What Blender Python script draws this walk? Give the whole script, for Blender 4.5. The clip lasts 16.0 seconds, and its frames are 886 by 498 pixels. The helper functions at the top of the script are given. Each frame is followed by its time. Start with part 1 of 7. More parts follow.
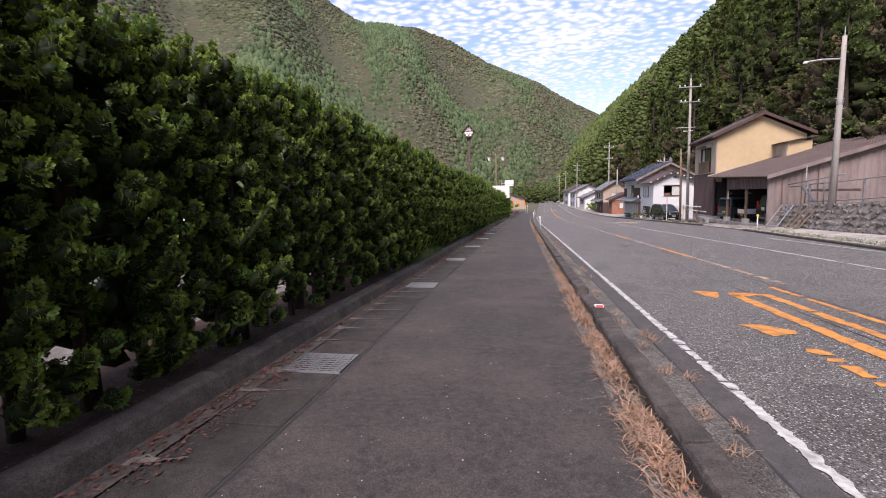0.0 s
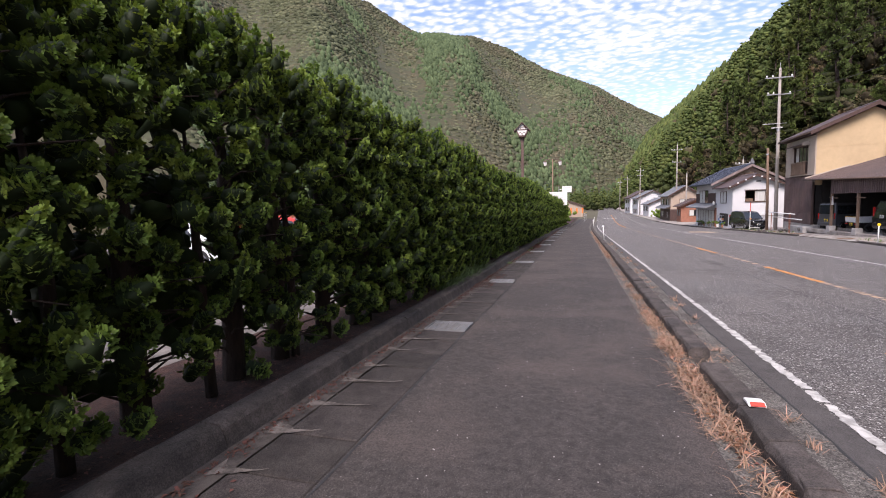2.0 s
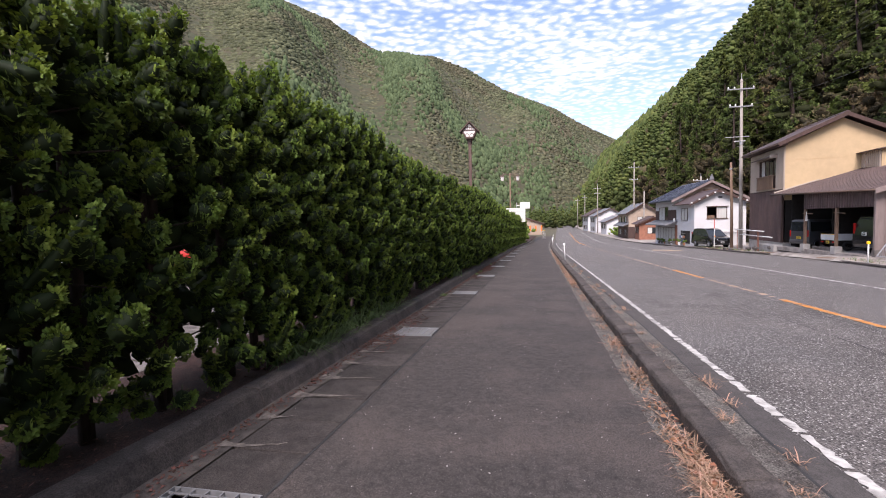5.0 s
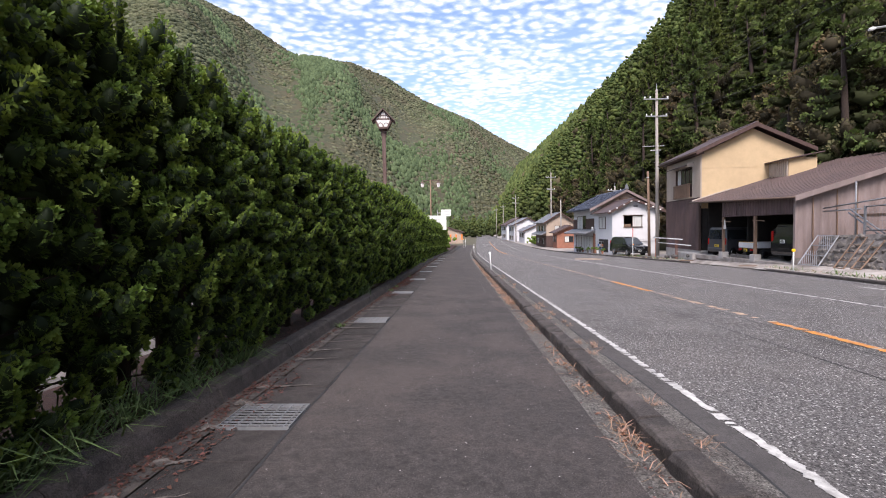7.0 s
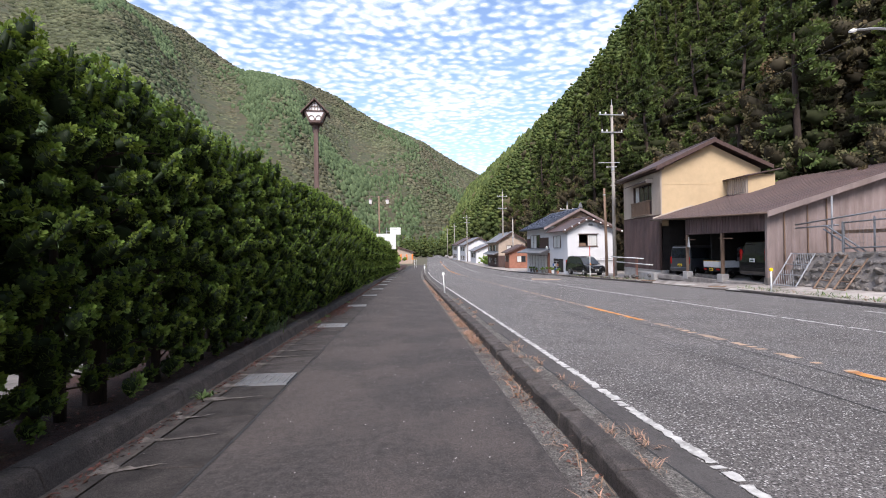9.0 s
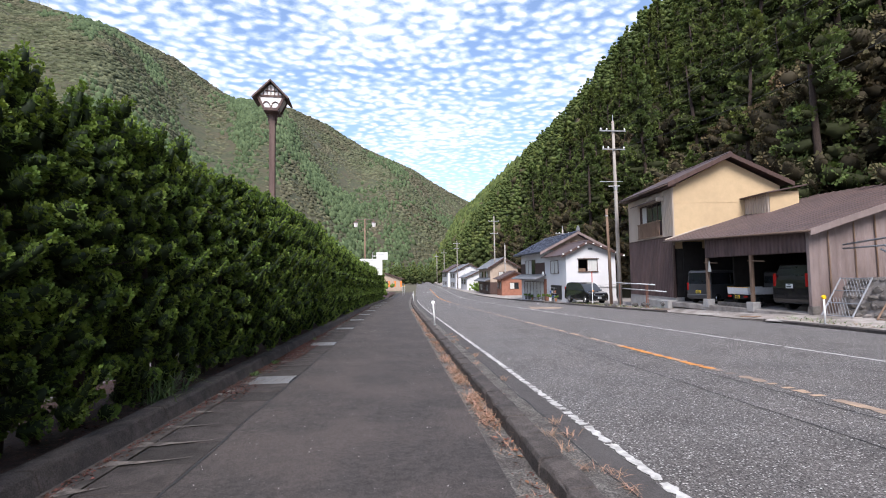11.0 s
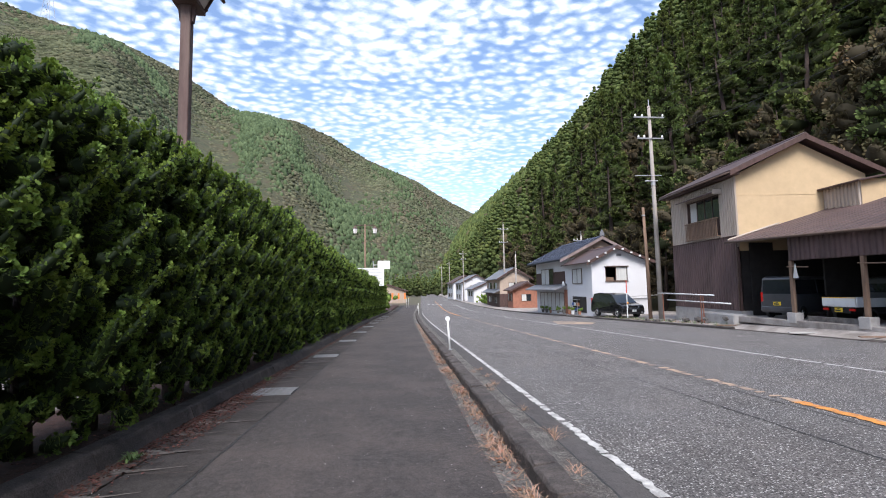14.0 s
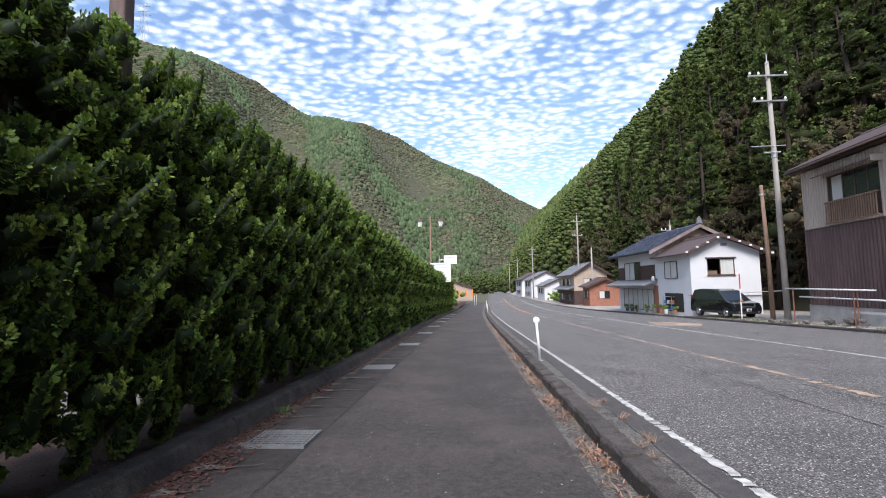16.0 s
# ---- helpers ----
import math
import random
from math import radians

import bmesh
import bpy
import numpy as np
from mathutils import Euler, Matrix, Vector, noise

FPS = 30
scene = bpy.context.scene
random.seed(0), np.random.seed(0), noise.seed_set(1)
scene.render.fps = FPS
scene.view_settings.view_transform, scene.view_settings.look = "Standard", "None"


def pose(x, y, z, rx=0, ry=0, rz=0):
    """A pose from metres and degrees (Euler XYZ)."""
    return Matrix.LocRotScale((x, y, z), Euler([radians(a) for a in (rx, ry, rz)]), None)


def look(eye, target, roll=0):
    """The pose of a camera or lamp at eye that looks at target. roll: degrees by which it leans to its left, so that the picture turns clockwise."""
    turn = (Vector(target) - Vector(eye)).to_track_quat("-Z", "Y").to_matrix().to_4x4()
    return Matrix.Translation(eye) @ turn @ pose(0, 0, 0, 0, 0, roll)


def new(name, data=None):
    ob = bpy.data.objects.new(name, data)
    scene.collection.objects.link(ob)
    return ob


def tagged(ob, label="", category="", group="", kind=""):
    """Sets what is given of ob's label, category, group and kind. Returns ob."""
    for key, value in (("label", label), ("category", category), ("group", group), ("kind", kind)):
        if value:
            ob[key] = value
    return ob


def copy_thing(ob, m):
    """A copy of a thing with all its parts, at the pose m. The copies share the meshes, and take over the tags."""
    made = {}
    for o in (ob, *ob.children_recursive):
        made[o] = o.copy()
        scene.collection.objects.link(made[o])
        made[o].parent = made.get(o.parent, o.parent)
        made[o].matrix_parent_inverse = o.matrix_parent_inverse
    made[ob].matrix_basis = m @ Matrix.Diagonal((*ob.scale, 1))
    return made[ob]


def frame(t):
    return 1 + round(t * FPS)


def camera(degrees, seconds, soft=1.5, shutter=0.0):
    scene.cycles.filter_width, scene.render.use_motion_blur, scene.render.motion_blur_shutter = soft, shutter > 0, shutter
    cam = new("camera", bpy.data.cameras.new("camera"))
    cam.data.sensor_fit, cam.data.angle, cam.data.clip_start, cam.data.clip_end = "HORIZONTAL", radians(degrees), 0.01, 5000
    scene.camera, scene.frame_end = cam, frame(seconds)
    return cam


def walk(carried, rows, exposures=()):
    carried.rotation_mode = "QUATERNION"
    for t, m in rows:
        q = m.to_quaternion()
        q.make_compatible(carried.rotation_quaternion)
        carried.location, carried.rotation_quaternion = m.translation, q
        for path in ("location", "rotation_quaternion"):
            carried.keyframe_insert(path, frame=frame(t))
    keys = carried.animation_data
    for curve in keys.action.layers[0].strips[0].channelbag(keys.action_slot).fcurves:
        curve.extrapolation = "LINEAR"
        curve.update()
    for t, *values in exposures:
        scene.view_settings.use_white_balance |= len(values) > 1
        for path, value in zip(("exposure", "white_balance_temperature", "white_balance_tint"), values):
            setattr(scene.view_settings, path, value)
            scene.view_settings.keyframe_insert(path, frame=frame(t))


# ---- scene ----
cam = camera(86.3, 16.0, soft=1.05)
METRES, EYE, TILT, LEAN, TURN = 26.8, 1.5, 0.0, 0.0, 8.4
ROWS = [
    (0.0, 0.0, 0.0, 0.0, -0.13, -6.47, 1.16),
    (0.5, 0.0042, 0.0245, 0.001, 0.54, -6.63, 1.15),
    (1.0, 0.006, 0.0539, -0.0001, 2.48, -6.01, 1.26),
    (1.5, 0.0104, 0.0843, -0.0009, 4.33, -5.78, 1.34),
    (2.0, 0.0112, 0.1156, -0.0021, 6.46, -5.41, 1.41),
    (2.5, 0.0154, 0.1455, -0.0029, 6.6, -6.09, 1.44),
    (3.0, 0.0203, 0.1756, -0.0054, 5.66, -6.7, 1.43),
    (3.5, 0.0288, 0.2061, -0.0053, 4.06, -6.81, 1.42),
    (4.0, 0.0367, 0.2345, -0.0062, 2.86, -5.87, 1.38),
    (6.5, 0.0521, 0.3847, -0.0149, -3.42, -1.57, 1.15),
    (7.0, 0.0559, 0.4193, -0.0164, -7.75, -2.45, 0.95),
    (7.5, 0.059, 0.4481, -0.022, -10.15, -2.65, 0.91),
    (8.0, 0.0638, 0.4791, -0.0225, -11.76, -2.35, 0.87),
    (8.5, 0.0688, 0.5089, -0.0219, -13.02, -1.42, 0.82),
    (9.0, 0.0794, 0.5375, -0.0223, -13.7, -0.08, 0.82),
    (9.5, 0.0873, 0.5672, -0.0224, -14.88, 1.13, 0.79),
    (12.0, 0.1216, 0.7295, -0.0301, -15.07, 3.5, 0.79),
    (12.5, 0.1251, 0.7623, -0.0305, -15.92, 3.19, 0.83),
    (13.0, 0.1295, 0.7932, -0.0317, -16.41, 3.73, 0.86),
    (13.5, 0.1379, 0.8254, -0.0325, -16.2, 4.47, 0.9),
    (14.0, 0.144, 0.8558, -0.0333, -14.49, 4.67, 0.97),
    (14.5, 0.1511, 0.8885, -0.0356, -12.51, 4.88, 1.01),
    (15.0, 0.1547, 0.9199, -0.0369, -9.72, 5.13, 1.03),
    (15.5, 0.1579, 0.9513, -0.0387, -7.53, 5.07, 1.08),
    (16.0, 0.1588, 0.9826, -0.0385, -6.48, 4.52, 1.07),
]
EXPOSURES = [(0.0, 1.12, 6600, 24), (4.0, 1.25, 6600, 25), (6.5, 1.25, 6500, 21), (9.5, 1.25, 6300, 17), (12.5, 1.25, 6200, 16), (16.0, 1.2, 6100, 14)]
walk(cam, [(t, pose(0, 0, EYE, TILT, LEAN, TURN) @ pose(METRES * x, METRES * y, METRES * z, 90 + pitch, roll, yaw)) for t, x, y, z, yaw, pitch, roll in ROWS], EXPOSURES)

# ---- sky, sun ----
world = bpy.data.worlds.new("sky")
scene.world = world
world.use_nodes = True


def link(nt, a, b):
    nt.links.new(a, b)


def node(nt, kind, **vals):
    n = nt.nodes.new(kind)
    for k, v in vals.items():
        if k in n.inputs:
            n.inputs[k].default_value = v
    return n


SUN_EL, SUN_AZ = 50.0, 186.0   # degrees; azimuth clockwise from +y


def build_sky():
    nt = world.node_tree
    nt.nodes.clear()
    out = nt.nodes.new("ShaderNodeOutputWorld")
    bg = nt.nodes.new("ShaderNodeBackground")
    sky = nt.nodes.new("ShaderNodeTexSky")
    sky.sky_type = "NISHITA"
    sky.sun_disc = False
    sky.sun_elevation, sky.sun_rotation = radians(SUN_EL), radians(SUN_AZ)
    sky.air_density, sky.dust_density, sky.ozone_density = 1.0, 0.4, 1.0
    sky_gain = nt.nodes.new("ShaderNodeVectorMath")
    sky_gain.operation = "SCALE"
    sky_gain.inputs["Scale"].default_value = 0.10
    link(nt, sky.outputs[0], sky_gain.inputs[0])
    co = nt.nodes.new("ShaderNodeTexCoord")
    sep = nt.nodes.new("ShaderNodeSeparateXYZ")
    link(nt, co.outputs["Generated"], sep.inputs[0])
    up = nt.nodes.new("ShaderNodeMath")
    up.operation = "MAXIMUM"
    up.inputs[1].default_value = 0.0
    link(nt, sep.outputs[2], up.inputs[0])
    lift = nt.nodes.new("ShaderNodeMath")
    lift.operation = "ADD"
    lift.inputs[1].default_value = 0.09
    link(nt, up.outputs[0], lift.inputs[0])
    comb = nt.nodes.new("ShaderNodeCombineXYZ")
    for k in (0, 1):
        d = nt.nodes.new("ShaderNodeMath")
        d.operation = "DIVIDE"
        link(nt, sep.outputs[k], d.inputs[0])
        link(nt, lift.outputs[0], d.inputs[1])
        link(nt, d.outputs[0], comb.inputs[k])
    # rows of small cloud cells
    turn = node(nt, "ShaderNodeMapping")
    turn.inputs["Rotation"].default_value = (0, 0, radians(-28))
    turn.inputs["Scale"].default_value = (1.0, 1.25, 1.0)
    link(nt, comb.outputs[0], turn.inputs[0])
    wob = node(nt, "ShaderNodeTexNoise", Scale=2.6, Detail=3.0)
    link(nt, turn.outputs[0], wob.inputs["Vector"])
    mixv = nt.nodes.new("ShaderNodeMix")
    mixv.data_type = "VECTOR"
    mixv.inputs[0].default_value = 0.10
    link(nt, turn.outputs[0], mixv.inputs[4])
    link(nt, wob.outputs["Color"], mixv.inputs[5])
    vor = node(nt, "ShaderNodeTexVoronoi", Scale=27.0, Smoothness=0.35)
    vor.feature = "SMOOTH_F1"
    link(nt, mixv.outputs[1], vor.inputs["Vector"])
    fine = node(nt, "ShaderNodeTexNoise", Scale=42.0, Detail=5.0, Roughness=0.65)
    link(nt, turn.outputs[0], fine.inputs["Vector"])
    big = node(nt, "ShaderNodeTexNoise", Scale=1.15, Detail=3.0)
    link(nt, comb.outputs[0], big.inputs["Vector"])

    def mul_add(src, k, c):
        m = nt.nodes.new("ShaderNodeMath")
        m.operation = "MULTIPLY_ADD"
        m.inputs[1].default_value, m.inputs[2].default_value = k, c
        link(nt, src, m.inputs[0])
        return m.outputs[0]

    def add(a, b):
        m = nt.nodes.new("ShaderNodeMath")
        m.operation = "ADD"
        link(nt, a, m.inputs[0])
        link(nt, b, m.inputs[1])
        return m.outputs[0]
    dens = add(add(mul_add(vor.outputs["Distance"], -1.7, 1.0), mul_add(fine.outputs[0], 0.8, -0.4)), mul_add(big.outputs[0], 1.7, -0.52))
    ramp = nt.nodes.new("ShaderNodeValToRGB")
    ramp.color_ramp.elements[0].position, ramp.color_ramp.elements[1].position = 0.16, 0.78
    ramp.color_ramp.elements[0].color = (0.10, 0.10, 0.10, 1)
    link(nt, dens, ramp.inputs[0])
    shade = nt.nodes.new("ShaderNodeValToRGB")
    shade.color_ramp.elements[0].position, shade.color_ramp.elements[1].position = 0.2, 1.15
    shade.color_ramp.elements[0].color = (0.29, 0.39, 0.53, 1)
    shade.color_ramp.elements[1].color = (0.49, 0.51, 0.55, 1)
    link(nt, dens, shade.inputs[0])
    mix = nt.nodes.new("ShaderNodeMix")
    mix.data_type = "RGBA"
    link(nt, ramp.outputs[0], mix.inputs[0])
    link(nt, sky_gain.outputs[0], mix.inputs[6])
    link(nt, shade.outputs[0], mix.inputs[7])
    bg.inputs["Strength"].default_value = 1.0
    link(nt, mix.outputs[2], bg.inputs["Color"])
    link(nt, bg.outputs[0], out.inputs[0])


build_sky()
sun = new("sun", bpy.data.lights.new("sun", "SUN"))
sun.data.energy, sun.data.angle, sun.data.color = 2.4, radians(28), (1.0, 0.95, 0.86)
_a, _e = radians(SUN_AZ), radians(SUN_EL)
sun.matrix_world = look((0, 0, 60), (-math.sin(_a) * math.cos(_e), -math.cos(_a) * math.cos(_e), 60 - math.sin(_e)))

# ---- materials ----
def material(name, base, rough=0.8, metal=0.0, var=0.25, scale=6.0, bump=0.0, bump_scale=60.0, tint=None, tint_scale=1.2,
             tint_amount=0.4, island=0.0, rnd=0.0, spec=0.5, speck=None, speck_scale=220.0, speck_size=0.25, stretch=(1, 1, 1),
             trans=0.0, coat=0.0, back=0.0, grain=0.0, grain_scale=80.0, old=None):
    """A surface: base colour varied at two scales, stains of a second colour, fine relief."""
    m = bpy.data.materials.new(name)
    m.use_nodes = True
    nt = m.node_tree
    b = nt.nodes["Principled BSDF"]
    b.inputs["Roughness"].default_value = rough
    b.inputs["Metallic"].default_value = metal
    b.inputs["Specular IOR Level"].default_value = spec
    b.inputs["Coat Weight"].default_value = coat
    b.inputs["Transmission Weight"].default_value = trans
    co = nt.nodes.new("ShaderNodeTexCoord")
    mp = nt.nodes.new("ShaderNodeMapping")
    mp.inputs["Scale"].default_value = stretch
    geo = nt.nodes.new("ShaderNodeNewGeometry")
    link(nt, geo.outputs["Position"], mp.inputs[0])
    vec = mp.outputs[0]

    def mixc(fac, a, c, mode="MIX"):
        x = nt.nodes.new("ShaderNodeMix")
        x.data_type = "RGBA"
        x.blend_type = mode
        if isinstance(fac, float):
            x.inputs[0].default_value = fac
        else:
            link(nt, fac, x.inputs[0])
        for sock, v in ((x.inputs[6], a), (x.inputs[7], c)):
            if isinstance(v, tuple):
                sock.default_value = (*v, 1) if len(v) == 3 else v
            else:
                link(nt, v, sock)
        return x.outputs[2]

    def ramp(src, lo, hi):
        r = nt.nodes.new("ShaderNodeMapRange")
        r.inputs[1].default_value, r.inputs[2].default_value = lo, hi
        link(nt, src, r.inputs[0])
        return r.outputs[0]
    n1 = node(nt, "ShaderNodeTexNoise", Scale=scale, Detail=6.0, Roughness=0.62)
    link(nt, vec, n1.inputs["Vector"])
    dark = tuple(c * (1 - var) for c in base)
    lite = tuple(min(1, c * (1 + var)) for c in base)
    col = mixc(ramp(n1.outputs[0], 0.3, 0.7), dark, lite)
    if tint:
        n2 = node(nt, "ShaderNodeTexNoise", Scale=tint_scale, Detail=5.0, Roughness=0.65)
        link(nt, vec, n2.inputs["Vector"])
        f = nt.nodes.new("ShaderNodeMath")
        f.operation = "MULTIPLY"
        f.inputs[1].default_value = tint_amount
        link(nt, ramp(n2.outputs[0], 0.45, 0.62), f.inputs[0])
        col = mixc(f.outputs[0], col, tint)
    if speck:
        v = node(nt, "ShaderNodeTexVoronoi", Scale=speck_scale)
        link(nt, vec, v.inputs["Vector"])
        hit = ramp(v.outputs["Distance"], speck_size, speck_size - 0.1)
        sepc = nt.nodes.new("ShaderNodeSeparateColor")
        link(nt, v.outputs["Color"], sepc.inputs[0])
        f = nt.nodes.new("ShaderNodeMath")
        f.operation = "MULTIPLY"
        link(nt, hit, f.inputs[0])
        link(nt, ramp(sepc.outputs[0], 0.35, 1.0), f.inputs[1])
        col = mixc(f.outputs[0], col, speck)
    if grain:
        gv = node(nt, "ShaderNodeTexVoronoi", Scale=grain_scale)
        link(nt, vec, gv.inputs["Vector"])
        gs = nt.nodes.new("ShaderNodeSeparateColor")
        link(nt, gv.outputs["Color"], gs.inputs[0])
        gm = nt.nodes.new("ShaderNodeMapRange")
        gm.inputs[3].default_value, gm.inputs[4].default_value = 1 - grain, 1 + grain
        link(nt, gs.outputs[1], gm.inputs[0])
        gh = nt.nodes.new("ShaderNodeHueSaturation")
        link(nt, gm.outputs[0], gh.inputs["Value"])
        link(nt, col, gh.inputs["Color"])
        col = gh.outputs[0]
    for amount, src in ((island, geo.outputs["Random Per Island"]), (rnd, None)):
        if amount:
            if src is None:
                src = nt.nodes.new("ShaderNodeObjectInfo").outputs["Random"]
            h = nt.nodes.new("ShaderNodeHueSaturation")
            mv = nt.nodes.new("ShaderNodeMapRange")
            mv.inputs[3].default_value, mv.inputs[4].default_value = 1 - amount, 1 + amount
            link(nt, src, mv.inputs[0])
            link(nt, mv.outputs[0], h.inputs["Value"])
            mh = nt.nodes.new("ShaderNodeMapRange")
            mh.inputs[3].default_value, mh.inputs[4].default_value = 0.5 + 0.02 * amount, 0.5 - 0.04 * amount
            link(nt, src, mh.inputs[0])
            link(nt, mh.outputs[0], h.inputs["Hue"])
            link(nt, col, h.inputs["Color"])
            col = h.outputs[0]
    if old:                                   # inner growth and painted shade, by the mesh's own attribute
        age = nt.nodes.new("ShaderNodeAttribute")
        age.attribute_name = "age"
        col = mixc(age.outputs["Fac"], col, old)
    link(nt, col, b.inputs["Base Color"])
    if back:
        tr = nt.nodes.new("ShaderNodeBsdfTranslucent")
        link(nt, mixc(1.0, col, (1.0, 1.0, 0.55), "MULTIPLY"), tr.inputs["Color"])
        ms = nt.nodes.new("ShaderNodeMixShader")
        ms.inputs[0].default_value = back
        link(nt, b.outputs[0], ms.inputs[1])
        link(nt, tr.outputs[0], ms.inputs[2])
        link(nt, ms.outputs[0], nt.nodes["Material Output"].inputs["Surface"])
    if bump:
        n3 = node(nt, "ShaderNodeTexNoise", Scale=bump_scale, Detail=4.0, Roughness=0.6)
        link(nt, vec, n3.inputs["Vector"])
        bp = node(nt, "ShaderNodeBump", Strength=bump, Distance=0.02)
        link(nt, n3.outputs[0], bp.inputs["Height"])
        link(nt, bp.outputs[0], b.inputs["Normal"])
    return m


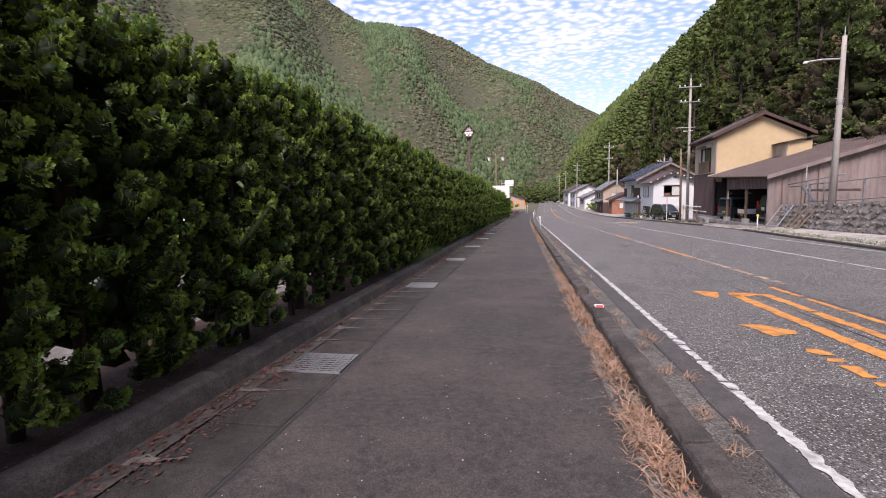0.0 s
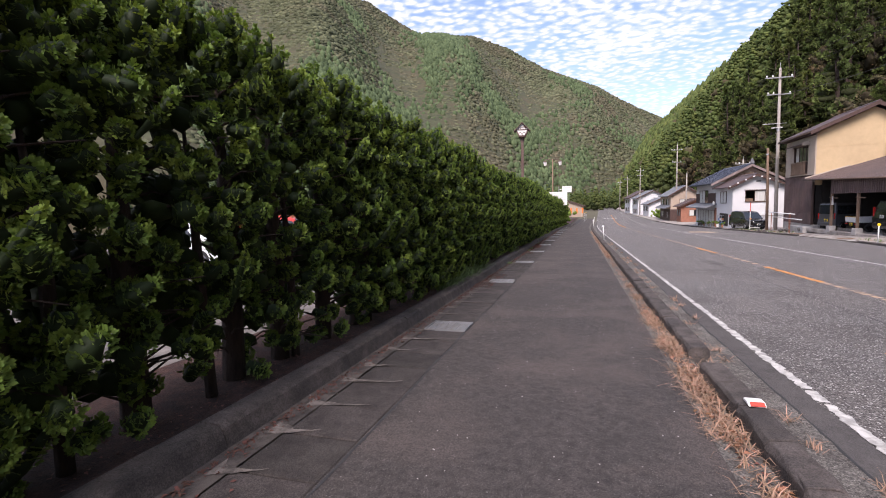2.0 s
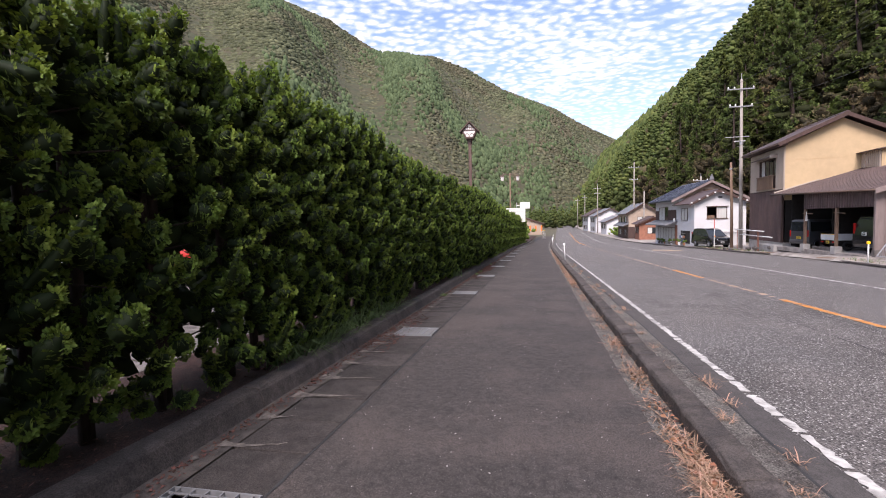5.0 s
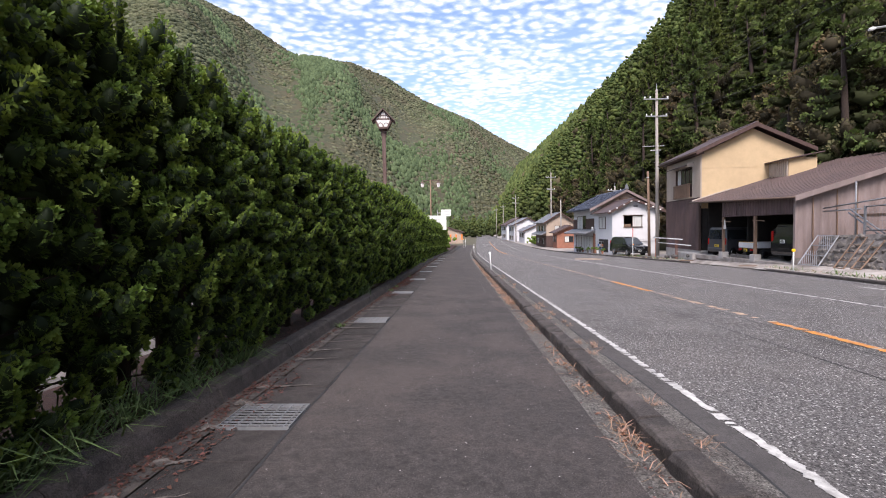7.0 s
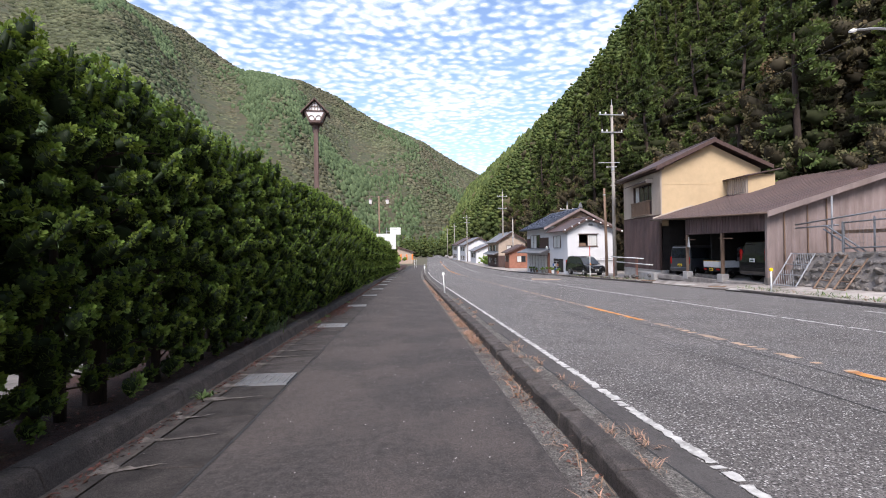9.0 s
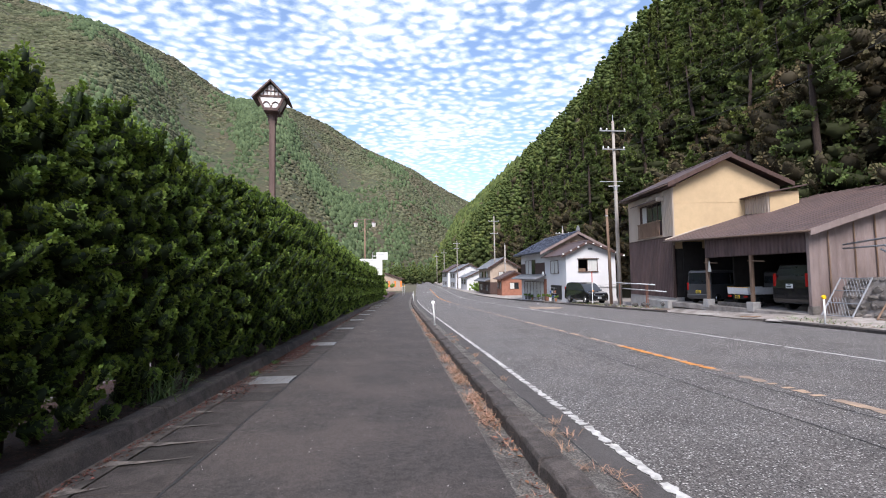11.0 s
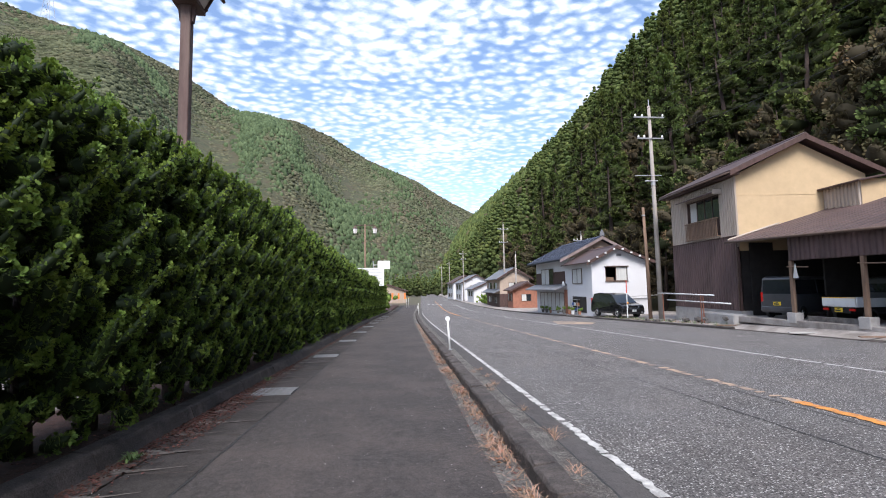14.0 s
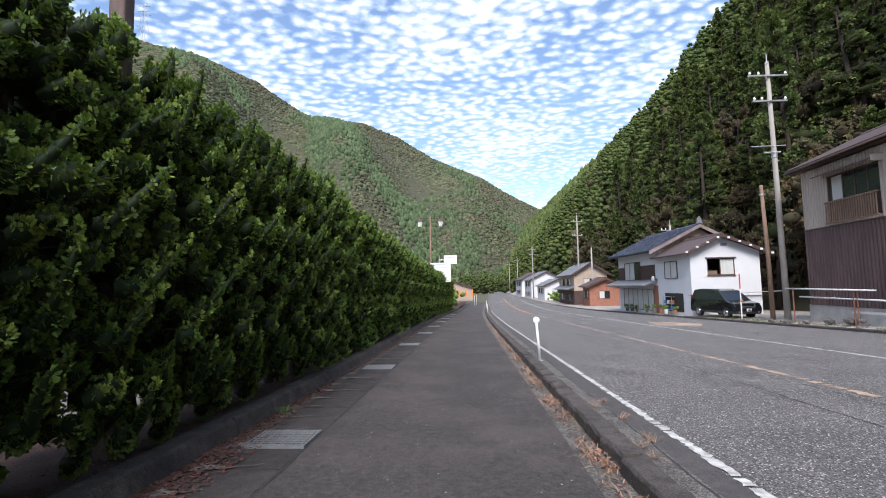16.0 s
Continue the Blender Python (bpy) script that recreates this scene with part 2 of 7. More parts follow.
M = {
    "road": material("road_asphalt", (0.098, 0.089, 0.086), 0.88, grain=0.75, grain_scale=75, var=0.30, scale=0.9, bump=0.7, bump_scale=150, tint=(0.105, 0.10, 0.10), tint_scale=0.35,
                     tint_amount=0.6, speck=(0.50, 0.49, 0.47), speck_scale=42, speck_size=0.42),
    "path": material("path_asphalt", (0.045, 0.0385, 0.037), 0.9, grain=0.5, grain_scale=130, var=0.45, scale=14.0, bump=0.5, bump_scale=230, tint=(0.082, 0.066, 0.061), tint_scale=0.8,
                     tint_amount=0.65, speck=(0.17, 0.16, 0.155), speck_scale=85, speck_size=0.27),
    "seal": material("worn_asphalt_edge", (0.062, 0.056, 0.055), 0.88, grain=0.3, grain_scale=140, var=0.25, scale=9, bump=0.4, bump_scale=200, tint=(0.085, 0.077, 0.074), tint_scale=1.5, tint_amount=0.5),
    "patch": material("sealed_asphalt", (0.030, 0.030, 0.032), 0.85, var=0.3, scale=8, bump=0.5, bump_scale=200),
    "concrete": material("weathered_concrete", (0.16, 0.145, 0.135), 0.9, var=0.35, scale=5, bump=0.5, bump_scale=90, tint=(0.06, 0.052, 0.048), tint_scale=1.6, tint_amount=0.8),
    "kerb": material("old_kerb_concrete", (0.074, 0.062, 0.057), 0.92, grain=0.35, grain_scale=110, var=0.4, scale=7, bump=0.8, bump_scale=70, tint=(0.035, 0.030, 0.030), tint_scale=2.2, tint_amount=0.75, rnd=0.12),
    "cover": material("drain_cover_concrete", (0.036, 0.030, 0.0285), 0.92, grain=0.45, grain_scale=120, var=0.45, scale=5, bump=0.6, bump_scale=90, tint=(0.062, 0.054, 0.050), tint_scale=3.3, tint_amount=0.55, rnd=0.25),
    "grit": material("gutter_grit", (0.13, 0.12, 0.11), 0.95, grain=0.6, grain_scale=90, var=0.5, scale=25, bump=0.9, bump_scale=120, tint=(0.06, 0.05, 0.046), tint_scale=2.5, tint_amount=0.8, speck=(0.35, 0.33, 0.30), speck_scale=90),
    "soil": material("red_brown_soil", (0.030, 0.013, 0.010), 0.95, grain=0.4, grain_scale=90, var=0.5, scale=12, bump=1.0, bump_scale=60, tint=(0.066, 0.028, 0.021), tint_scale=4, tint_amount=0.7),
    "earth": material("verge_earth", (0.10, 0.085, 0.06), 0.95, var=0.4, scale=2, bump=0.8, bump_scale=20, tint=(0.06, 0.075, 0.03), tint_scale=0.6, tint_amount=0.7),
    "lot": material("lot_concrete", (0.36, 0.325, 0.30), 0.9, var=0.3, scale=1.5, bump=0.4, bump_scale=40, tint=(0.12, 0.10, 0.085), tint_scale=0.7, tint_amount=0.6),
    "white_line": material("white_road_paint", (0.52, 0.51, 0.49), 0.8, var=0.2, scale=10, bump=0.4, bump_scale=120, tint=(0.12, 0.115, 0.11), tint_scale=9, tint_amount=0.55),
    "orange_line": material("orange_road_paint", (0.62, 0.25, 0.05), 0.8, var=0.2, scale=10, bump=0.4, bump_scale=120, tint=(0.14, 0.09, 0.07), tint_scale=7, tint_amount=0.6),
    "orange_faded": material("faded_orange_paint", (0.42, 0.30, 0.21), 0.85, var=0.3, scale=10, bump=0.4, bump_scale=120, tint=(0.16, 0.135, 0.12), tint_scale=0.8, tint_amount=0.9),
    "pale_concrete": material("pale_concrete", (0.42, 0.40, 0.385), 0.9, var=0.15, scale=3, bump=0.3, bump_scale=60, tint=(0.28, 0.26, 0.24), tint_scale=1.0, tint_amount=0.5),
    "lime": material("lime_stain", (0.17, 0.148, 0.134), 0.95, var=0.45, scale=14, bump=0.4, bump_scale=90, tint=(0.055, 0.047, 0.043), tint_scale=9, tint_amount=0.85),
    "mortar": material("lime_stained_mortar", (0.060, 0.052, 0.049), 0.95, var=0.4, scale=8, bump=0.6, bump_scale=90, tint=(0.11, 0.094, 0.084), tint_scale=4.0, tint_amount=0.85),
    "orange_leaf": material("orange_brown_leaves", (0.21, 0.105, 0.055), 0.9, var=0.4, scale=15, island=0.5),
    "steel": material("galvanised_steel", (0.27, 0.28, 0.30), 0.5, 0.3, var=0.2, scale=12, tint=(0.22, 0.20, 0.19), tint_scale=6, tint_amount=0.4),
    # old: inner foliage, near black so shade between plumes lies in the colour
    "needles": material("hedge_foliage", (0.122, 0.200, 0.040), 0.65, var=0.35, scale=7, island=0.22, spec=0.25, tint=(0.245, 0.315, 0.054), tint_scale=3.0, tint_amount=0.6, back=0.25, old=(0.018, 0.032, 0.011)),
    "bark": material("dark_bark", (0.045, 0.030, 0.024), 0.95, var=0.4, scale=20, bump=0.9, bump_scale=60, stretch=(1, 1, 0.25)),
    "dry": material("dry_grass", (0.30, 0.195, 0.130), 0.9, var=0.35, scale=6, island=0.45),
    "litter": material("fallen_leaves", (0.108, 0.050, 0.036), 0.9, var=0.4, scale=15, island=0.5),
    "weed": material("green_weed", (0.10, 0.16, 0.05), 0.8, var=0.3, scale=8, island=0.35),
    "stucco": material("yellow_stucco", (0.54, 0.40, 0.24), 0.9, var=0.06, scale=3, bump=0.25, bump_scale=150, tint=(0.43, 0.315, 0.195), tint_scale=0.45, tint_amount=0.35),
    "brown_sheet": material("brown_corrugated_sheet", (0.125, 0.078, 0.075), 0.6, 0.1, var=0.25, scale=1.5, tint=(0.075, 0.050, 0.048), tint_scale=0.9, tint_amount=0.6, stretch=(1, 1, 0.4)),
    "pink_sheet": material("faded_brown_sheet", (0.25, 0.195, 0.185), 0.65, 0.1, var=0.2, scale=1.2, tint=(0.15, 0.11, 0.10), tint_scale=0.8, tint_amount=0.6, stretch=(1, 1, 0.35)),
    "beige_sheet": material("beige_corrugated_sheet", (0.44, 0.37, 0.31), 0.65, 0.05, var=0.15, scale=2, tint=(0.30, 0.23, 0.18), tint_scale=1.0, tint_amount=0.4, stretch=(1, 1, 0.3)),
    "roof_brown": material("brown_sheet_roof", (0.072, 0.046, 0.044), 0.6, 0.1, var=0.25, scale=1.2, tint=(0.115, 0.070, 0.062), tint_scale=0.7, tint_amount=0.5, bump=0.2, bump_scale=20),
    "trim": material("dark_timber_trim", (0.075, 0.042, 0.036), 0.75, var=0.3, scale=6, stretch=(1, 1, 0.3)),
    "wood": material("weathered_wood", (0.20, 0.13, 0.09), 0.85, var=0.35, scale=9, bump=0.5, bump_scale=50, stretch=(1, 1, 0.12)),
    "plaster": material("white_plaster", (0.66, 0.66, 0.68), 0.9, var=0.05, scale=2, tint=(0.54, 0.53, 0.54), tint_scale=0.5, tint_amount=0.35),
    "blue_tile": material("blue_glazed_tile", (0.028, 0.033, 0.055), 0.4, var=0.35, scale=6, rnd=0.2),
    "grey_tile": material("grey_tile", (0.16, 0.165, 0.18), 0.6, var=0.3, scale=4, bump=0.3, bump_scale=12),
    "glass": material("dark_window_glass", (0.022, 0.026, 0.030), 0.06, spec=0.8, var=0.1),
    "curtain": material("white_curtain", (0.55, 0.55, 0.53), 0.9, var=0.12, scale=7, stretch=(1, 1, 0.1)),
    "frame_brown": material("brown_window_frame", (0.11, 0.072, 0.055), 0.6, 0.2, var=0.2),
    "alu": material("grey_aluminium", (0.45, 0.45, 0.46), 0.45, 0.7, var=0.12),
    # near black, so the shade of garage and rooms is in the colour
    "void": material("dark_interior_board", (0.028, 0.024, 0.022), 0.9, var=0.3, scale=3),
    "car_black": material("black_car_paint", (0.010, 0.010, 0.012), 0.22, var=0.1, coat=0.8),
    "car_dark": material("dark_grey_car_paint", (0.060, 0.062, 0.068), 0.28, var=0.1, coat=0.7),
    "car_white": material("white_car_paint", (0.72, 0.73, 0.74), 0.28, var=0.05, coat=0.7),
    "car_red": material("red_car_paint", (0.50, 0.03, 0.02), 0.28, var=0.08, coat=0.7),
    "car_blue": material("blue_car_paint", (0.05, 0.14, 0.45), 0.28, var=0.08, coat=0.7),
    "tyre": material("tyre_rubber", (0.020, 0.020, 0.021), 0.85, var=0.2),
    "chrome": material("chrome", (0.70, 0.71, 0.72), 0.16, 1.0, var=0.05),
    "lens": material("clear_lamp_lens", (0.62, 0.65, 0.68), 0.12, var=0.1, spec=0.8),
    "red_lens": material("red_lamp_lens", (0.42, 0.015, 0.012), 0.2, var=0.1),
    "amber": material("amber_lens", (0.75, 0.25, 0.02), 0.3, var=0.1),
    "plate_white": material("white_plate", (0.75, 0.75, 0.73), 0.5, var=0.05),
    "plate_yellow": material("yellow_plate", (0.75, 0.52, 0.03), 0.5, var=0.05),
    "mark_dark": material("dark_lettering", (0.03, 0.05, 0.04), 0.6, var=0.1),
    "pole": material("grey_pole_concrete", (0.36, 0.33, 0.30), 0.9, var=0.12, scale=3, bump=0.15, bump_scale=60, tint=(0.26, 0.22, 0.19), tint_scale=1.0, tint_amount=0.4, stretch=(1, 1, 0.3)),
    "porcelain": material("white_porcelain", (0.75, 0.74, 0.72), 0.3, var=0.05),
    "wire": material("black_wire", (0.03, 0.03, 0.033), 0.7, var=0.1),
    "lantern_wood": material("dark_red_brown_wood", (0.085, 0.047, 0.040), 0.7, var=0.3, scale=8, bump=0.4, bump_scale=50, stretch=(1, 1, 0.15), tint=(0.16, 0.11, 0.09), tint_scale=5, tint_amount=0.5),
    "milk": material("milky_lamp_panel", (0.74, 0.70, 0.68), 0.5, var=0.08),
    "white_paint": material("white_paint", (0.76, 0.76, 0.75), 0.55, var=0.08, scale=9),
    "red_paint": material("red_paint", (0.55, 0.05, 0.03), 0.5, var=0.1),
    "yellow_paint": material("yellow_reflector", (0.85, 0.50, 0.01), 0.4, var=0.1),
    "sign_white": material("white_sign_face", (0.72, 0.72, 0.68), 0.5, var=0.05),
    "orange_cloth": material("orange_banner_cloth", (0.75, 0.22, 0.05), 0.85, var=0.15),
    "stone": material("rough_retaining_stone", (0.20, 0.18, 0.165), 0.95, var=0.4, scale=6, bump=0.9, bump_scale=25, tint=(0.08, 0.072, 0.062), tint_scale=1.6, tint_amount=0.8, rnd=0.25),
    "forest_floor": material("forest_floor", (0.045, 0.050, 0.022), 0.95, var=0.5, scale=0.3, tint=(0.075, 0.055, 0.03), tint_scale=0.05, tint_amount=0.6),
    # old: darker inner and lower crown of both woods, shade put into colour
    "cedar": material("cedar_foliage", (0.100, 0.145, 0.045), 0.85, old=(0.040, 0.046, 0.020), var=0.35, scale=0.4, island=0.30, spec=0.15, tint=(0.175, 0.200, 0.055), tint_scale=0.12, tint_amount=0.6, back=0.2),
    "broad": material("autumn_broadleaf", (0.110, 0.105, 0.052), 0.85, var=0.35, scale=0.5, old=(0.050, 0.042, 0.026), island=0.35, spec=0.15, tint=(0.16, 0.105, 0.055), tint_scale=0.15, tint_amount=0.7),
    "far_cedar": material("far_cedar_foliage", (0.072, 0.102, 0.050), 0.9, var=0.25, scale=0.05, island=0.32, spec=0.1),
    "far_broad": material("far_mixed_wood", (0.094, 0.104, 0.060), 0.9, var=0.3, scale=0.03, island=0.36, spec=0.1, tint=(0.120, 0.100, 0.068), tint_scale=0.012, tint_amount=0.6),
    "brick_red": material("red_brown_wall", (0.30, 0.13, 0.085), 0.85, var=0.2, scale=3),
    "tan_wall": material("cream_wall", (0.42, 0.33, 0.26), 0.9, var=0.1, scale=2),
    "clay": material("terracotta_pot", (0.36, 0.17, 0.10), 0.85, var=0.2),
}

# ---- mesh helpers ----
class Geo:
    """Collects corners and faces of one mesh."""

    def __init__(self):
        self.v, self.f = [], []

    def add(self, verts, faces):
        k = len(self.v)
        self.v += [tuple(p) for p in verts]
        self.f += [tuple(i + k for i in f) for f in faces]
        return self

    def box(self, x0, x1, y0, y1, z0, z1):
        return self.add([(x, y, z) for z in (z0, z1) for y in (y0, y1) for x in (x0, x1)],
                        [(0, 2, 3, 1), (4, 5, 7, 6), (0, 1, 5, 4), (2, 6, 7, 3), (0, 4, 6, 2), (1, 3, 7, 5)])

    def cbox(self, c, s):
        return self.box(c[0] - s[0] / 2, c[0] + s[0] / 2, c[1] - s[1] / 2, c[1] + s[1] / 2, c[2] - s[2] / 2, c[2] + s[2] / 2)

    def tube(self, points, radii, n=8, cap=True):
        points = [Vector(p) for p in points]
        if not hasattr(radii, "__len__"):
            radii = [radii] * len(points)
        verts, faces = [], []
        for i, p in enumerate(points):
            d = (points[min(i + 1, len(points) - 1)] - points[max(i - 1, 0)]).normalized()
            side = d.cross(Vector((0, 0, 1)) if abs(d.z) < 0.9 else Vector((1, 0, 0))).normalized()
            up = side.cross(d)
            for k in range(n):
                a = 2 * math.pi * k / n
                verts.append(p + radii[i] * (math.cos(a) * side + math.sin(a) * up))
        for i in range(len(points) - 1):
            for k in range(n):
                faces.append((i * n + k, i * n + (k + 1) % n, (i + 1) * n + (k + 1) % n, (i + 1) * n + k))
        if cap:
            faces.append(tuple(range(n))[::-1])
            faces.append(tuple((len(points) - 1) * n + k for k in range(n)))
        return self.add(verts, faces)

    def prism(self, outline, axis, a, b):
        """An outline of (u, v) pairs pushed from a to b along an axis ('x': u=y, v=z; 'y': u=x, v=z; 'z': u=x, v=y)."""
        put = {"x": lambda u, v, w: (w, u, v), "y": lambda u, v, w: (u, w, v), "z": lambda u, v, w: (u, v, w)}[axis]
        n = len(outline)
        verts = [put(u, v, w) for w in (a, b) for u, v in outline]
        faces = [tuple(range(n)), tuple(range(2 * n - 1, n - 1, -1))] + [(i, n + i, n + (i + 1) % n, (i + 1) % n) for i in range(n)]
        return self.add(verts, faces)

    def slab(self, corners, thick):
        """A flat plate: four corners or more, thickened downwards."""
        n = len(corners)
        low = [(x, y, z - thick) for x, y, z in corners]
        return self.add(list(corners) + low, [tuple(range(n)), tuple(range(2 * n - 1, n - 1, -1))] + [(i, n + i, n + (i + 1) % n, (i + 1) % n) for i in range(n)])

    def ball(self, c, r, sub=1, squash=(1, 1, 1)):
        bm = bmesh.new()
        bmesh.ops.create_icosphere(bm, subdivisions=sub, radius=1)
        self.add([(c[0] + r * squash[0] * v.co.x, c[1] + r * squash[1] * v.co.y, c[2] + r * squash[2] * v.co.z) for v in bm.verts],
                 [tuple(v.index for v in f.verts) for f in bm.faces])
        bm.free()
        return self

    def mesh(self, name, mat, bevel=0.0, smooth=False):
        me = bpy.data.meshes.new(name)
        me.from_pydata(self.v, [], self.f)
        bm = bmesh.new()
        bm.from_mesh(me)
        bmesh.ops.recalc_face_normals(bm, faces=bm.faces)
        if bevel:
            edges = [e for e in bm.edges if len(e.link_faces) == 2 and e.calc_face_angle(0) > 0.5]
            bmesh.ops.bevel(bm, geom=edges, offset=bevel, segments=1, affect="EDGES", clamp_overlap=True)
        bm.to_mesh(me)
        bm.free()
        if smooth:
            me.polygons.foreach_set("use_smooth", [True] * len(me.polygons))
        me.materials.append(M[mat])
        return me


def big_mesh(name, verts, faces, mat, smooth=False, age=None):
    """A mesh from arrays; all faces have the same number of corners."""
    verts, faces = np.asarray(verts, np.float32), np.asarray(faces, np.int32)
    me = bpy.data.meshes.new(name)
    me.vertices.add(len(verts))
    me.vertices.foreach_set("co", verts.ravel())
    k = faces.shape[1]
    me.loops.add(faces.size)
    me.loops.foreach_set("vertex_index", faces.ravel())
    me.polygons.add(len(faces))
    me.polygons.foreach_set("loop_start", np.arange(0, faces.size, k, dtype=np.int32))
    me.polygons.foreach_set("loop_total", np.full(len(faces), k, np.int32))
    if smooth:
        me.polygons.foreach_set("use_smooth", np.ones(len(faces), bool))
    me.update(calc_edges=True)
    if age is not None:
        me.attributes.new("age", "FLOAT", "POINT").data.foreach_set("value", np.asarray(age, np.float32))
    me.materials.append(M[mat])
    return me


def part(name, geo, mat, parent, label="", bevel=0.0, smooth=False):
    ob = new(name, geo if isinstance(geo, bpy.types.Mesh) else geo.mesh(name, mat, bevel, smooth))
    ob.parent = parent
    if label:
        ob["label"] = label
    return ob


def thing(name, label, category, at=(0, 0, 0), turn=0.0, group="", kind=""):
    ob = new(name)
    ob.empty_display_size = 0.2
    ob.matrix_world = pose(*at, 0, 0, turn)
    return tagged(ob, label, category, group, kind)


def setting(name, geo, mat, label, category, bevel=0.0, smooth=False):
    ob = new(name, geo if isinstance(geo, bpy.types.Mesh) else geo.mesh(name, mat, bevel, smooth))
    return tagged(ob, label, category, kind="structure")


# ---- the lie of the land: the road falls gently, bends a little to +x, and levels out far off ----
def bend(y):
    s = min(max(y - 45.0, 0.0), 55.0)
    return 0.021 * y + 0.0004 * s * s + 0.040 * max(y - 100.0, 0.0)


def fall(y):
    if y < 80:
        return -0.19 - 0.0294 * y
    u = min(y, 120.0) - 80.0
    return -2.542 - 0.0294 * (u - u * u / 80.0)


def road_z(x, y):
    return fall(y) - 0.008 * min(max(x - bend(y) - 1.85, 0.0), 14.0)


def strip(base0, base1, y0, y1, h0=0.0, h1=None, step=1.0, nx=1):
    """A ribbon along the road between two offsets, h above the land."""
    h1 = h0 if h1 is None else h1
    g = Geo()
    n = max(1, round((y1 - y0) / step))
    for i in range(n + 1):
        y = y0 + (y1 - y0) * i / n
        for k in range(nx + 1):
            b = base0 + (base1 - base0) * k / nx
            x = b + bend(y)
            g.v.append((x, y, road_z(x, y) + h0 + (h1 - h0) * k / nx))
    w = nx + 1
    g.f = [(i * w + k, i * w + k + 1, (i + 1) * w + k + 1, (i + 1) * w + k) for i in range(n) for k in range(nx)]
    return g

# ---- ground, road, footpath ----
def table(rows):
    xs, ys = [r[0] for r in rows], [r[1] for r in rows]
    return lambda v: float(np.interp(v, xs, ys))


kerb_x = table([(-30, 8.5), (0, 11.6), (20, 13.7), (27, 14.6), (37, 16.1), (44, 16.5), (50, 16.4), (68, 16.5), (84, 16.7), (110, 17.3), (150, 18.2), (200, 20), (400, 32)])
apron_z = table([(-30, 0.7), (15, -0.45), (27, -0.85), (35, -1.0), (44, -1.08), (51, -1.66), (60, -1.86), (68, -2.1), (84, -2.55), (110, -3.0), (200, -3.1), (400, -3.1)])


def ground_sheet():
    xs = [-2600, -1200, -500, -200, -80, -40, -20, -10, -6, -4, 0, 10, 24, 40, 80, 200, 500, 1200, 2600]
    ys = [-2600, -800, -200, -60, -20] + list(range(0, 130, 10)) + [150, 200, 300, 500, 900, 1600, 2600]
    g = Geo()
    for y in ys:
        for x in xs:
            yy = min(max(y, -60), 300)
            g.v.append((x, y, fall(yy) - (0.20 if -6 < x < 24 else 0.06)))
    w = len(xs)
    g.f = [(j * w + i, j * w + i + 1, (j + 1) * w + i + 1, (j + 1) * w + i) for j in range(len(ys) - 1) for i in range(w - 1)]
    setting("ground", g, "earth", "brown-green earth of the valley floor", "ground")


ground_sheet()

# road from the seam of the gutter to the far kerb
g = Geo()
ys = [-30 + i * 1.5 for i in range(20)] + [i * 1.0 for i in range(0, 110)] + [110 + 5 * i for i in range(0, 60)]
for y in ys:
    b, k = bend(y), kerb_x(y)
    for q in range(9):
        x = b + 1.57 + (k - b - 1.57) * q / 8
        g.v.append((x, y, road_z(x, y)))
g.f = [(j * 9 + i, j * 9 + i + 1, (j + 1) * 9 + i + 1, (j + 1) * 9 + i) for j in range(len(ys) - 1) for i in range(8)]
setting("road", g, "road", "grey asphalt road with pale exposed aggregate", "road")
setting("footpath", strip(-1.87, 0.76, -30, 130, 0.0, nx=3), "path", "dark brown-grey asphalt footpath beside the road", "footpath")
setting("verge_strip", strip(0.755, 1.06, -30, 130, 0.003), "grit", "gritty earth strip along the kerb foot", "verge")
setting("gutter", strip(1.20, 1.59, -30, 110, 0.004), "grit", "weathered concrete gutter beside the road kerb", "gutter")
setting("joint_strip", strip(1.59, 1.845, -30, 110, 0.004), "seal", "dark sealed asphalt edge of the road", "road")
setting("drain_bed", strip(-2.58, -1.87, -30, 130, -0.10), "patch", "dark mortar bed under the drain covers", "drain")
setting("drain_edge", strip(-2.87, -2.525, -30, 130, 0.004, 0.012), "mortar", "stained mortar between drain covers and hedge kerb", "drain")


def ragged(base0, base1, y0, y1, h, rng, jag=0.012, step=0.05, gaps=0.0, near=60.0):
    """A painted stripe with worn, uneven edges."""
    g = Geo()
    y = y0
    row = []
    while y <= y1:
        skew = rng.uniform(-1, 1)
        a = base0 + rng.uniform(-jag, jag) + 0.4 * jag * skew
        b = base1 + rng.uniform(-jag, jag) + 0.4 * jag * skew
        row.append((y, a, b, rng.random() < gaps))
        y += step if y < near else step * 8
    for (ya, a0, b0, gap), (yb, a1, b1, _) in zip(row, row[1:]):
        if gap:
            continue
        q = []
        for yy, o in ((ya, a0), (ya, b0), (yb, b1), (yb, a1)):
            x = o + bend(yy)
            q.append((x, yy, road_z(x, yy) + h))
        g.add(q, [(0, 1, 2, 3)])
    return g


rng = random.Random(5)
setting("edge_line", ragged(1.858, 1.948, -20, 88, 0.008, rng, 0.020, 0.05, 0.12), "white_line", "worn white edge line along the road", "road marking")
setting("edge_line_far", ragged(9.22, 9.34, -20, 190, 0.008, rng, 0.02, 0.12, 0.10), "white_line", "thin worn white line along the far lane", "road marking")
setting("centre_line", ragged(5.46, 5.62, 11, 72, 0.008, rng, 0.03, 0.10, 0.33), "orange_faded", "worn orange centre line of the road", "road marking")
setting("centre_line_far", ragged(5.46, 5.62, 72, 160, 0.008, rng, 0.03, 0.10, 0.04), "orange_line", "orange centre line on the far bend", "road marking")

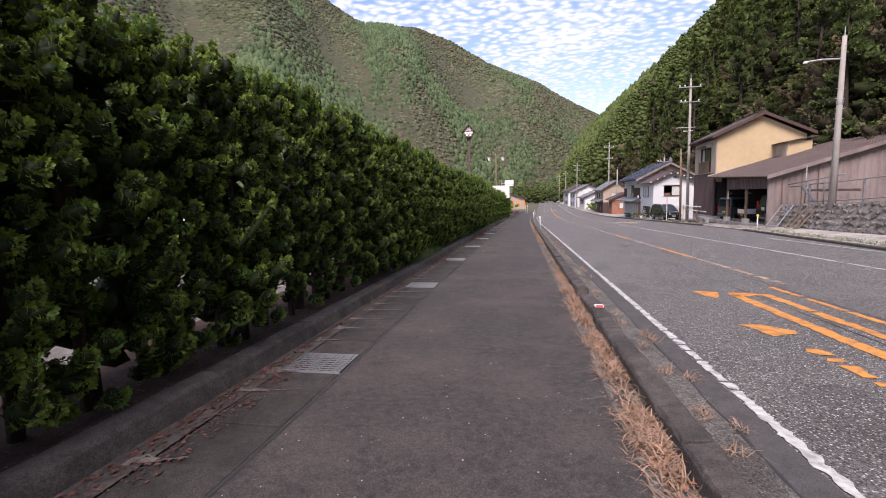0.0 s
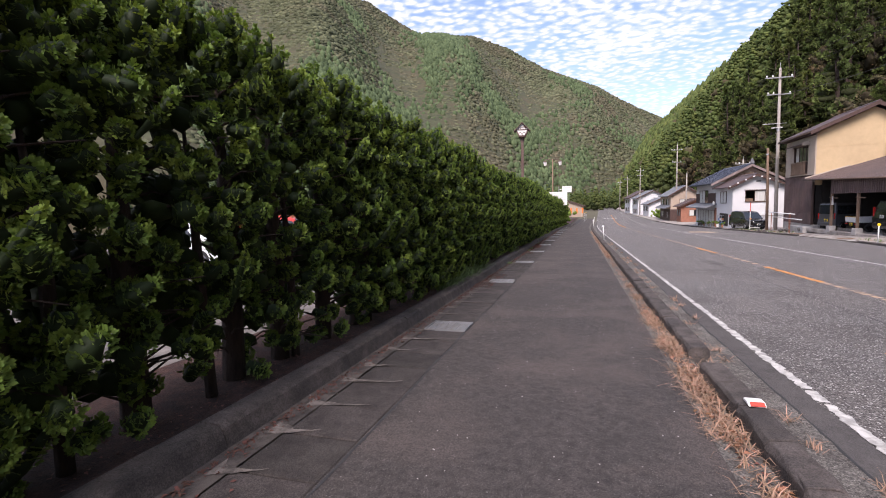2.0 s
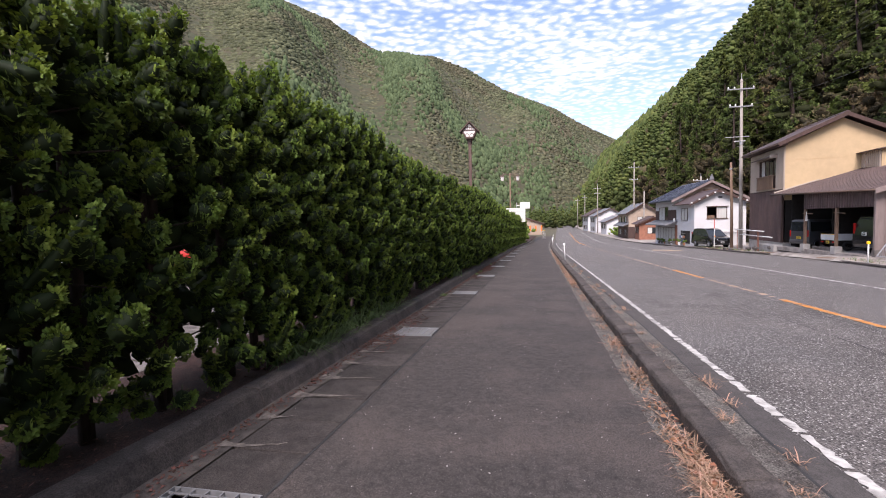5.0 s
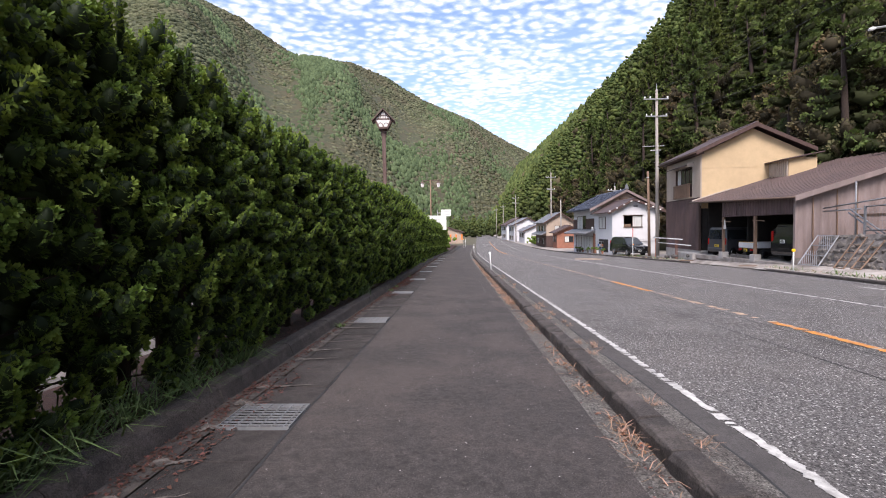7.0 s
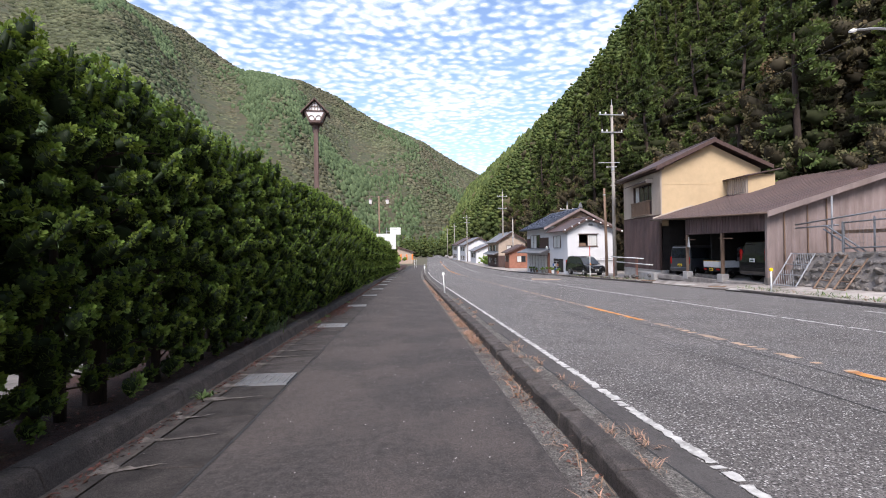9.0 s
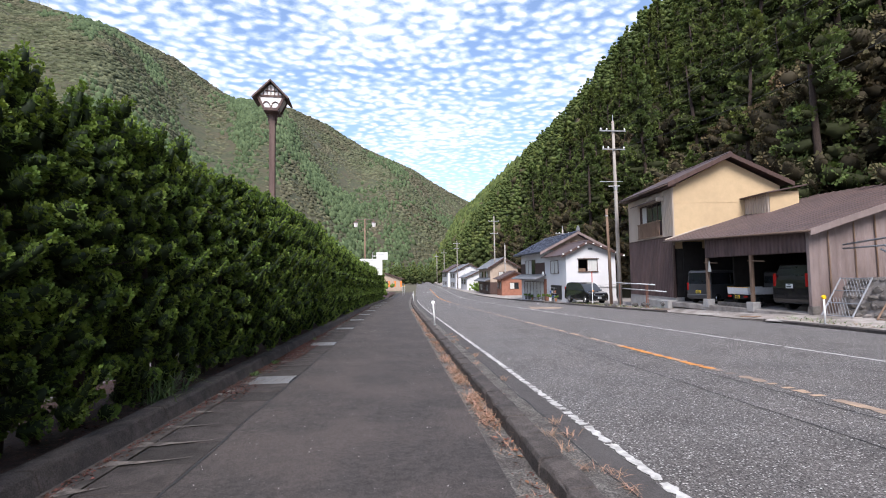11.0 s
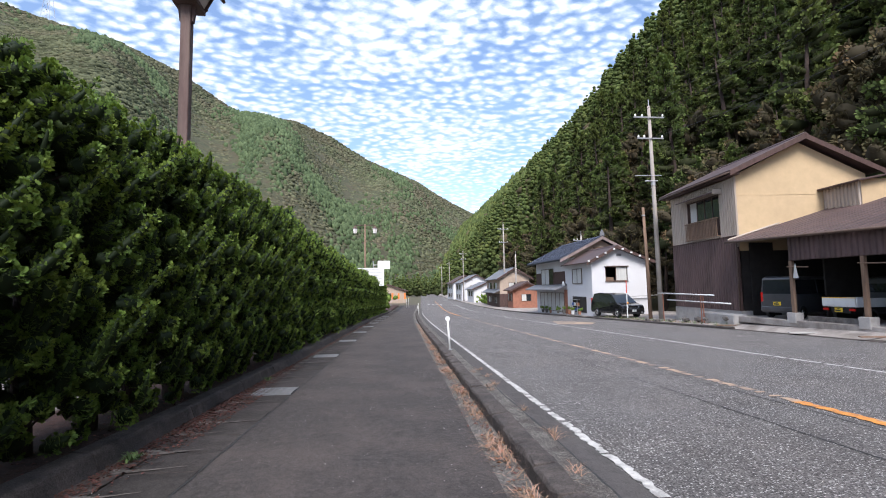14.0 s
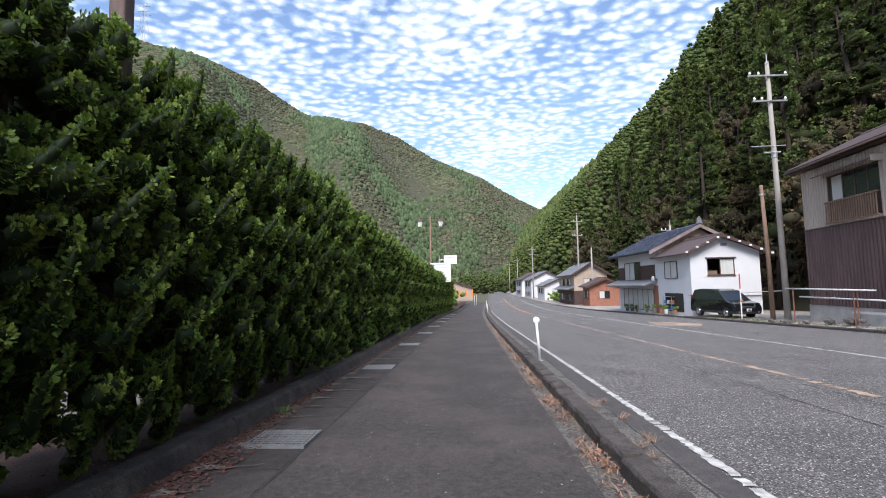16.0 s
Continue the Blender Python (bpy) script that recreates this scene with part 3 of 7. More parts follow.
for a, b in ((16.6, 20.4), (26.0, 29.6)):
    setting("centre_line_piece", ragged(5.45, 5.60, a, b, 0.010, rng, 0.03, 0.10, 0.08), "orange_line", "unworn orange piece of the centre line", "road marking")

# ---- mountains ----
left_far = table([(-75, 420), (-46, 520), (-28, 640), (-17, 760), (-11, 800), (-3, 900), (3, 980), (10, 1150), (20, 1300)])
left_top = table([(-75, 240), (-46, 252), (-35, 270), (-28, 284), (-23, 288), (-17, 266), (-11, 276), (-7, 270), (-3, 246), (3, 222), (10, 176), (20, 150)])


def left_hill(az, s):
    """A point of the left mountain: azimuth in degrees, s from its foot (0) over the ridge (1) to behind (1.15)."""
    d1 = left_far(az)
    d0 = 95 + 2.2 * max(az + 46, 0) + 0.16 * max(az + 25, 0) ** 2
    d = d0 + (d1 - d0) * s
    n = noise.noise(Vector((az * 0.11, s * 2.0, 3.0)))
    spur = 0.10 * math.sin(az * 0.42 + 1.5 * s) * math.sin(math.pi * min(s, 1))
    h = left_top(az) * (s ** 1.05 if s <= 1 else 1 - (s - 1) * 1.5) * (1 + spur + 0.10 * n * math.sin(math.pi * min(s, 1)))
    a = radians(az)
    return (d * math.sin(a), d * math.cos(a) + 5, fall(300) + h * 1.0 - 8 * (s < 0.02))


def right_hill(y, u):
    """A point of the right mountainside: y along the valley, u metres up the slope from its foot."""
    x0 = 26 + bend(min(y, 115.0)) + 0.004 * max(y - 115.0, 0.0)
    wob = 5.0 * noise.noise(Vector((y * 0.02, u * 0.02, 8.0)))
    x = x0 + u * 0.72 + wob * 0.4
    z = -1.5 + fall(y) * 0.6 + u * (0.95 - 0.13 * min(max((y - 180) / 180, 0), 1)) + wob * min(u / 20, 1)
    return (x, y, z)


def hill_mesh(fn, us, vs):
    v = [fn(a, b) for a in us for b in vs]
    w = len(vs)
    f = [(i * w + k, i * w + k + 1, (i + 1) * w + k + 1, (i + 1) * w + k) for i in range(len(us) - 1) for k in range(w - 1)]
    return v, f


v, f = hill_mesh(left_hill, [-75 + 1.5 * i for i in range(64)], [0, .05, .1, .2, .3, .4, .5, .6, .7, .8, .9, .96, 1, 1.06, 1.15])
setting("mountain_left", big_mesh("mountain_left", v, f, "forest_floor", True), "", "wooded mountainside across the valley", "mountain")
v, f = hill_mesh(right_hill, [-60 + 6 * i for i in range(170)], [0, 6, 14, 24, 36, 50, 66, 84, 100, 112, 120, 135])
setting("mountain_right", big_mesh("mountain_right", v, f, "forest_floor", True), "", "steep wooded slope behind the houses", "mountain")


def crown_proto(kind, rng):
    """A small crown of about unit size, resting on z=0."""
    bm = bmesh.new()
    if kind == "cone":
        bmesh.ops.create_icosphere(bm, subdivisions=1, radius=1.0)
        for v in bm.verts:
            k = 0.44 * (1 - 0.62 * max(v.co.z, 0.0)) * rng.uniform(0.8, 1.2)
            v.co = Vector((v.co.x * k, v.co.y * k, v.co.z * 0.5 + 0.45 + rng.uniform(-0.04, 0.04)))
    else:
        bmesh.ops.create_icosphere(bm, subdivisions=1, radius=0.5)
        for v in bm.verts:
            v.co *= rng.uniform(0.75, 1.2)
            v.co.z = v.co.z * 0.8 + 0.3
    bm.verts.index_update()
    out = np.array([v.co for v in bm.verts]), np.array([[v.index for v in f.verts] for f in bm.faces])
    bm.free()
    return out


def plant_many(name, protos, places, mat, label, category):
    """Joins many small crowns into one sheet of wood; places: x, y, z, width, height."""
    rng = random.Random(7)
    vs, fs, base_shades, k = [], [], [], 0
    for x, y, z, w, h in places:
        pv, pf = rng.choice(protos)
        a = rng.uniform(0, 6.28)
        c, s = math.cos(a), math.sin(a)
        q = np.empty_like(pv)
        q[:, 0], q[:, 1], q[:, 2] = x + w * (c * pv[:, 0] - s * pv[:, 1]), y + w * (s * pv[:, 0] + c * pv[:, 1]), z + h * pv[:, 2]
        vs.append(q)
        # each crown darkens towards its base: shade in the colour, for definition
        base_shades.append(np.clip(0.9 - 0.8 * pv[:, 2], 0.0, 1.0))
        fs.append(pf + k)
        k += len(pv)
    ob = new(name, big_mesh(name, np.concatenate(vs), np.concatenate(fs), mat, False, np.concatenate(base_shades)))
    tagged(ob, label, category, kind="stuff")


rng = random.Random(11)
cones = [crown_proto("cone", rng) for _ in range(6)]
blobs = [crown_proto("blob", rng) for _ in range(6)]
con, bro = [], []
for _ in range(60000):
    az = rng.uniform(-50, 12)
    s = rng.uniform(0.0, 1.03) ** 0.8
    x, y, z = left_hill(az, s)
    pick = noise.noise(Vector((az * 0.10, s * 3.2, 1.0))) + 0.55 * noise.noise(Vector((az * 0.35, s * 7.0, 4.0))) + (0.16 - 0.85 * s) + rng.gauss(0, 0.16)
    d = math.hypot(x, y)
    if pick > 0.0:
        w = rng.uniform(5.5, 9) * (0.40 + d / 1900)
        con.append((x, y, z - 2, w, w * rng.uniform(0.95, 1.35)))
    else:
        w = rng.uniform(4, 9) * (0.40 + d / 1900)
        bro.append((x, y, z - 2, w, w * rng.uniform(0.6, 0.85)))
plant_many("far_cedar_wood", cones, con, "far_cedar", "bright green conifer plantation on the far mountainside", "forest")
plant_many("far_mixed_wood", blobs, bro, "far_broad", "olive-brown autumn broadleaf wood on the mountain", "forest")

# ---- hedge: a row of clipped conifer shrubs ----
ICO = Geo().ball((0, 0, 0), 1.0, 1)
ICO_V, ICO_F = np.array(ICO.v), np.array(ICO.f)


def tuft_cloud(lumps, spikes, rs, core=0.85, length=0.062, width=0.0105, filler=0.82):
    """Foliage from lumps (centre, radius, outward way): a small core set with many short twigs."""
    vs, fs, k = [], [], 0
    for c, r, d in lumps:
        d = d / np.linalg.norm(d)
        q = ICO_V * rs.uniform(0.75, 1.15, (len(ICO_V), 1))
        q = q + np.outer(q @ d, d) * 0.35
        vs.append(c + q * r * core * filler)
        fs.append(ICO_F + k)
        k += len(ICO_V)
        n = spikes
        w = rs.normal(size=(n, 3))
        w /= np.linalg.norm(w, axis=1)[:, None]
        w = w + 0.55 * d
        w /= np.linalg.norm(w, axis=1)[:, None]
        root = c + w * r * core * rs.uniform(0.45, 0.95, (n, 1))
        way = w * 0.6 + d * 0.85 + np.array([0, 0, 0.3]) + rs.normal(size=(n, 3)) * 0.2
        way /= np.linalg.norm(way, axis=1)[:, None]
        side = np.cross(way, w + rs.normal(size=(n, 3)) * 0.35)
        side /= np.linalg.norm(side, axis=1)[:, None]
        ln = rs.uniform(0.6, 1.3, (n, 1)) * length * (r / 0.10)
        wd = width * rs.uniform(0.7, 1.3, (n, 1)) * (r / 0.10)
        tri = np.stack([root - side * wd, root + side * wd, root + way * ln], 1).reshape(-1, 3)
        vs.append(tri)
        fs.append(np.arange(n)[:, None] * 3 + k + [0, 1, 2])
        k += 3 * n
    return np.concatenate(vs), np.concatenate(fs)


SHRUB_H = 3.2


def plumes(stems, rs, sprays=40, lobes=5, size=0.046):
    """Plumes of scale-leaved sprays; stems: root, way, length, radius. Each is a slim core covered by small fans of blunt lobes."""
    vs, fs, age, k = [], [], [], 0
    up = np.array([0, 0, 1.0])
    for root, way, ln, rad in stems:
        way = way / np.linalg.norm(way)
        e1 = np.cross(way, up if abs(way[2]) < 0.9 else np.array([1.0, 0, 0]))
        e1 /= np.linalg.norm(e1)
        e2 = np.cross(e1, way)

        def spine(t):
            t = np.asarray(t)[..., None]
            return root + way * ln * t + up * (0.22 * ln * t * t)

        def girth(t):
            return rad * np.sqrt(np.maximum(0.02, 1 - np.asarray(t) ** 2.2)) * (0.55 + 0.45 * np.minimum(1, np.asarray(t) * 3))
        ts = np.array([0.0, 0.35, 0.7, 0.97])
        a = np.arange(5) * 2 * math.pi / 5
        ring = np.cos(a)[:, None] * e1 + np.sin(a)[:, None] * e2
        core = (spine(ts)[:, None, :] + ring[None] * (girth(ts) * 0.72)[:, None, None] * rs.uniform(0.8, 1.15, (4, 5, 1))).reshape(-1, 3)
        vs.append(core)
        # cores fully dark: shade inside the crown, put into the colour
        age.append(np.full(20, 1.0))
        f = []
        for i in range(3):
            for q in range(5):
                b, c = i * 5 + q, i * 5 + (q + 1) % 5
                f += [(b, c, c + 5), (b, c + 5, b + 5)]
        f += [(15, 16, 17), (15, 17, 18), (15, 18, 19)]
        fs.append(np.array(f) + k)
        k += 20
        n = sprays
        t = rs.uniform(0.08, 1.0, n) ** 0.8
        ang = rs.uniform(0, 6.283, n)
        nrm = np.cos(ang)[:, None] * e1 + np.sin(ang)[:, None] * e2 + way * (0.9 * t ** 4)[:, None]
        nrm /= np.linalg.norm(nrm, axis=1)[:, None]
        base = spine(t) + nrm * (girth(t) * rs.uniform(0.55, 0.85, n))[:, None]
        d = nrm * 0.75 + way * 0.7 + up * 0.25 + rs.normal(size=(n, 3)) * 0.22
        d /= np.linalg.norm(d, axis=1)[:, None]
        side = np.cross(d, nrm) + rs.normal(size=(n, 3)) * 0.25
        side /= np.linalg.norm(side, axis=1)[:, None]
        curl = np.cross(side, d)
        for q in range(lobes):
            th = (q / (lobes - 1) - 0.5) * 2.1 + rs.normal(size=n) * 0.12
            ld = np.cos(th)[:, None] * d + np.sin(th)[:, None] * side
            lw = np.cross(ld, curl)
            le = size * rs.uniform(0.7, 1.25, (n, 1)) * (1 - 0.25 * abs(q / (lobes - 1) - 0.5))
            w = le * 0.27
            bend_out = curl * le * rs.uniform(-0.05, 0.30, (n, 1))
            quad = np.stack([base + ld * le * 0.15, base + ld * le * 0.72 - lw * w + bend_out * 0.5, base + ld * le + bend_out, base + ld * le * 0.72 + lw * w + bend_out * 0.5], 1).reshape(-1, 3)
            vs.append(quad)
            # lobes run from the painted shade at the root to yellow-green tips
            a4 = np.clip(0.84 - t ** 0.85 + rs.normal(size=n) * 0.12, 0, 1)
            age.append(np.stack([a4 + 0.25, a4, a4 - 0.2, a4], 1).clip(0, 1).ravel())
            o = np.arange(n)[:, None] * 4 + k
            fs.append(np.concatenate([o + [0, 1, 2], o + [0, 2, 3]]))
            k += 4 * n
    return np.concatenate(vs), np.concatenate(fs), np.concatenate(age)


def shrub(seed, gaps=0.0, shoots=0.05, sprays=50, lobes=4, size=0.042, count=98, fuller=0.0):
    """One shrub: trunk, limbs and a crown of plumes; +x faces the road."""
    rs = np.random.RandomState(seed)
    ob = thing("hedge_shrub", "sparse dark green conifer hedge shrub with bare inner twigs" if gaps else "clipped dark green conifer hedge shrub with yellow-green tips", "hedge shrub", group="hedge along the footpath")
    thick = 0.085 + 0.03 * (gaps > 0)
    base = (-0.14, rs.uniform(-0.15, 0.15), 0)
    mid = (base[0] + rs.uniform(-0.08, 0.08), base[1] + rs.uniform(-0.1, 0.1), 1.3)
    part("trunk", Geo().tube([(base[0], base[1], -0.25), mid, (base[0], base[1], 2.7)], [thick, thick * 0.75, 0.02], 8), "bark", ob, smooth=True)
    if rs.rand() < 0.6:
        b2 = rs.uniform(-0.4, 0.4)
        part("trunk", Geo().tube([(0.0, b2, -0.25), (-0.02, b2 * 1.1, 1.2), (-0.1, b2, 2.2)], [0.055, 0.042, 0.015], 7), "bark", ob, smooth=True)
    g = Geo()
    for _ in range(70 if gaps else 24):
        z = rs.uniform(0.25, 2.7)
        a = rs.uniform(-2.4, 2.4)
        r = rs.uniform(0.3, 0.65)
        bow = rs.uniform(-0.12, 0.22)
        g.tube([(base[0], base[1], z - 0.1), (base[0] + 0.5 * r * math.cos(a), base[1] + 0.5 * r * math.sin(a), z + bow * 0.3), (base[0] + r * math.cos(a + 0.2), base[1] + r * math.sin(a + 0.2), z + bow)], [0.014, 0.009, 0.004], 4, False)
    tagged(part("branchwork", g, "bark", ob), kind="stuff")
    stems, inner = [], []
    for i in range(count):                                     # the clipped face
        t = (i + rs.rand()) / count
        z = 0.13 + (SHRUB_H - 0.31) * t ** 0.97
        y = rs.uniform(-0.60, 0.60)
        if rs.rand() < gaps * (1.35 - z / 3.2) or (z < 0.5 and rs.rand() < 0.10):
            continue
        top = max(0.0, (z - 2.35) / 0.8)
        x = 0.20 + fuller - 0.20 * max(0, 0.8 - z) - 0.26 * top ** 2 + rs.normal() * 0.15
        way = np.array([1.0, rs.normal() * 0.55, 0.22 + 1.0 * top + rs.normal() * 0.40 - 0.5 * (gaps > 0) * rs.rand()])
        stems.append((np.array([x, y, z]), way, rs.uniform(0.13, 0.23), rs.uniform(0.080, 0.130)))
        if rs.rand() < shoots and z < 2.5:                     # a pointed shoot that stands out
            way = np.array([0.75, rs.choice([-0.5, 0.55]) + rs.normal() * 0.15, 0.85])
            stems.append((np.array([x + 0.12, y, z]), way, rs.uniform(0.34, 0.55), rs.uniform(0.042, 0.060)))
    for _ in range(int(count * 0.36)):                         # top
        x, y = rs.uniform(-0.5, 0.22), rs.uniform(-0.62, 0.62)
        stems.append((np.array([x, y, SHRUB_H - 0.42 - 0.5 * x * x + rs.normal() * 0.05]), np.array([0.25 + 0.4 * x, rs.normal() * 0.35, 1.0]), rs.uniform(0.18, 0.34), rs.uniform(0.05, 0.085)))
    for _ in range(int(46 * (1.0 - 1.3 * gaps))):              # inner and back side
        x, y, z = rs.uniform(-0.62, -0.08), rs.uniform(-0.6, 0.6), rs.uniform(0.45, SHRUB_H - 0.35)
        for _ in range(6):
            o = rs.normal(size=3) * np.array([0.11, 0.14, 0.13])
            inner.append((np.array([x, y, z]) + o, rs.uniform(0.09, 0.15), np.array([-1.0, rs.normal() * 0.4, 0.4])))
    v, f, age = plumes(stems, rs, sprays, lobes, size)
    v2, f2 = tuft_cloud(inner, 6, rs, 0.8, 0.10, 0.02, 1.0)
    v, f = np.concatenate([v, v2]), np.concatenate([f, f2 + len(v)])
    # inner tufts nearly as dark as the cores, shade in their colour
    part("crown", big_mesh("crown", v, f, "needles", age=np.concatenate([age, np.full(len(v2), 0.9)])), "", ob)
    return ob


hedge_top = table([(-10, 3.25), (5, 3.20), (9, 3.05), (14, 2.92), (22, 2.66), (28, 2.68), (31, 2.80), (36, 2.78), (44, 2.30), (58, 1.98), (75, 1.72), (88, 1.40)])
protos_near = [shrub(s) for s in (3, 14, 25, 36, 47)]
protos_wild = [shrub(s, shoots=0.20, fuller=0.10) for s in (51, 62, 73)]
protos_thin = [shrub(s, gaps=0.40) for s in (58, 69, 77)]
protos_far = [shrub(s, sprays=15, lobes=3, size=0.085, count=84) for s in (70, 81, 92)]
thin_at = (6.4, 7.3, 8.2, 9.1, 19.6)
rng = random.Random(21)
y, i, used = -3.2, 0, set()
while y < 86.5:
    if any(abs(y - q) < 0.5 for q in thin_at):
        pr = protos_thin[i % 3]
    else:
        pr = rng.choice(protos_wild if 26.5 < y < 36 else protos_near if y < 36 else protos_far)
    x = -3.42 + bend(y) + rng.uniform(-0.06, 0.06)
    z = fall(y) + 0.12
    k = (hedge_top(y) + rng.uniform(-0.12, 0.12) - z) / SHRUB_H
    m = pose(x, y, z, 0, 0, rng.uniform(-7, 7))
    if pr.name in used:
        sh = copy_thing(pr, m)
    else:
        sh = pr
        sh.matrix_basis = m
        used.add(pr.name)
    sh.scale = (1.0 + 0.15 * (k - 1), rng.uniform(0.95, 1.12), k)
    y += 0.92 if y < 36 else 1.02
    i += 1

# soil bed under the hedge and the ground of the lot behind it
setting("hedge_bed", strip(-4.6, -3.05, -30, 130, 0.15, 0.13), "soil", "red-brown soil bed under the hedge", "soil")
setting("parking_lot", strip(-40, -4.6, -30, 130, 0.05, 0.15, step=4), "concrete", "paved lot behind the hedge", "ground")

# ---- kerbs, drain covers, gratings ----
def on_road(base, y, h=0.0, turn=0.0):
    x = base + bend(y)
    e = 0.5
    rx = math.degrees(math.atan2(fall(y + e) - fall(y - e), 2 * e))
    rz = -math.degrees(math.atan2(bend(y + e) - bend(y - e), 2 * e))
    return pose(x, y, road_z(x, y) + h, rx, 0, rz + turn)


def piece(name, me, parent, m):
    ob = new(name, me)
    ob.parent = parent
    ob.matrix_basis = m
    return ob


def chipped(profile, length, rng, chip=0.012):
    """A kerb block: a profile swept along y, with worn, uneven corners."""
    g = Geo()
    n = len(profile)
    cuts = [-length / 2, -length * 0.22, length * 0.2, length / 2]
    for k, y in enumerate(cuts):
        for u, w in profile:
            j = chip if w > 0.05 else 0
            g.v.append((u + rng.uniform(-j, j), y + rng.uniform(-0.004, 0.004), w - abs(rng.gauss(0, j)) * 0.8))
    for k in range(3):
        for i in range(n):
            g.f.append((k * n + i, k * n + (i + 1) % n, (k + 1) * n + (i + 1) % n, (k + 1) * n + i))
    g.f += [tuple(range(n))[::-1], tuple(3 * n + i for i in range(n))]
    return g


rng = random.Random(31)
road_kerb = thing("road_kerb", "weathered dark concrete kerb between footpath and road", "kerb", kind="structure")
prof = [(-0.125, -0.1), (-0.118, 0.13), (-0.095, 0.165), (0.075, 0.175), (0.105, 0.150), (0.125, -0.1)]
kmesh = [chipped(prof, 0.594, rng).mesh("kerb_stone", "kerb", 0.006) for _ in range(7)]
y = -5.0
while y < 98:
    if not 8.5 < y < 9.1:
        piece("kerb_stone", rng.choice(kmesh), road_kerb, on_road(1.135 + rng.uniform(-0.006, 0.006), y, rng.uniform(-0.012, 0.006), rng.uniform(-0.5, 0.5)))
    y += 0.6
hedge_kerb = thing("hedge_kerb", "dark cast concrete kerb holding the hedge bed", "kerb", kind="structure")
prof = [(0.195, -0.1), (0.185, 0.0), (0.130, 0.155), (0.095, 0.182), (-0.07, 0.188), (-0.10, 0.175), (-0.11, -0.1)]
hmesh = [chipped(prof, 1.992, rng, 0.007).mesh("kerb_block", "kerb", 0.006) for _ in range(6)]
for k in range(52):
    piece("kerb_block", rng.choice(hmesh), hedge_kerb, on_road(-2.96, -5.0 + 2.0 * k))
drain = thing("roadside_drain", "covered roadside drain along the footpath", "drain", kind="structure")


def cover_mesh(rng):
    return chipped([(-0.325, -0.06), (-0.325, 0.0), (0.325, 0.0), (0.325, -0.06)], 0.588, rng, 0.0).mesh("drain_cover", "cover", 0.008)


cmesh = [cover_mesh(rng) for _ in range(3)]
FIRST_GRATE, PITCH = 4.83, 5.39
for k in range(-9, 156):
    y = FIRST_GRATE + k * PITCH / 9
    if k % 9:
        piece("drain_cover", rng.choice(cmesh), drain, on_road(-2.20, y, 0.004 + rng.uniform(-0.004, 0.005), rng.uniform(-0.4, 0.4)))


def grating():
    ob = thing("drain_grating", "galvanised steel drain grating set in the gutter", "drain grating", group="gratings along the drain")
    w, l = 0.64, 0.585
    g = Geo()
    for s in (-1, 1):
        g.cbox((s * (w / 2 - 0.004), 0, 0.0), (0.008, l, 0.04)).cbox((0, s * (l / 2 - 0.004), 0.0), (w - 0.016, 0.008, 0.04))
    part("frame", g, "steel", ob)
    bar = Geo().cbox((0, 0, 0), (w - 0.02, 0.009, 0.012)).mesh("bearing_bar", "steel")
    rod = Geo().cbox((0, 0, 0), (0.009, l - 0.02, 0.012)).mesh("cross_rod", "steel")
    for i in range(8):
        part("bearing_bar", bar, "", ob).location = (0, -l / 2 + l * (i + 1) / 9, 0.012)
    for i in range(6):
        part("cross_rod", rod, "", ob).location = (-w / 2 + w * (i + 0.5) / 6, 0, 0.012)
    return ob


gr = grating()
for k in range(0, 14):
    m = on_road(-2.20, FIRST_GRATE + PITCH * k, 0.004)
    if k == 0:
        gr.matrix_basis = m
    else:
        copy_thing(gr, m)


def lime_arcs():
    """Pale lime washed out of the joints between the covers, drawn out towards the path."""
    r, g = random.Random(2), Geo()
    for k in range(-9, 100):
        y0 = FIRST_GRATE + (k + 0.5) * PITCH / 9 + r.uniform(-0.05, 0.05)
        if r.random() < 0.15:
            continue
        reach, wide = r.uniform(0.18, 0.62), r.uniform(0.05, 0.17)
        n, top, low = 9, [], []
        for i in range(n + 1):
            t = i / n
            b = -2.66 + (reach + 0.12) * t
            c = y0 + 0.10 * t * t * r.uniform(0.8, 1.2)
            w = wide * (1 - t) ** 2.4 + 0.008 + 0.025 * r.random() * (1 - t)
            top.append((b, c + w * r.uniform(0.7, 1.2)))
            low.append((b, c - 0.5 * w * r.uniform(0.6, 1.2)))
        pts = []
        for b, yy in top + low[::-1]:
            x = b + bend(yy)
            pts.append((x, yy, road_z(x, yy) + (0.0165 if b < -2.5 else 0.0145)))
        m = n + 1
        g.add(pts, [(i, i + 1, 2 * m - 2 - i, 2 * m - 1 - i) for i in range(n)])
    setting("lime_stain", g, "lime", "pale lime stains spreading from the cover joints", "stain")


lime_arcs()

# reflector stud on the kerb's end
stud = thing("kerb_reflector", "small red and white reflector stud on the kerb end", "reflector")
stud.matrix_basis = on_road(1.15, 7.33, 0.172)
part("base", Geo().prism([(-0.08, 0.0), (0.07, 0.0), (0.06, 0.028), (-0.035, 0.032)], "x", -0.065, 0.065), "white_paint", stud, bevel=0.006)
part("lens", Geo().prism([(-0.079, 0.006), (-0.046, 0.030), (-0.049, 0.034), (-0.082, 0.010)], "x", -0.052, 0.052), "red_paint", stud)

# ---- more road marks ----
rng = random.Random(41)


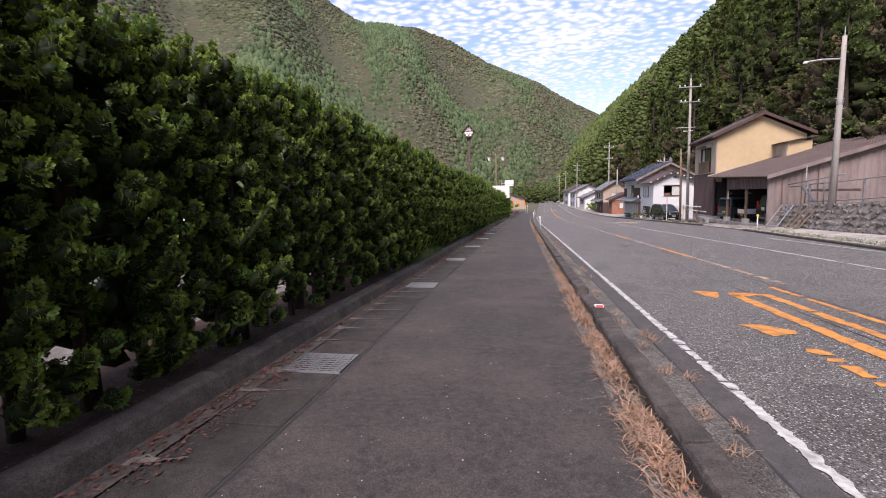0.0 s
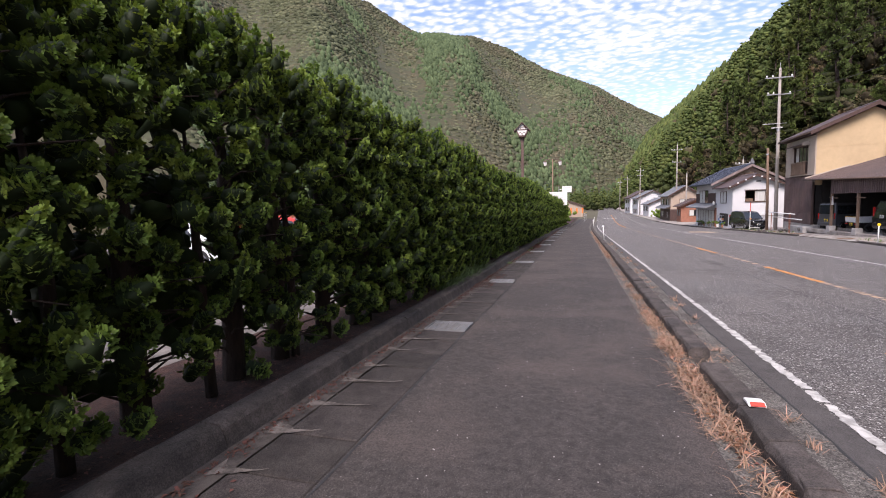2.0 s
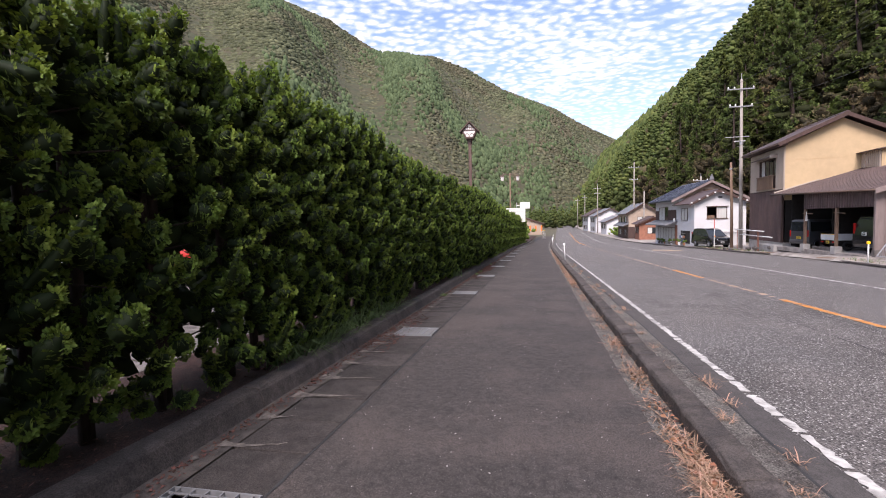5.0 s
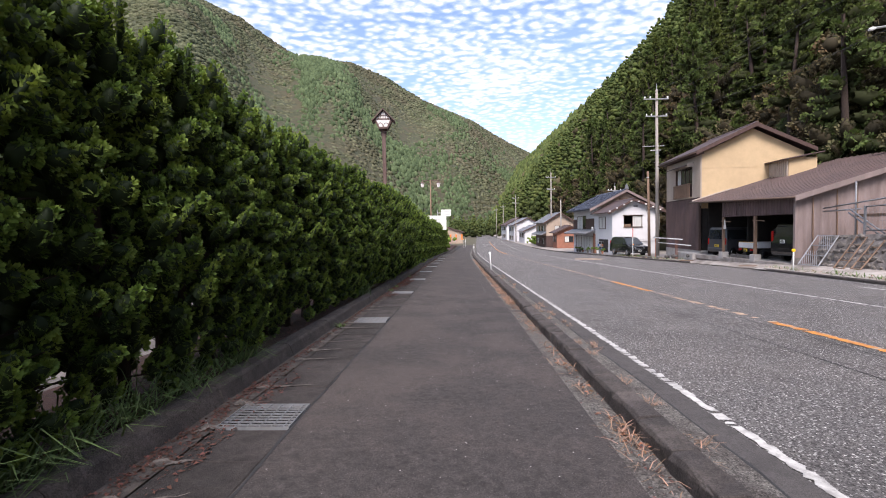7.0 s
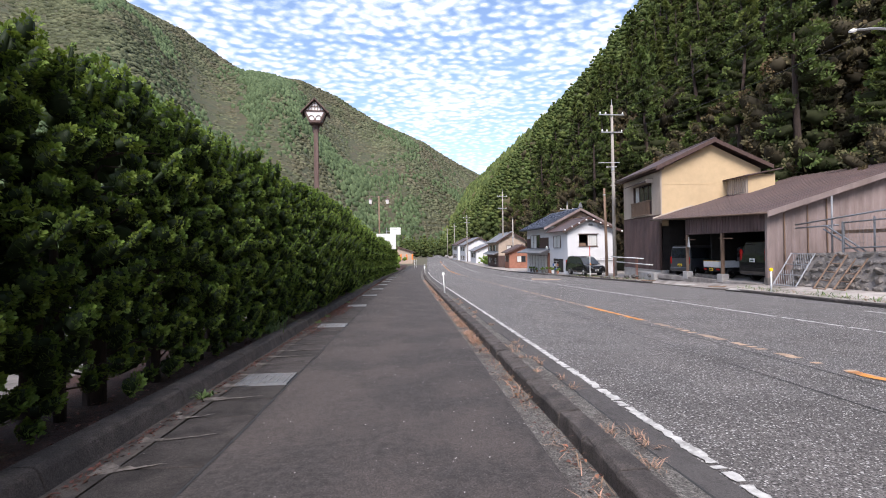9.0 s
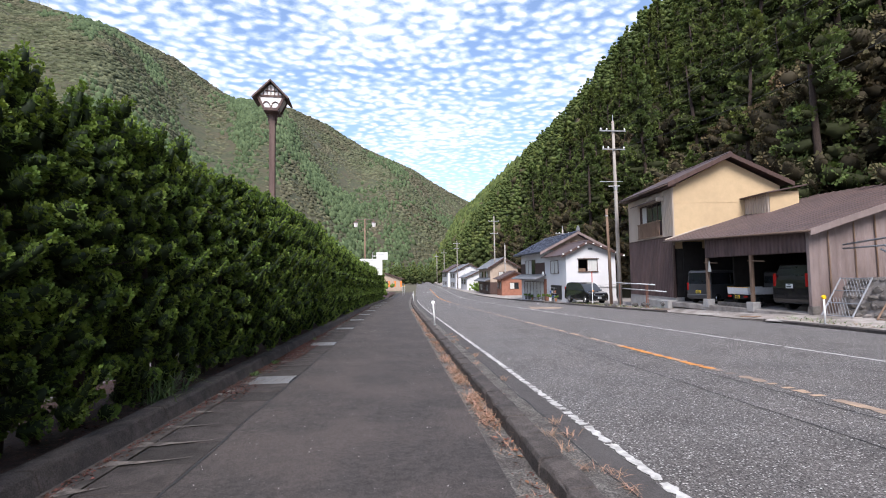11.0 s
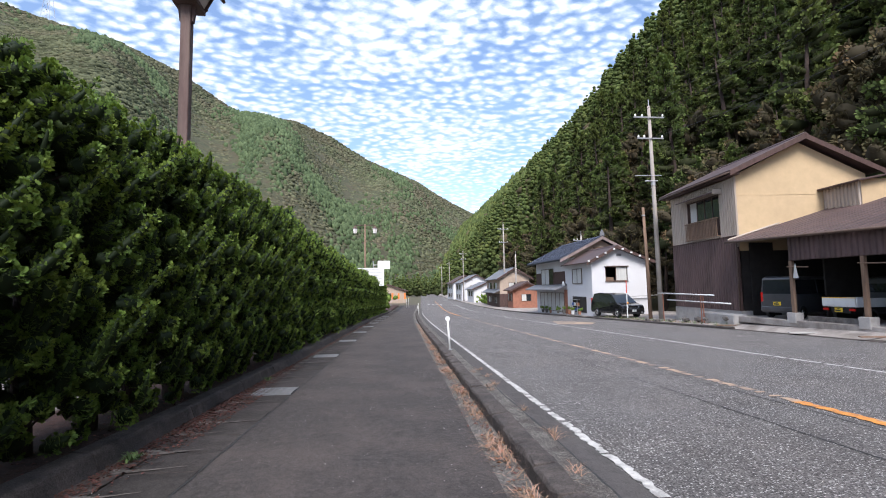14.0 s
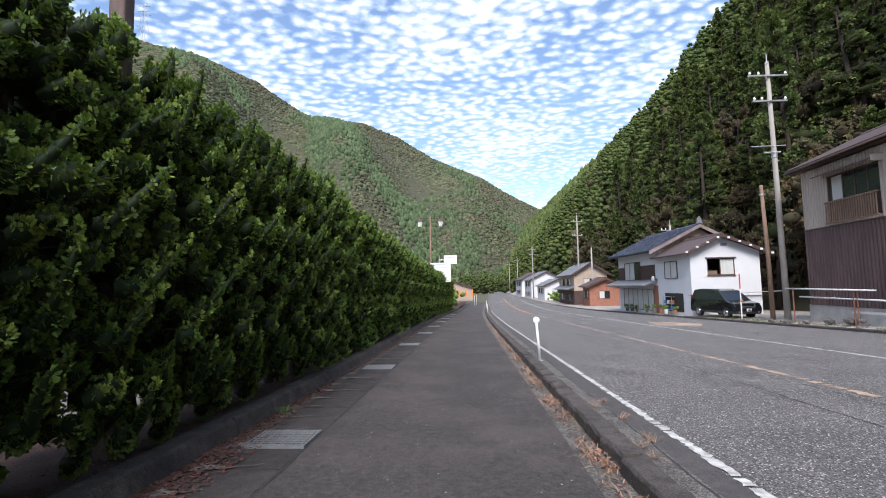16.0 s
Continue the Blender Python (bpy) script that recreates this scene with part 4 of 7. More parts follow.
def mark(name, outline, mat, label):
    """A painted patch from offsets and y; follows the road."""
    pts = []
    for i, (b, y) in enumerate(outline):
        b2, y2 = outline[(i + 1) % len(outline)]
        n = max(1, int(math.hypot(b2 - b, y2 - y) / 0.12))
        for k in range(n):
            bb, yy = b + (b2 - b) * k / n + rng.uniform(-0.012, 0.012), y + (y2 - y) * k / n + rng.uniform(-0.02, 0.02)
            x = bb + bend(yy)
            pts.append((x, yy, road_z(x, yy) + 0.008))
    setting(name, Geo().add(pts, [tuple(range(len(pts)))]), mat, label, "road marking")


for a, b in ((3.86, 4.06), (4.44, 4.62)):
    setting("turn_lane_line", ragged(a, b, -14, 9.6, 0.008, rng, 0.02, 0.10, 0.02), "orange_line", "orange line of the turning lane", "road marking")
mark("turn_lane_end", [(3.86, 9.3), (3.95, 9.75), (4.35, 9.72), (4.5, 9.45), (4.3, 9.45), (4.05, 9.3)], "orange_line", "rounded orange end of the turning lane")
mark("turn_lane_bar", [(3.36, 9.35), (3.33, 9.85), (3.75, 9.75), (3.62, 9.3), (3.5, 9.1)], "orange_line", "short worn orange bar")
mark("turn_lane_arrow", [(3.0, 7.05), (3.3, 7.1), (3.62, 6.75), (3.52, 6.6), (3.18, 6.45), (3.12, 6.8)], "orange_line", "worn orange chevron on the road")
setting("turn_lane_dash", ragged(3.25, 3.42, -14, 6.0, 0.008, rng, 0.04, 0.12, 0.35), "orange_line", "worn orange dashes beside the turning lane", "road marking")
setting("centre_line_near", ragged(5.0, 5.12, -14, 10.5, 0.008, rng, 0.02, 0.10, 0.05), "orange_line", "thin orange line in the road's middle", "road marking")
setting("side_line", ragged(12.6, 12.72, -14, 27, 0.008, rng, 0.02, 0.12, 0.15), "white_line", "faint white line near the far kerb", "road marking")
mark("faded_patch", [(9.6, 52), (11.4, 51), (12.6, 53.5), (10.5, 56)], "orange_faded", "faded reddish paint patch on the road")
for k in range(4):
    mark("crossing_bar", [(3.2 + 0.9 * k, 128), (3.7 + 0.9 * k, 128), (3.7 + 0.9 * k, 131), (3.2 + 0.9 * k, 131)], "white_line", "white bar of a far crossing")


def crack(name, base, y0, y1, width, amp, seed):
    r = random.Random(seed)
    g, row, o = Geo(), [], 0.0
    y = y0
    while y < y1:
        o = o * 0.93 + r.gauss(0, amp)
        w = width * r.uniform(0.5, 1.5)
        for s in (-1, 1):
            x = base + o + s * w / 2 + bend(y)
            row.append((x, y, road_z(x, y) + 0.005))
        y += 0.15 if y < 40 else 1.0
    n = len(row) // 2
    setting(name, g.add(row, [(2 * i, 2 * i + 1, 2 * i + 3, 2 * i + 2) for i in range(n - 1)]), "patch", "thin dark crack along the road", "crack")


crack("road_crack_1", 4.30, -10, 70, 0.022, 0.004, 3)
crack("road_crack_2", 5.22, -10, 60, 0.020, 0.005, 4)
crack("path_joint", -1.865, -10, 100, 0.024, 0.004, 6)
crack("gutter_joint", 1.59, -10, 80, 0.022, 0.006, 8)

# ---- far side: kerb, apron ----
far_kerb = thing("far_kerb", "old concrete kerb on the far side of the road", "kerb", kind="structure")
fprof = [(-0.11, -0.15), (-0.10, 0.09), (-0.07, 0.125), (0.06, 0.13), (0.10, 0.10), (0.11, -0.15)]
fmesh = [chipped(fprof, 0.99, rng, 0.008).mesh("kerb_stone", "kerb", 0.006) for _ in range(5)]
y = 10.0
while y < 110:
    x = kerb_x(y)
    dx = kerb_x(y + 0.5) - kerb_x(y - 0.5)
    drop = -0.09 if 36.5 < y < 44.5 or 61 < y < 66 else 0.0
    piece("kerb_stone", rng.choice(fmesh), far_kerb, pose(x, y, road_z(x, y) + drop, -1.68, 0, -math.degrees(math.atan(dx))))
    y += math.sqrt(1 / (1 + dx * dx))
g = Geo()
ys = [-30 + 2 * i for i in range(72)] + [115 + 10 * i for i in range(20)]
for y in ys:
    k = kerb_x(y)
    for q, (off, s) in enumerate(((0.10, 0.0), (0.9, 0.45), (2.0, 1.0), (5, 1), (11, 1), (25, 1))):
        x = k + off
        g.v.append((x, y, (road_z(k, y) + (0.02 if 36.5 < y < 44.5 else 0.10)) * (1 - s) + apron_z(y) * s))
g.f = [(j * 6 + i, j * 6 + i + 1, (j + 1) * 6 + i + 1, (j + 1) * 6 + i) for j in range(len(ys) - 1) for i in range(5)]
setting("far_pavement", g, "lot", "cracked concrete apron and verge before the houses", "pavement")

# ---- dry grass, litter, weeds, stones ----
def blades(name, spots, mat, label, category, seed, length=(0.06, 0.2), width=0.004, flat=0.5):
    """Thin bent blades; spots: offset, y, height above the land."""
    rs = np.random.RandomState(seed)
    vs, fs = [], []
    for b, y, h in spots:
        x = b + bend(y)
        z = road_z(x, y) + h
        a = rs.uniform(0, 6.283)
        ln = rs.uniform(*length)
        rise = rs.uniform(0.15, 1.0) * (1 - flat) + 0.12
        w = np.array([math.cos(a), math.sin(a), 0.0])
        s = np.array([-w[1], w[0], 0.0]) * width * rs.uniform(0.6, 1.5)
        p = np.array([x, y, z])
        m = p + w * ln * 0.45 + [0, 0, ln * rise * 0.7]
        t = p + w * ln + [0, 0, ln * rise * rs.uniform(0.3, 1.0)]
        k = len(vs)
        vs += [p - s, p + s, m + s * 0.8, m - s * 0.8, t + s * 0.15, t - s * 0.15]
        fs += [(k, k + 1, k + 2, k + 3), (k + 3, k + 2, k + 4, k + 5)]
    tagged(new(name, big_mesh(name, vs, fs, mat)), label, category, kind="stuff")


rs = np.random.RandomState(4)
dry_amount = table([(-3, 1.0), (4, 1.0), (5, 0.45), (7, 0.8), (9.5, 0.95), (12, 0.5), (14, 0.45), (18, 0.12), (22, 0.25), (23.5, 1.0), (26, 0.95), (29, 0.7), (32, 0.45), (40, 0.4), (60, 0.25)])
spots = []
while len(spots) < 9000:
    y = rs.uniform(-1, 55) if rs.rand() < 0.6 else rs.uniform(-1, 12)
    clump = 0.40 + 1.5 * noise.noise(Vector((y * 1.3, 2.0, 0.0)))
    if rs.rand() < dry_amount(y) * max(clump, 0.08):
        spots.append((rs.normal(0.91, 0.055 if y > 9 else 0.075), y, 0.005))
blades("dry_grass", spots, "dry", "dry straw-coloured grass along the kerb foot", "dry grass", 5, (0.06, 0.24), 0.0036, 0.5)
spots = []
for _ in range(70):
    y0, b0 = rs.uniform(1, 34), rs.choice([1.27, 1.42, 1.60])
    for _ in range(26):
        spots.append((b0 + rs.normal() * 0.03, y0 + rs.normal() * 0.05, 0.01))
blades("gutter_weed", spots, "dry", "small dry weed tufts in the gutter", "dry grass", 6, (0.04, 0.16), 0.003, 0.4)
spots = [(rs.normal(-3.16, 0.10), rs.choice([13.2, 13.9, 14.4, 15.2, 16.0, 17.0, 24.6]) + rs.normal() * 0.22, 0.14) for _ in range(900)]
blades("hedge_weed", spots, "weed", "long green grass growing at the hedge foot", "grass", 7, (0.2, 0.6), 0.006, 0.05)
spots = [(rs.normal(-2.66, 0.03), y0 + rs.normal() * 0.06, 0.02) for y0 in (26.9, 28.3, 20.2, 33.0) for _ in range(40)]
blades("gutter_sprout", spots, "weed", "green sprouts in the gutter joint", "weed", 8, (0.05, 0.13), 0.008, 0.2)


def scraps(name, spots, mat, label, category, seed, size=(0.015, 0.04), solid=False):
    rs = np.random.RandomState(seed)
    vs, fs = [], []
    for b, y, h in spots:
        x = b + bend(y)
        p = np.array([x, y, road_z(x, y) + h])
        r = rs.uniform(*size)
        k = len(vs)
        if solid:
            q = ICO_V * rs.uniform(0.7, 1.2, (12, 1)) * np.array([1, rs.uniform(0.6, 1), 0.6]) * r
            vs += list(p + q + [0, 0, r * 0.4])
            fs += [tuple(f + k) for f in ICO_F]
        else:
            a = rs.uniform(0, 6.283)
            u = np.array([math.cos(a), math.sin(a), rs.uniform(-0.3, 0.3)]) * r
            w = np.array([-math.sin(a), math.cos(a), rs.uniform(-0.4, 0.4)]) * r * rs.uniform(0.3, 0.7)
            c = np.array([0, 0, r * rs.uniform(0.1, 0.5)])
            vs += [p - u, p + w + c, p + u, p - w + c]
            fs += [(k, k + 1, k + 2), (k, k + 2, k + 3)]
    tagged(new(name, big_mesh(name, vs, fs, mat)), label, category, kind="stuff")


spots = [(-2.73 + abs(rs.normal()) * 0.07, rs.uniform(-1, 60), 0.014) for _ in range(7500)]
spots += [(rs.uniform(-2.8, -2.3), rs.choice([3.0, 4.3, 14.9, 16.4, 25.7, 29.2, 29.8, 30.6, 31.4]) + rs.normal() * 0.4, 0.016) for _ in range(3000)]
spots += [(-2.78 + abs(rs.normal()) * 0.16, rs.uniform(27, 35), 0.016) for _ in range(2200)]
spots += [(rs.uniform(-3.6, -3.08), rs.uniform(-1, 40), 0.16) for _ in range(2600)]
spots += [(rs.normal(0.92, 0.07), rs.uniform(-1, 40), 0.012) for _ in range(1200)]
strip_spots = []
while len(strip_spots) < 3600:
    y = rs.uniform(-1, 45) if rs.rand() < 0.6 else rs.uniform(-1, 12)
    if rs.rand() < dry_amount(y) * max(0.06, 0.4 + 1.6 * noise.noise(Vector((y * 1.3, 2.0, 0.0)))):
        strip_spots.append((rs.normal(0.92, 0.055), y, rs.uniform(0.005, 0.05)))
scraps("strip_litter", strip_spots, "orange_leaf", "orange-brown dead leaves along the kerb foot", "leaf litter", 23, (0.012, 0.035))
scraps("leaf_litter", spots, "litter", "red-brown fallen leaves in the gutter", "leaf litter", 3, (0.009, 0.025))
spots = [(rs.uniform(-1.8, 0.75), rs.uniform(0, 36), 0.0) for _ in range(800)] + [(rs.normal(-2.62, 0.08), rs.uniform(0, 36), 0.004) for _ in range(240)]
scraps("grit_stone", spots, "pale_concrete", "small pale stones scattered on the asphalt", "gravel", 9, (0.003, 0.0075), True)
spots = [(rs.normal(-2.6, 0.1), y0, 0.004) for y0 in (4.1, 4.3, 15.95, 15.9, 25.3, 13.0, 13.2, 10.9, 19.6)]
scraps("gutter_stone", spots, "concrete", "fist-sized stones lying by the gratings", "stone", 10, (0.03, 0.05), True)

# ---- houses ----
def ribbed(g, axis, fixed, a, b, z0, z1, pitch=0.14, depth=0.022, out=1, top=None):
    """A ribbed sheet wall: along y ('x' fixed) or along x ('y' fixed); top(u) may slope."""
    n = max(1, round((b - a) / pitch))
    row = []
    for i in range(n):
        u0, w = a + (b - a) * i / n, (b - a) / n
        row += [(u0, 0), (u0 + 0.25 * w, 0), (u0 + 0.4 * w, 1), (u0 + 0.85 * w, 1)]
    row.append((b, 0))
    vs = []
    for u, k in row:
        f = fixed + out * depth * k
        zt = top(u) if top else z1
        vs += [(f, u, z0), (f, u, zt)] if axis == "x" else [(u, f, z0), (u, f, zt)]
    return g.add(vs, [(2 * i, 2 * i + 2, 2 * i + 3, 2 * i + 1) for i in range(len(row) - 1)])


def window(parent, axis, fixed, a, b, z0, z1, lights=3, out=-1, curtain=0, frame_mat="frame_brown", depth=0.06):
    """A window: frame, mullions and panes; out: which way it faces along its axis."""
    def bx(u0, u1, w0, w1, d0, d1):
        lo, hi = sorted((fixed + out * d0, fixed + out * d1))
        return Geo().box(lo, hi, u0, u1, w0, w1) if axis == "x" else Geo().box(u0, u1, lo, hi, w0, w1)
    t = 0.05
    fr = Geo()
    for u0, u1, w0, w1 in ((a, b, z0, z0 + t), (a, b, z1 - t, z1), (a, a + t, z0 + t, z1 - t), (b - t, b, z0 + t, z1 - t)):
        q = bx(u0, u1, w0, w1, 0.0, depth)
        fr.add(q.v, q.f)
    win = part("window", fr, frame_mat, parent, bevel=0.004)
    for i in range(lights):
        u0, u1 = a + t + (b - a - 2 * t) * i / lights, a + t + (b - a - 2 * t) * (i + 1) / lights
        part("pane", bx(u0 + 0.015, u1 - 0.015, z0 + t, z1 - t, 0.012, 0.02), "curtain" if curtain & (1 << i) else "glass", win, "pane with a white curtain" if curtain & (1 << i) else "")
        if i:
            part("mullion", bx(u0 - 0.02, u0 + 0.02, z0 + t, z1 - t, 0.01, depth - 0.01), frame_mat, win)
    return win


def gable_roof(parent, x0, xr, x1, z0, zr, z1, y0, y1, thick, mat, edge="trim"):
    """Two slopes over a ridge along y, barge boards at the gable, a ridge cap."""
    for a, za, s in ((x0, z0, -1), (x1, z1, 1)):
        g = Geo().prism([(a, za), (xr, zr), (xr, zr + thick), (a, za + thick)], "y", y0, y1)
        part("roof_slope", g, mat, parent, bevel=0.01)
        g = Geo().prism([(a + 0.0, za - 0.16), (xr, zr - 0.16), (xr, zr + thick * 0.9), (a, za + thick * 0.9)], "y", y0 - 0.05, y0 - 0.002)
        part("barge_board", g, edge, parent, bevel=0.006)
    part("ridge_cap", Geo().prism([(xr - 0.18, zr + thick - 0.05), (xr, zr + thick + 0.07), (xr + 0.18, zr + thick - 0.05)], "y", y0 - 0.03, y1 + 0.03), mat, parent)


def yellow_house():
    h = thing("house", "two-storey house with yellow stucco gable and brown sheet walls", "house", (17.80, 45.2, 0), -5)
    D, L, GZ = 6.8, 6.4, -1.9
    part("foundation", Geo().box(-0.06, D, 0.02, L + 0.1, GZ, -0.80), "pale_concrete", h, "pale concrete foundation", bevel=0.02)
    part("footing", Geo().box(-0.75, -0.062, -0.4, 2.6, GZ, -0.95), "pale_concrete", h, bevel=0.05)
    part("lower_wall", ribbed(Geo(), "x", -0.03, 0.0, L, -0.80, 2.93, 0.21, 0.06, -1), "brown_sheet", h, "dark brown ribbed sheet wall")
    oy0, oy1, oz0, oz1 = 1.35, 4.45, 3.10, 5.35
    g = Geo()
    for a, b, z0, z1 in ((0, oy0, 3.0, 5.95), (oy1, L, 3.0, 5.95), (oy0, oy1, 3.0, oz0), (oy0, oy1, oz1, 5.95)):
        ribbed(g, "x", -0.03, a, b, z0, z1, 0.19, 0.04, -1)
    part("upper_wall", g, "beige_sheet", h, "beige ribbed sheet wall")
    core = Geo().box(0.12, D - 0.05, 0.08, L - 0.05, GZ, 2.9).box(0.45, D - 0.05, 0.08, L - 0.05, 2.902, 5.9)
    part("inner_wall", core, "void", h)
    gable = [(0.0, 2.2), (D, 2.2), (D, 6.05), (3.42, 7.72), (0.0, 6.05)]
    part("gable_wall", Geo().prism(gable, "y", 0.0, 0.07), "stucco", h, "yellow stucco gable wall")
    part("rear_gable_wall", Geo().prism([(u, GZ if w < 3 else w) for u, w in gable], "y", L - 0.04, L), "stucco", h)
    part("east_wall", Geo().box(D - 0.05, D, 0.07, L - 0.04, GZ, 6.0), "stucco", h)
    part("wall_joint", Geo().box(0.02, 4.2, -0.012, -0.002, 5.02, 5.045), "stucco", h)
    part("corner_trim", Geo().box(-0.06, 0.03, -0.035, 0.03, 2.4, 6.0), "beige_sheet", h, bevel=0.006)
    part("corner_trim", Geo().box(-0.08, 0.0, -0.035, 0.02, -0.8, 2.4), "trim", h, bevel=0.006)
    part("storey_trim", Geo().box(-0.10, 0.0, 0.02, L, 2.93, 3.0), "trim", h, bevel=0.01)
    gable_roof(h, -0.55, 3.42, 7.35, 6.08, 7.92, 6.08, -0.5, L + 0.45, 0.13, "roof_brown")
    part("soffit", Geo().prism([(-0.5, 6.0), (0.0, 6.0), (0.0, 6.25), (-0.5, 6.02)], "y", -0.45, L + 0.4), "trim", h)
    part("gutter", Geo().tube([(-0.60, -0.5, 6.08), (-0.60, L + 0.45, 6.05)], 0.05), "frame_brown", h, smooth=True)
    part("downpipe", Geo().tube([(-0.1, 0.05, 2.9), (-0.1, 0.05, -0.8)], 0.035), "frame_brown", h, smooth=True)
    # bay window with a slatted rail and a hood
    window(h, "x", 0.10, oy0, oy1, 4.1, oz1, 4, -1, 8)
    part("window_board", Geo().box(0.10, 0.16, oy0, oy1, oz0, 4.1), "trim", h)
    for u in (oy0 - 0.04, oy1):
        part("reveal", Geo().box(-0.05, 0.10, u, u + 0.04, oz0, oz1), "trim", h)
    rail = part("window_rail", Geo().box(-0.26, -0.20, oy0 - 0.05, oy1 + 0.05, 4.05, 4.12).box(-0.26, -0.20, oy0 - 0.05, oy1 + 0.05, 3.08, 3.14).box(-0.2, -0.02, oy0 - 0.05, oy0, 3.08, 3.13).box(-0.2, -0.02, oy1, oy1 + 0.05, 3.08, 3.13), "wood", h, "weathered wooden slatted window rail")
    slat = Geo().box(-0.014, 0.014, -0.03, 0.03, 0, 0.90).mesh("slat", "wood")
    for i in range(23):
        part("slat", slat, "", rail).location = (-0.23, oy0 + 0.03 + (oy1 - oy0 - 0.06) * i / 22, 3.145)
    part("window_hood", Geo().prism([(-0.02, 5.62), (-0.62, 5.40), (-0.62, 5.34), (-0.02, 5.54)], "y", oy0 - 0.3, oy1 + 0.3), "roof_brown", h, bevel=0.005)
    part("window_hood_end", Geo().box(-0.55, -0.05, oy0 - 0.32, oy0 - 0.30, 5.30, 5.56), "beige_sheet", h)
    # small box room over the lower roof
    bx0, bx1, by0 = 4.55, 6.3, -2.1
    part("dormer_wall", ribbed(Geo(), "x", bx0, by0, 0.0, 3.7, 5.25, 0.20, 0.05, -1), "beige_sheet", h)
    part("dormer_front", Geo().box(bx0 + 0.01, bx1, by0, by0 + 0.05, 3.7, 5.35), "stucco", h)
    part("dormer_side", Geo().box(bx1 - 0.05, bx1, by0 + 0.05, 0.0, 3.7, 5.5), "stucco", h)
    part("dormer_roof", Geo().prism([(bx0 - 0.35, 5.18), (bx1 + 0.3, 5.62), (bx1 + 0.3, 5.70), (bx0 - 0.35, 5.26)], "y", by0 - 0.3, 0.0), "roof_brown", h, bevel=0.01)
    return h


yellow_house()


def garage():
    h = thing("garage", "open lean-to garage with brown sheet roof and posts", "garage")
    X0, X1, Y0, Y1 = 17.35, 25.6, 35.4, 45.1
    floor_z = -1.02

    def roof_z(x, y):
        return 2.42 + 0.026 * (y - 35.2) + 0.30 * (x - 17.1)
    roof_c = [(17.02, 35.0, roof_z(17.02, 35.0)), (X1 + 0.4, 35.0, roof_z(X1 + 0.4, 35.0)), (X1 + 0.4, Y1, roof_z(X1 + 0.4, Y1)), (17.02, Y1, roof_z(17.02, Y1))]
    part("roof", Geo().slab(roof_c, 0.10), "roof_brown", h, "reddish brown sheet roof", bevel=0.01)
    for i in range(22):
        y = 35.2 + i * 0.45
        part("roof_rib", Geo().add([(x, y + d, roof_z(x, y) + e) for x in (17.02, X1 + 0.4) for d, e in ((-0.02, 0.002), (0, 0.035), (0.02, 0.002))], [(0, 1, 4, 3), (1, 2, 5, 4)]), "roof_brown", h)
    part("flashing", Geo().tube([(17.1, Y1 - 0.05, roof_z(17.1, Y1) + 0.05), (X1 + 0.4, Y1 - 0.05, roof_z(X1 + 0.4, Y1) + 0.05)], 0.05, 6), "beige_sheet", h, "pale flashing strip")
    part("verge_board", Geo().add([(x, y, roof_z(x, 35.0) + e) for x in (17.0, X1 + 0.4) for y in (34.94, 34.995) for e in (-0.24, 0.02)], [(0, 1, 3, 2), (4, 6, 7, 5), (0, 4, 5, 1), (2, 3, 7, 6), (1, 5, 7, 3), (0, 2, 6, 4)]), "pink_sheet", h, "pale verge board")
    part("eave_gutter", Geo().tube([(16.97, 34.95, 2.33), (16.97, Y1, 2.60)], 0.055), "frame_brown", h, smooth=True)
    part("header_panel", ribbed(Geo(), "x", X0, Y0 + 0.1, 41.75, 1.52, 2.4, 0.22, 0.06, -1, top=lambda u: roof_z(X0, u) - 0.11), "brown_sheet", h, "brown ribbed sheet over the openings")
    part("header_beam", Geo().box(X0 + 0.02, X0 + 0.14, Y0 + 0.1, 41.78, 1.50, 1.62), "trim", h)
    for y in (38.6, 41.72):
        p = part("post", Geo().box(X0 - 0.02, X0 + 0.12, y - 0.07, y + 0.07, floor_z + 0.32, 1.5), "wood", h, bevel=0.008)
        part("post_base", Geo().box(X0 - 0.14, X0 + 0.26, y - 0.22, y + 0.22, floor_z - 0.12, floor_z + 0.32), "pale_concrete", p, bevel=0.02)
        part("bracket_arm", Geo().tube([(X0 - 0.03, y - 0.9, 1.2), (X0 - 0.03, y + 0.15, 1.25)], 0.025, 6), "wood", p)
    part("sill_wall", Geo().box(X0 + 0.3, X0 + 0.45, 39.0, 41.4, floor_z - 0.1, floor_z + 0.2), "concrete", h, bevel=0.02)
    part("end_wall", ribbed(Geo(), "y", Y0, X0, X1, -1.2, 2.5, 0.42, 0.025, -1, top=lambda u: roof_z(u, Y0) - 0.10), "pink_sheet", h, "faded pinkish brown sheet wall")
    part("end_wall_lining", Geo().add([(x, Y0 + d, z) for d in (0.04, 0.10) for x, z in ((X0, -1.2), (X1, -1.2), (X1, roof_z(X1, Y0) - 0.12), (X0, roof_z(X0, Y0) - 0.12))], [(0, 1, 2, 3), (7, 6, 5, 4), (0, 4, 5, 1), (1, 5, 6, 2), (2, 6, 7, 3), (3, 7, 4, 0)]), "trim", h)
    part("end_wall_foot", Geo().box(X0 - 0.05, X0 + 0.3, Y0 - 0.06, Y0 + 0.2, -1.25, -0.70), "concrete", h, bevel=0.02)
    part("corner_post", Geo().box(X0 - 0.06, X0 + 0.08, Y0 - 0.05, Y0 + 0.09, -0.70, 2.35), "pink_sheet", h, bevel=0.006)
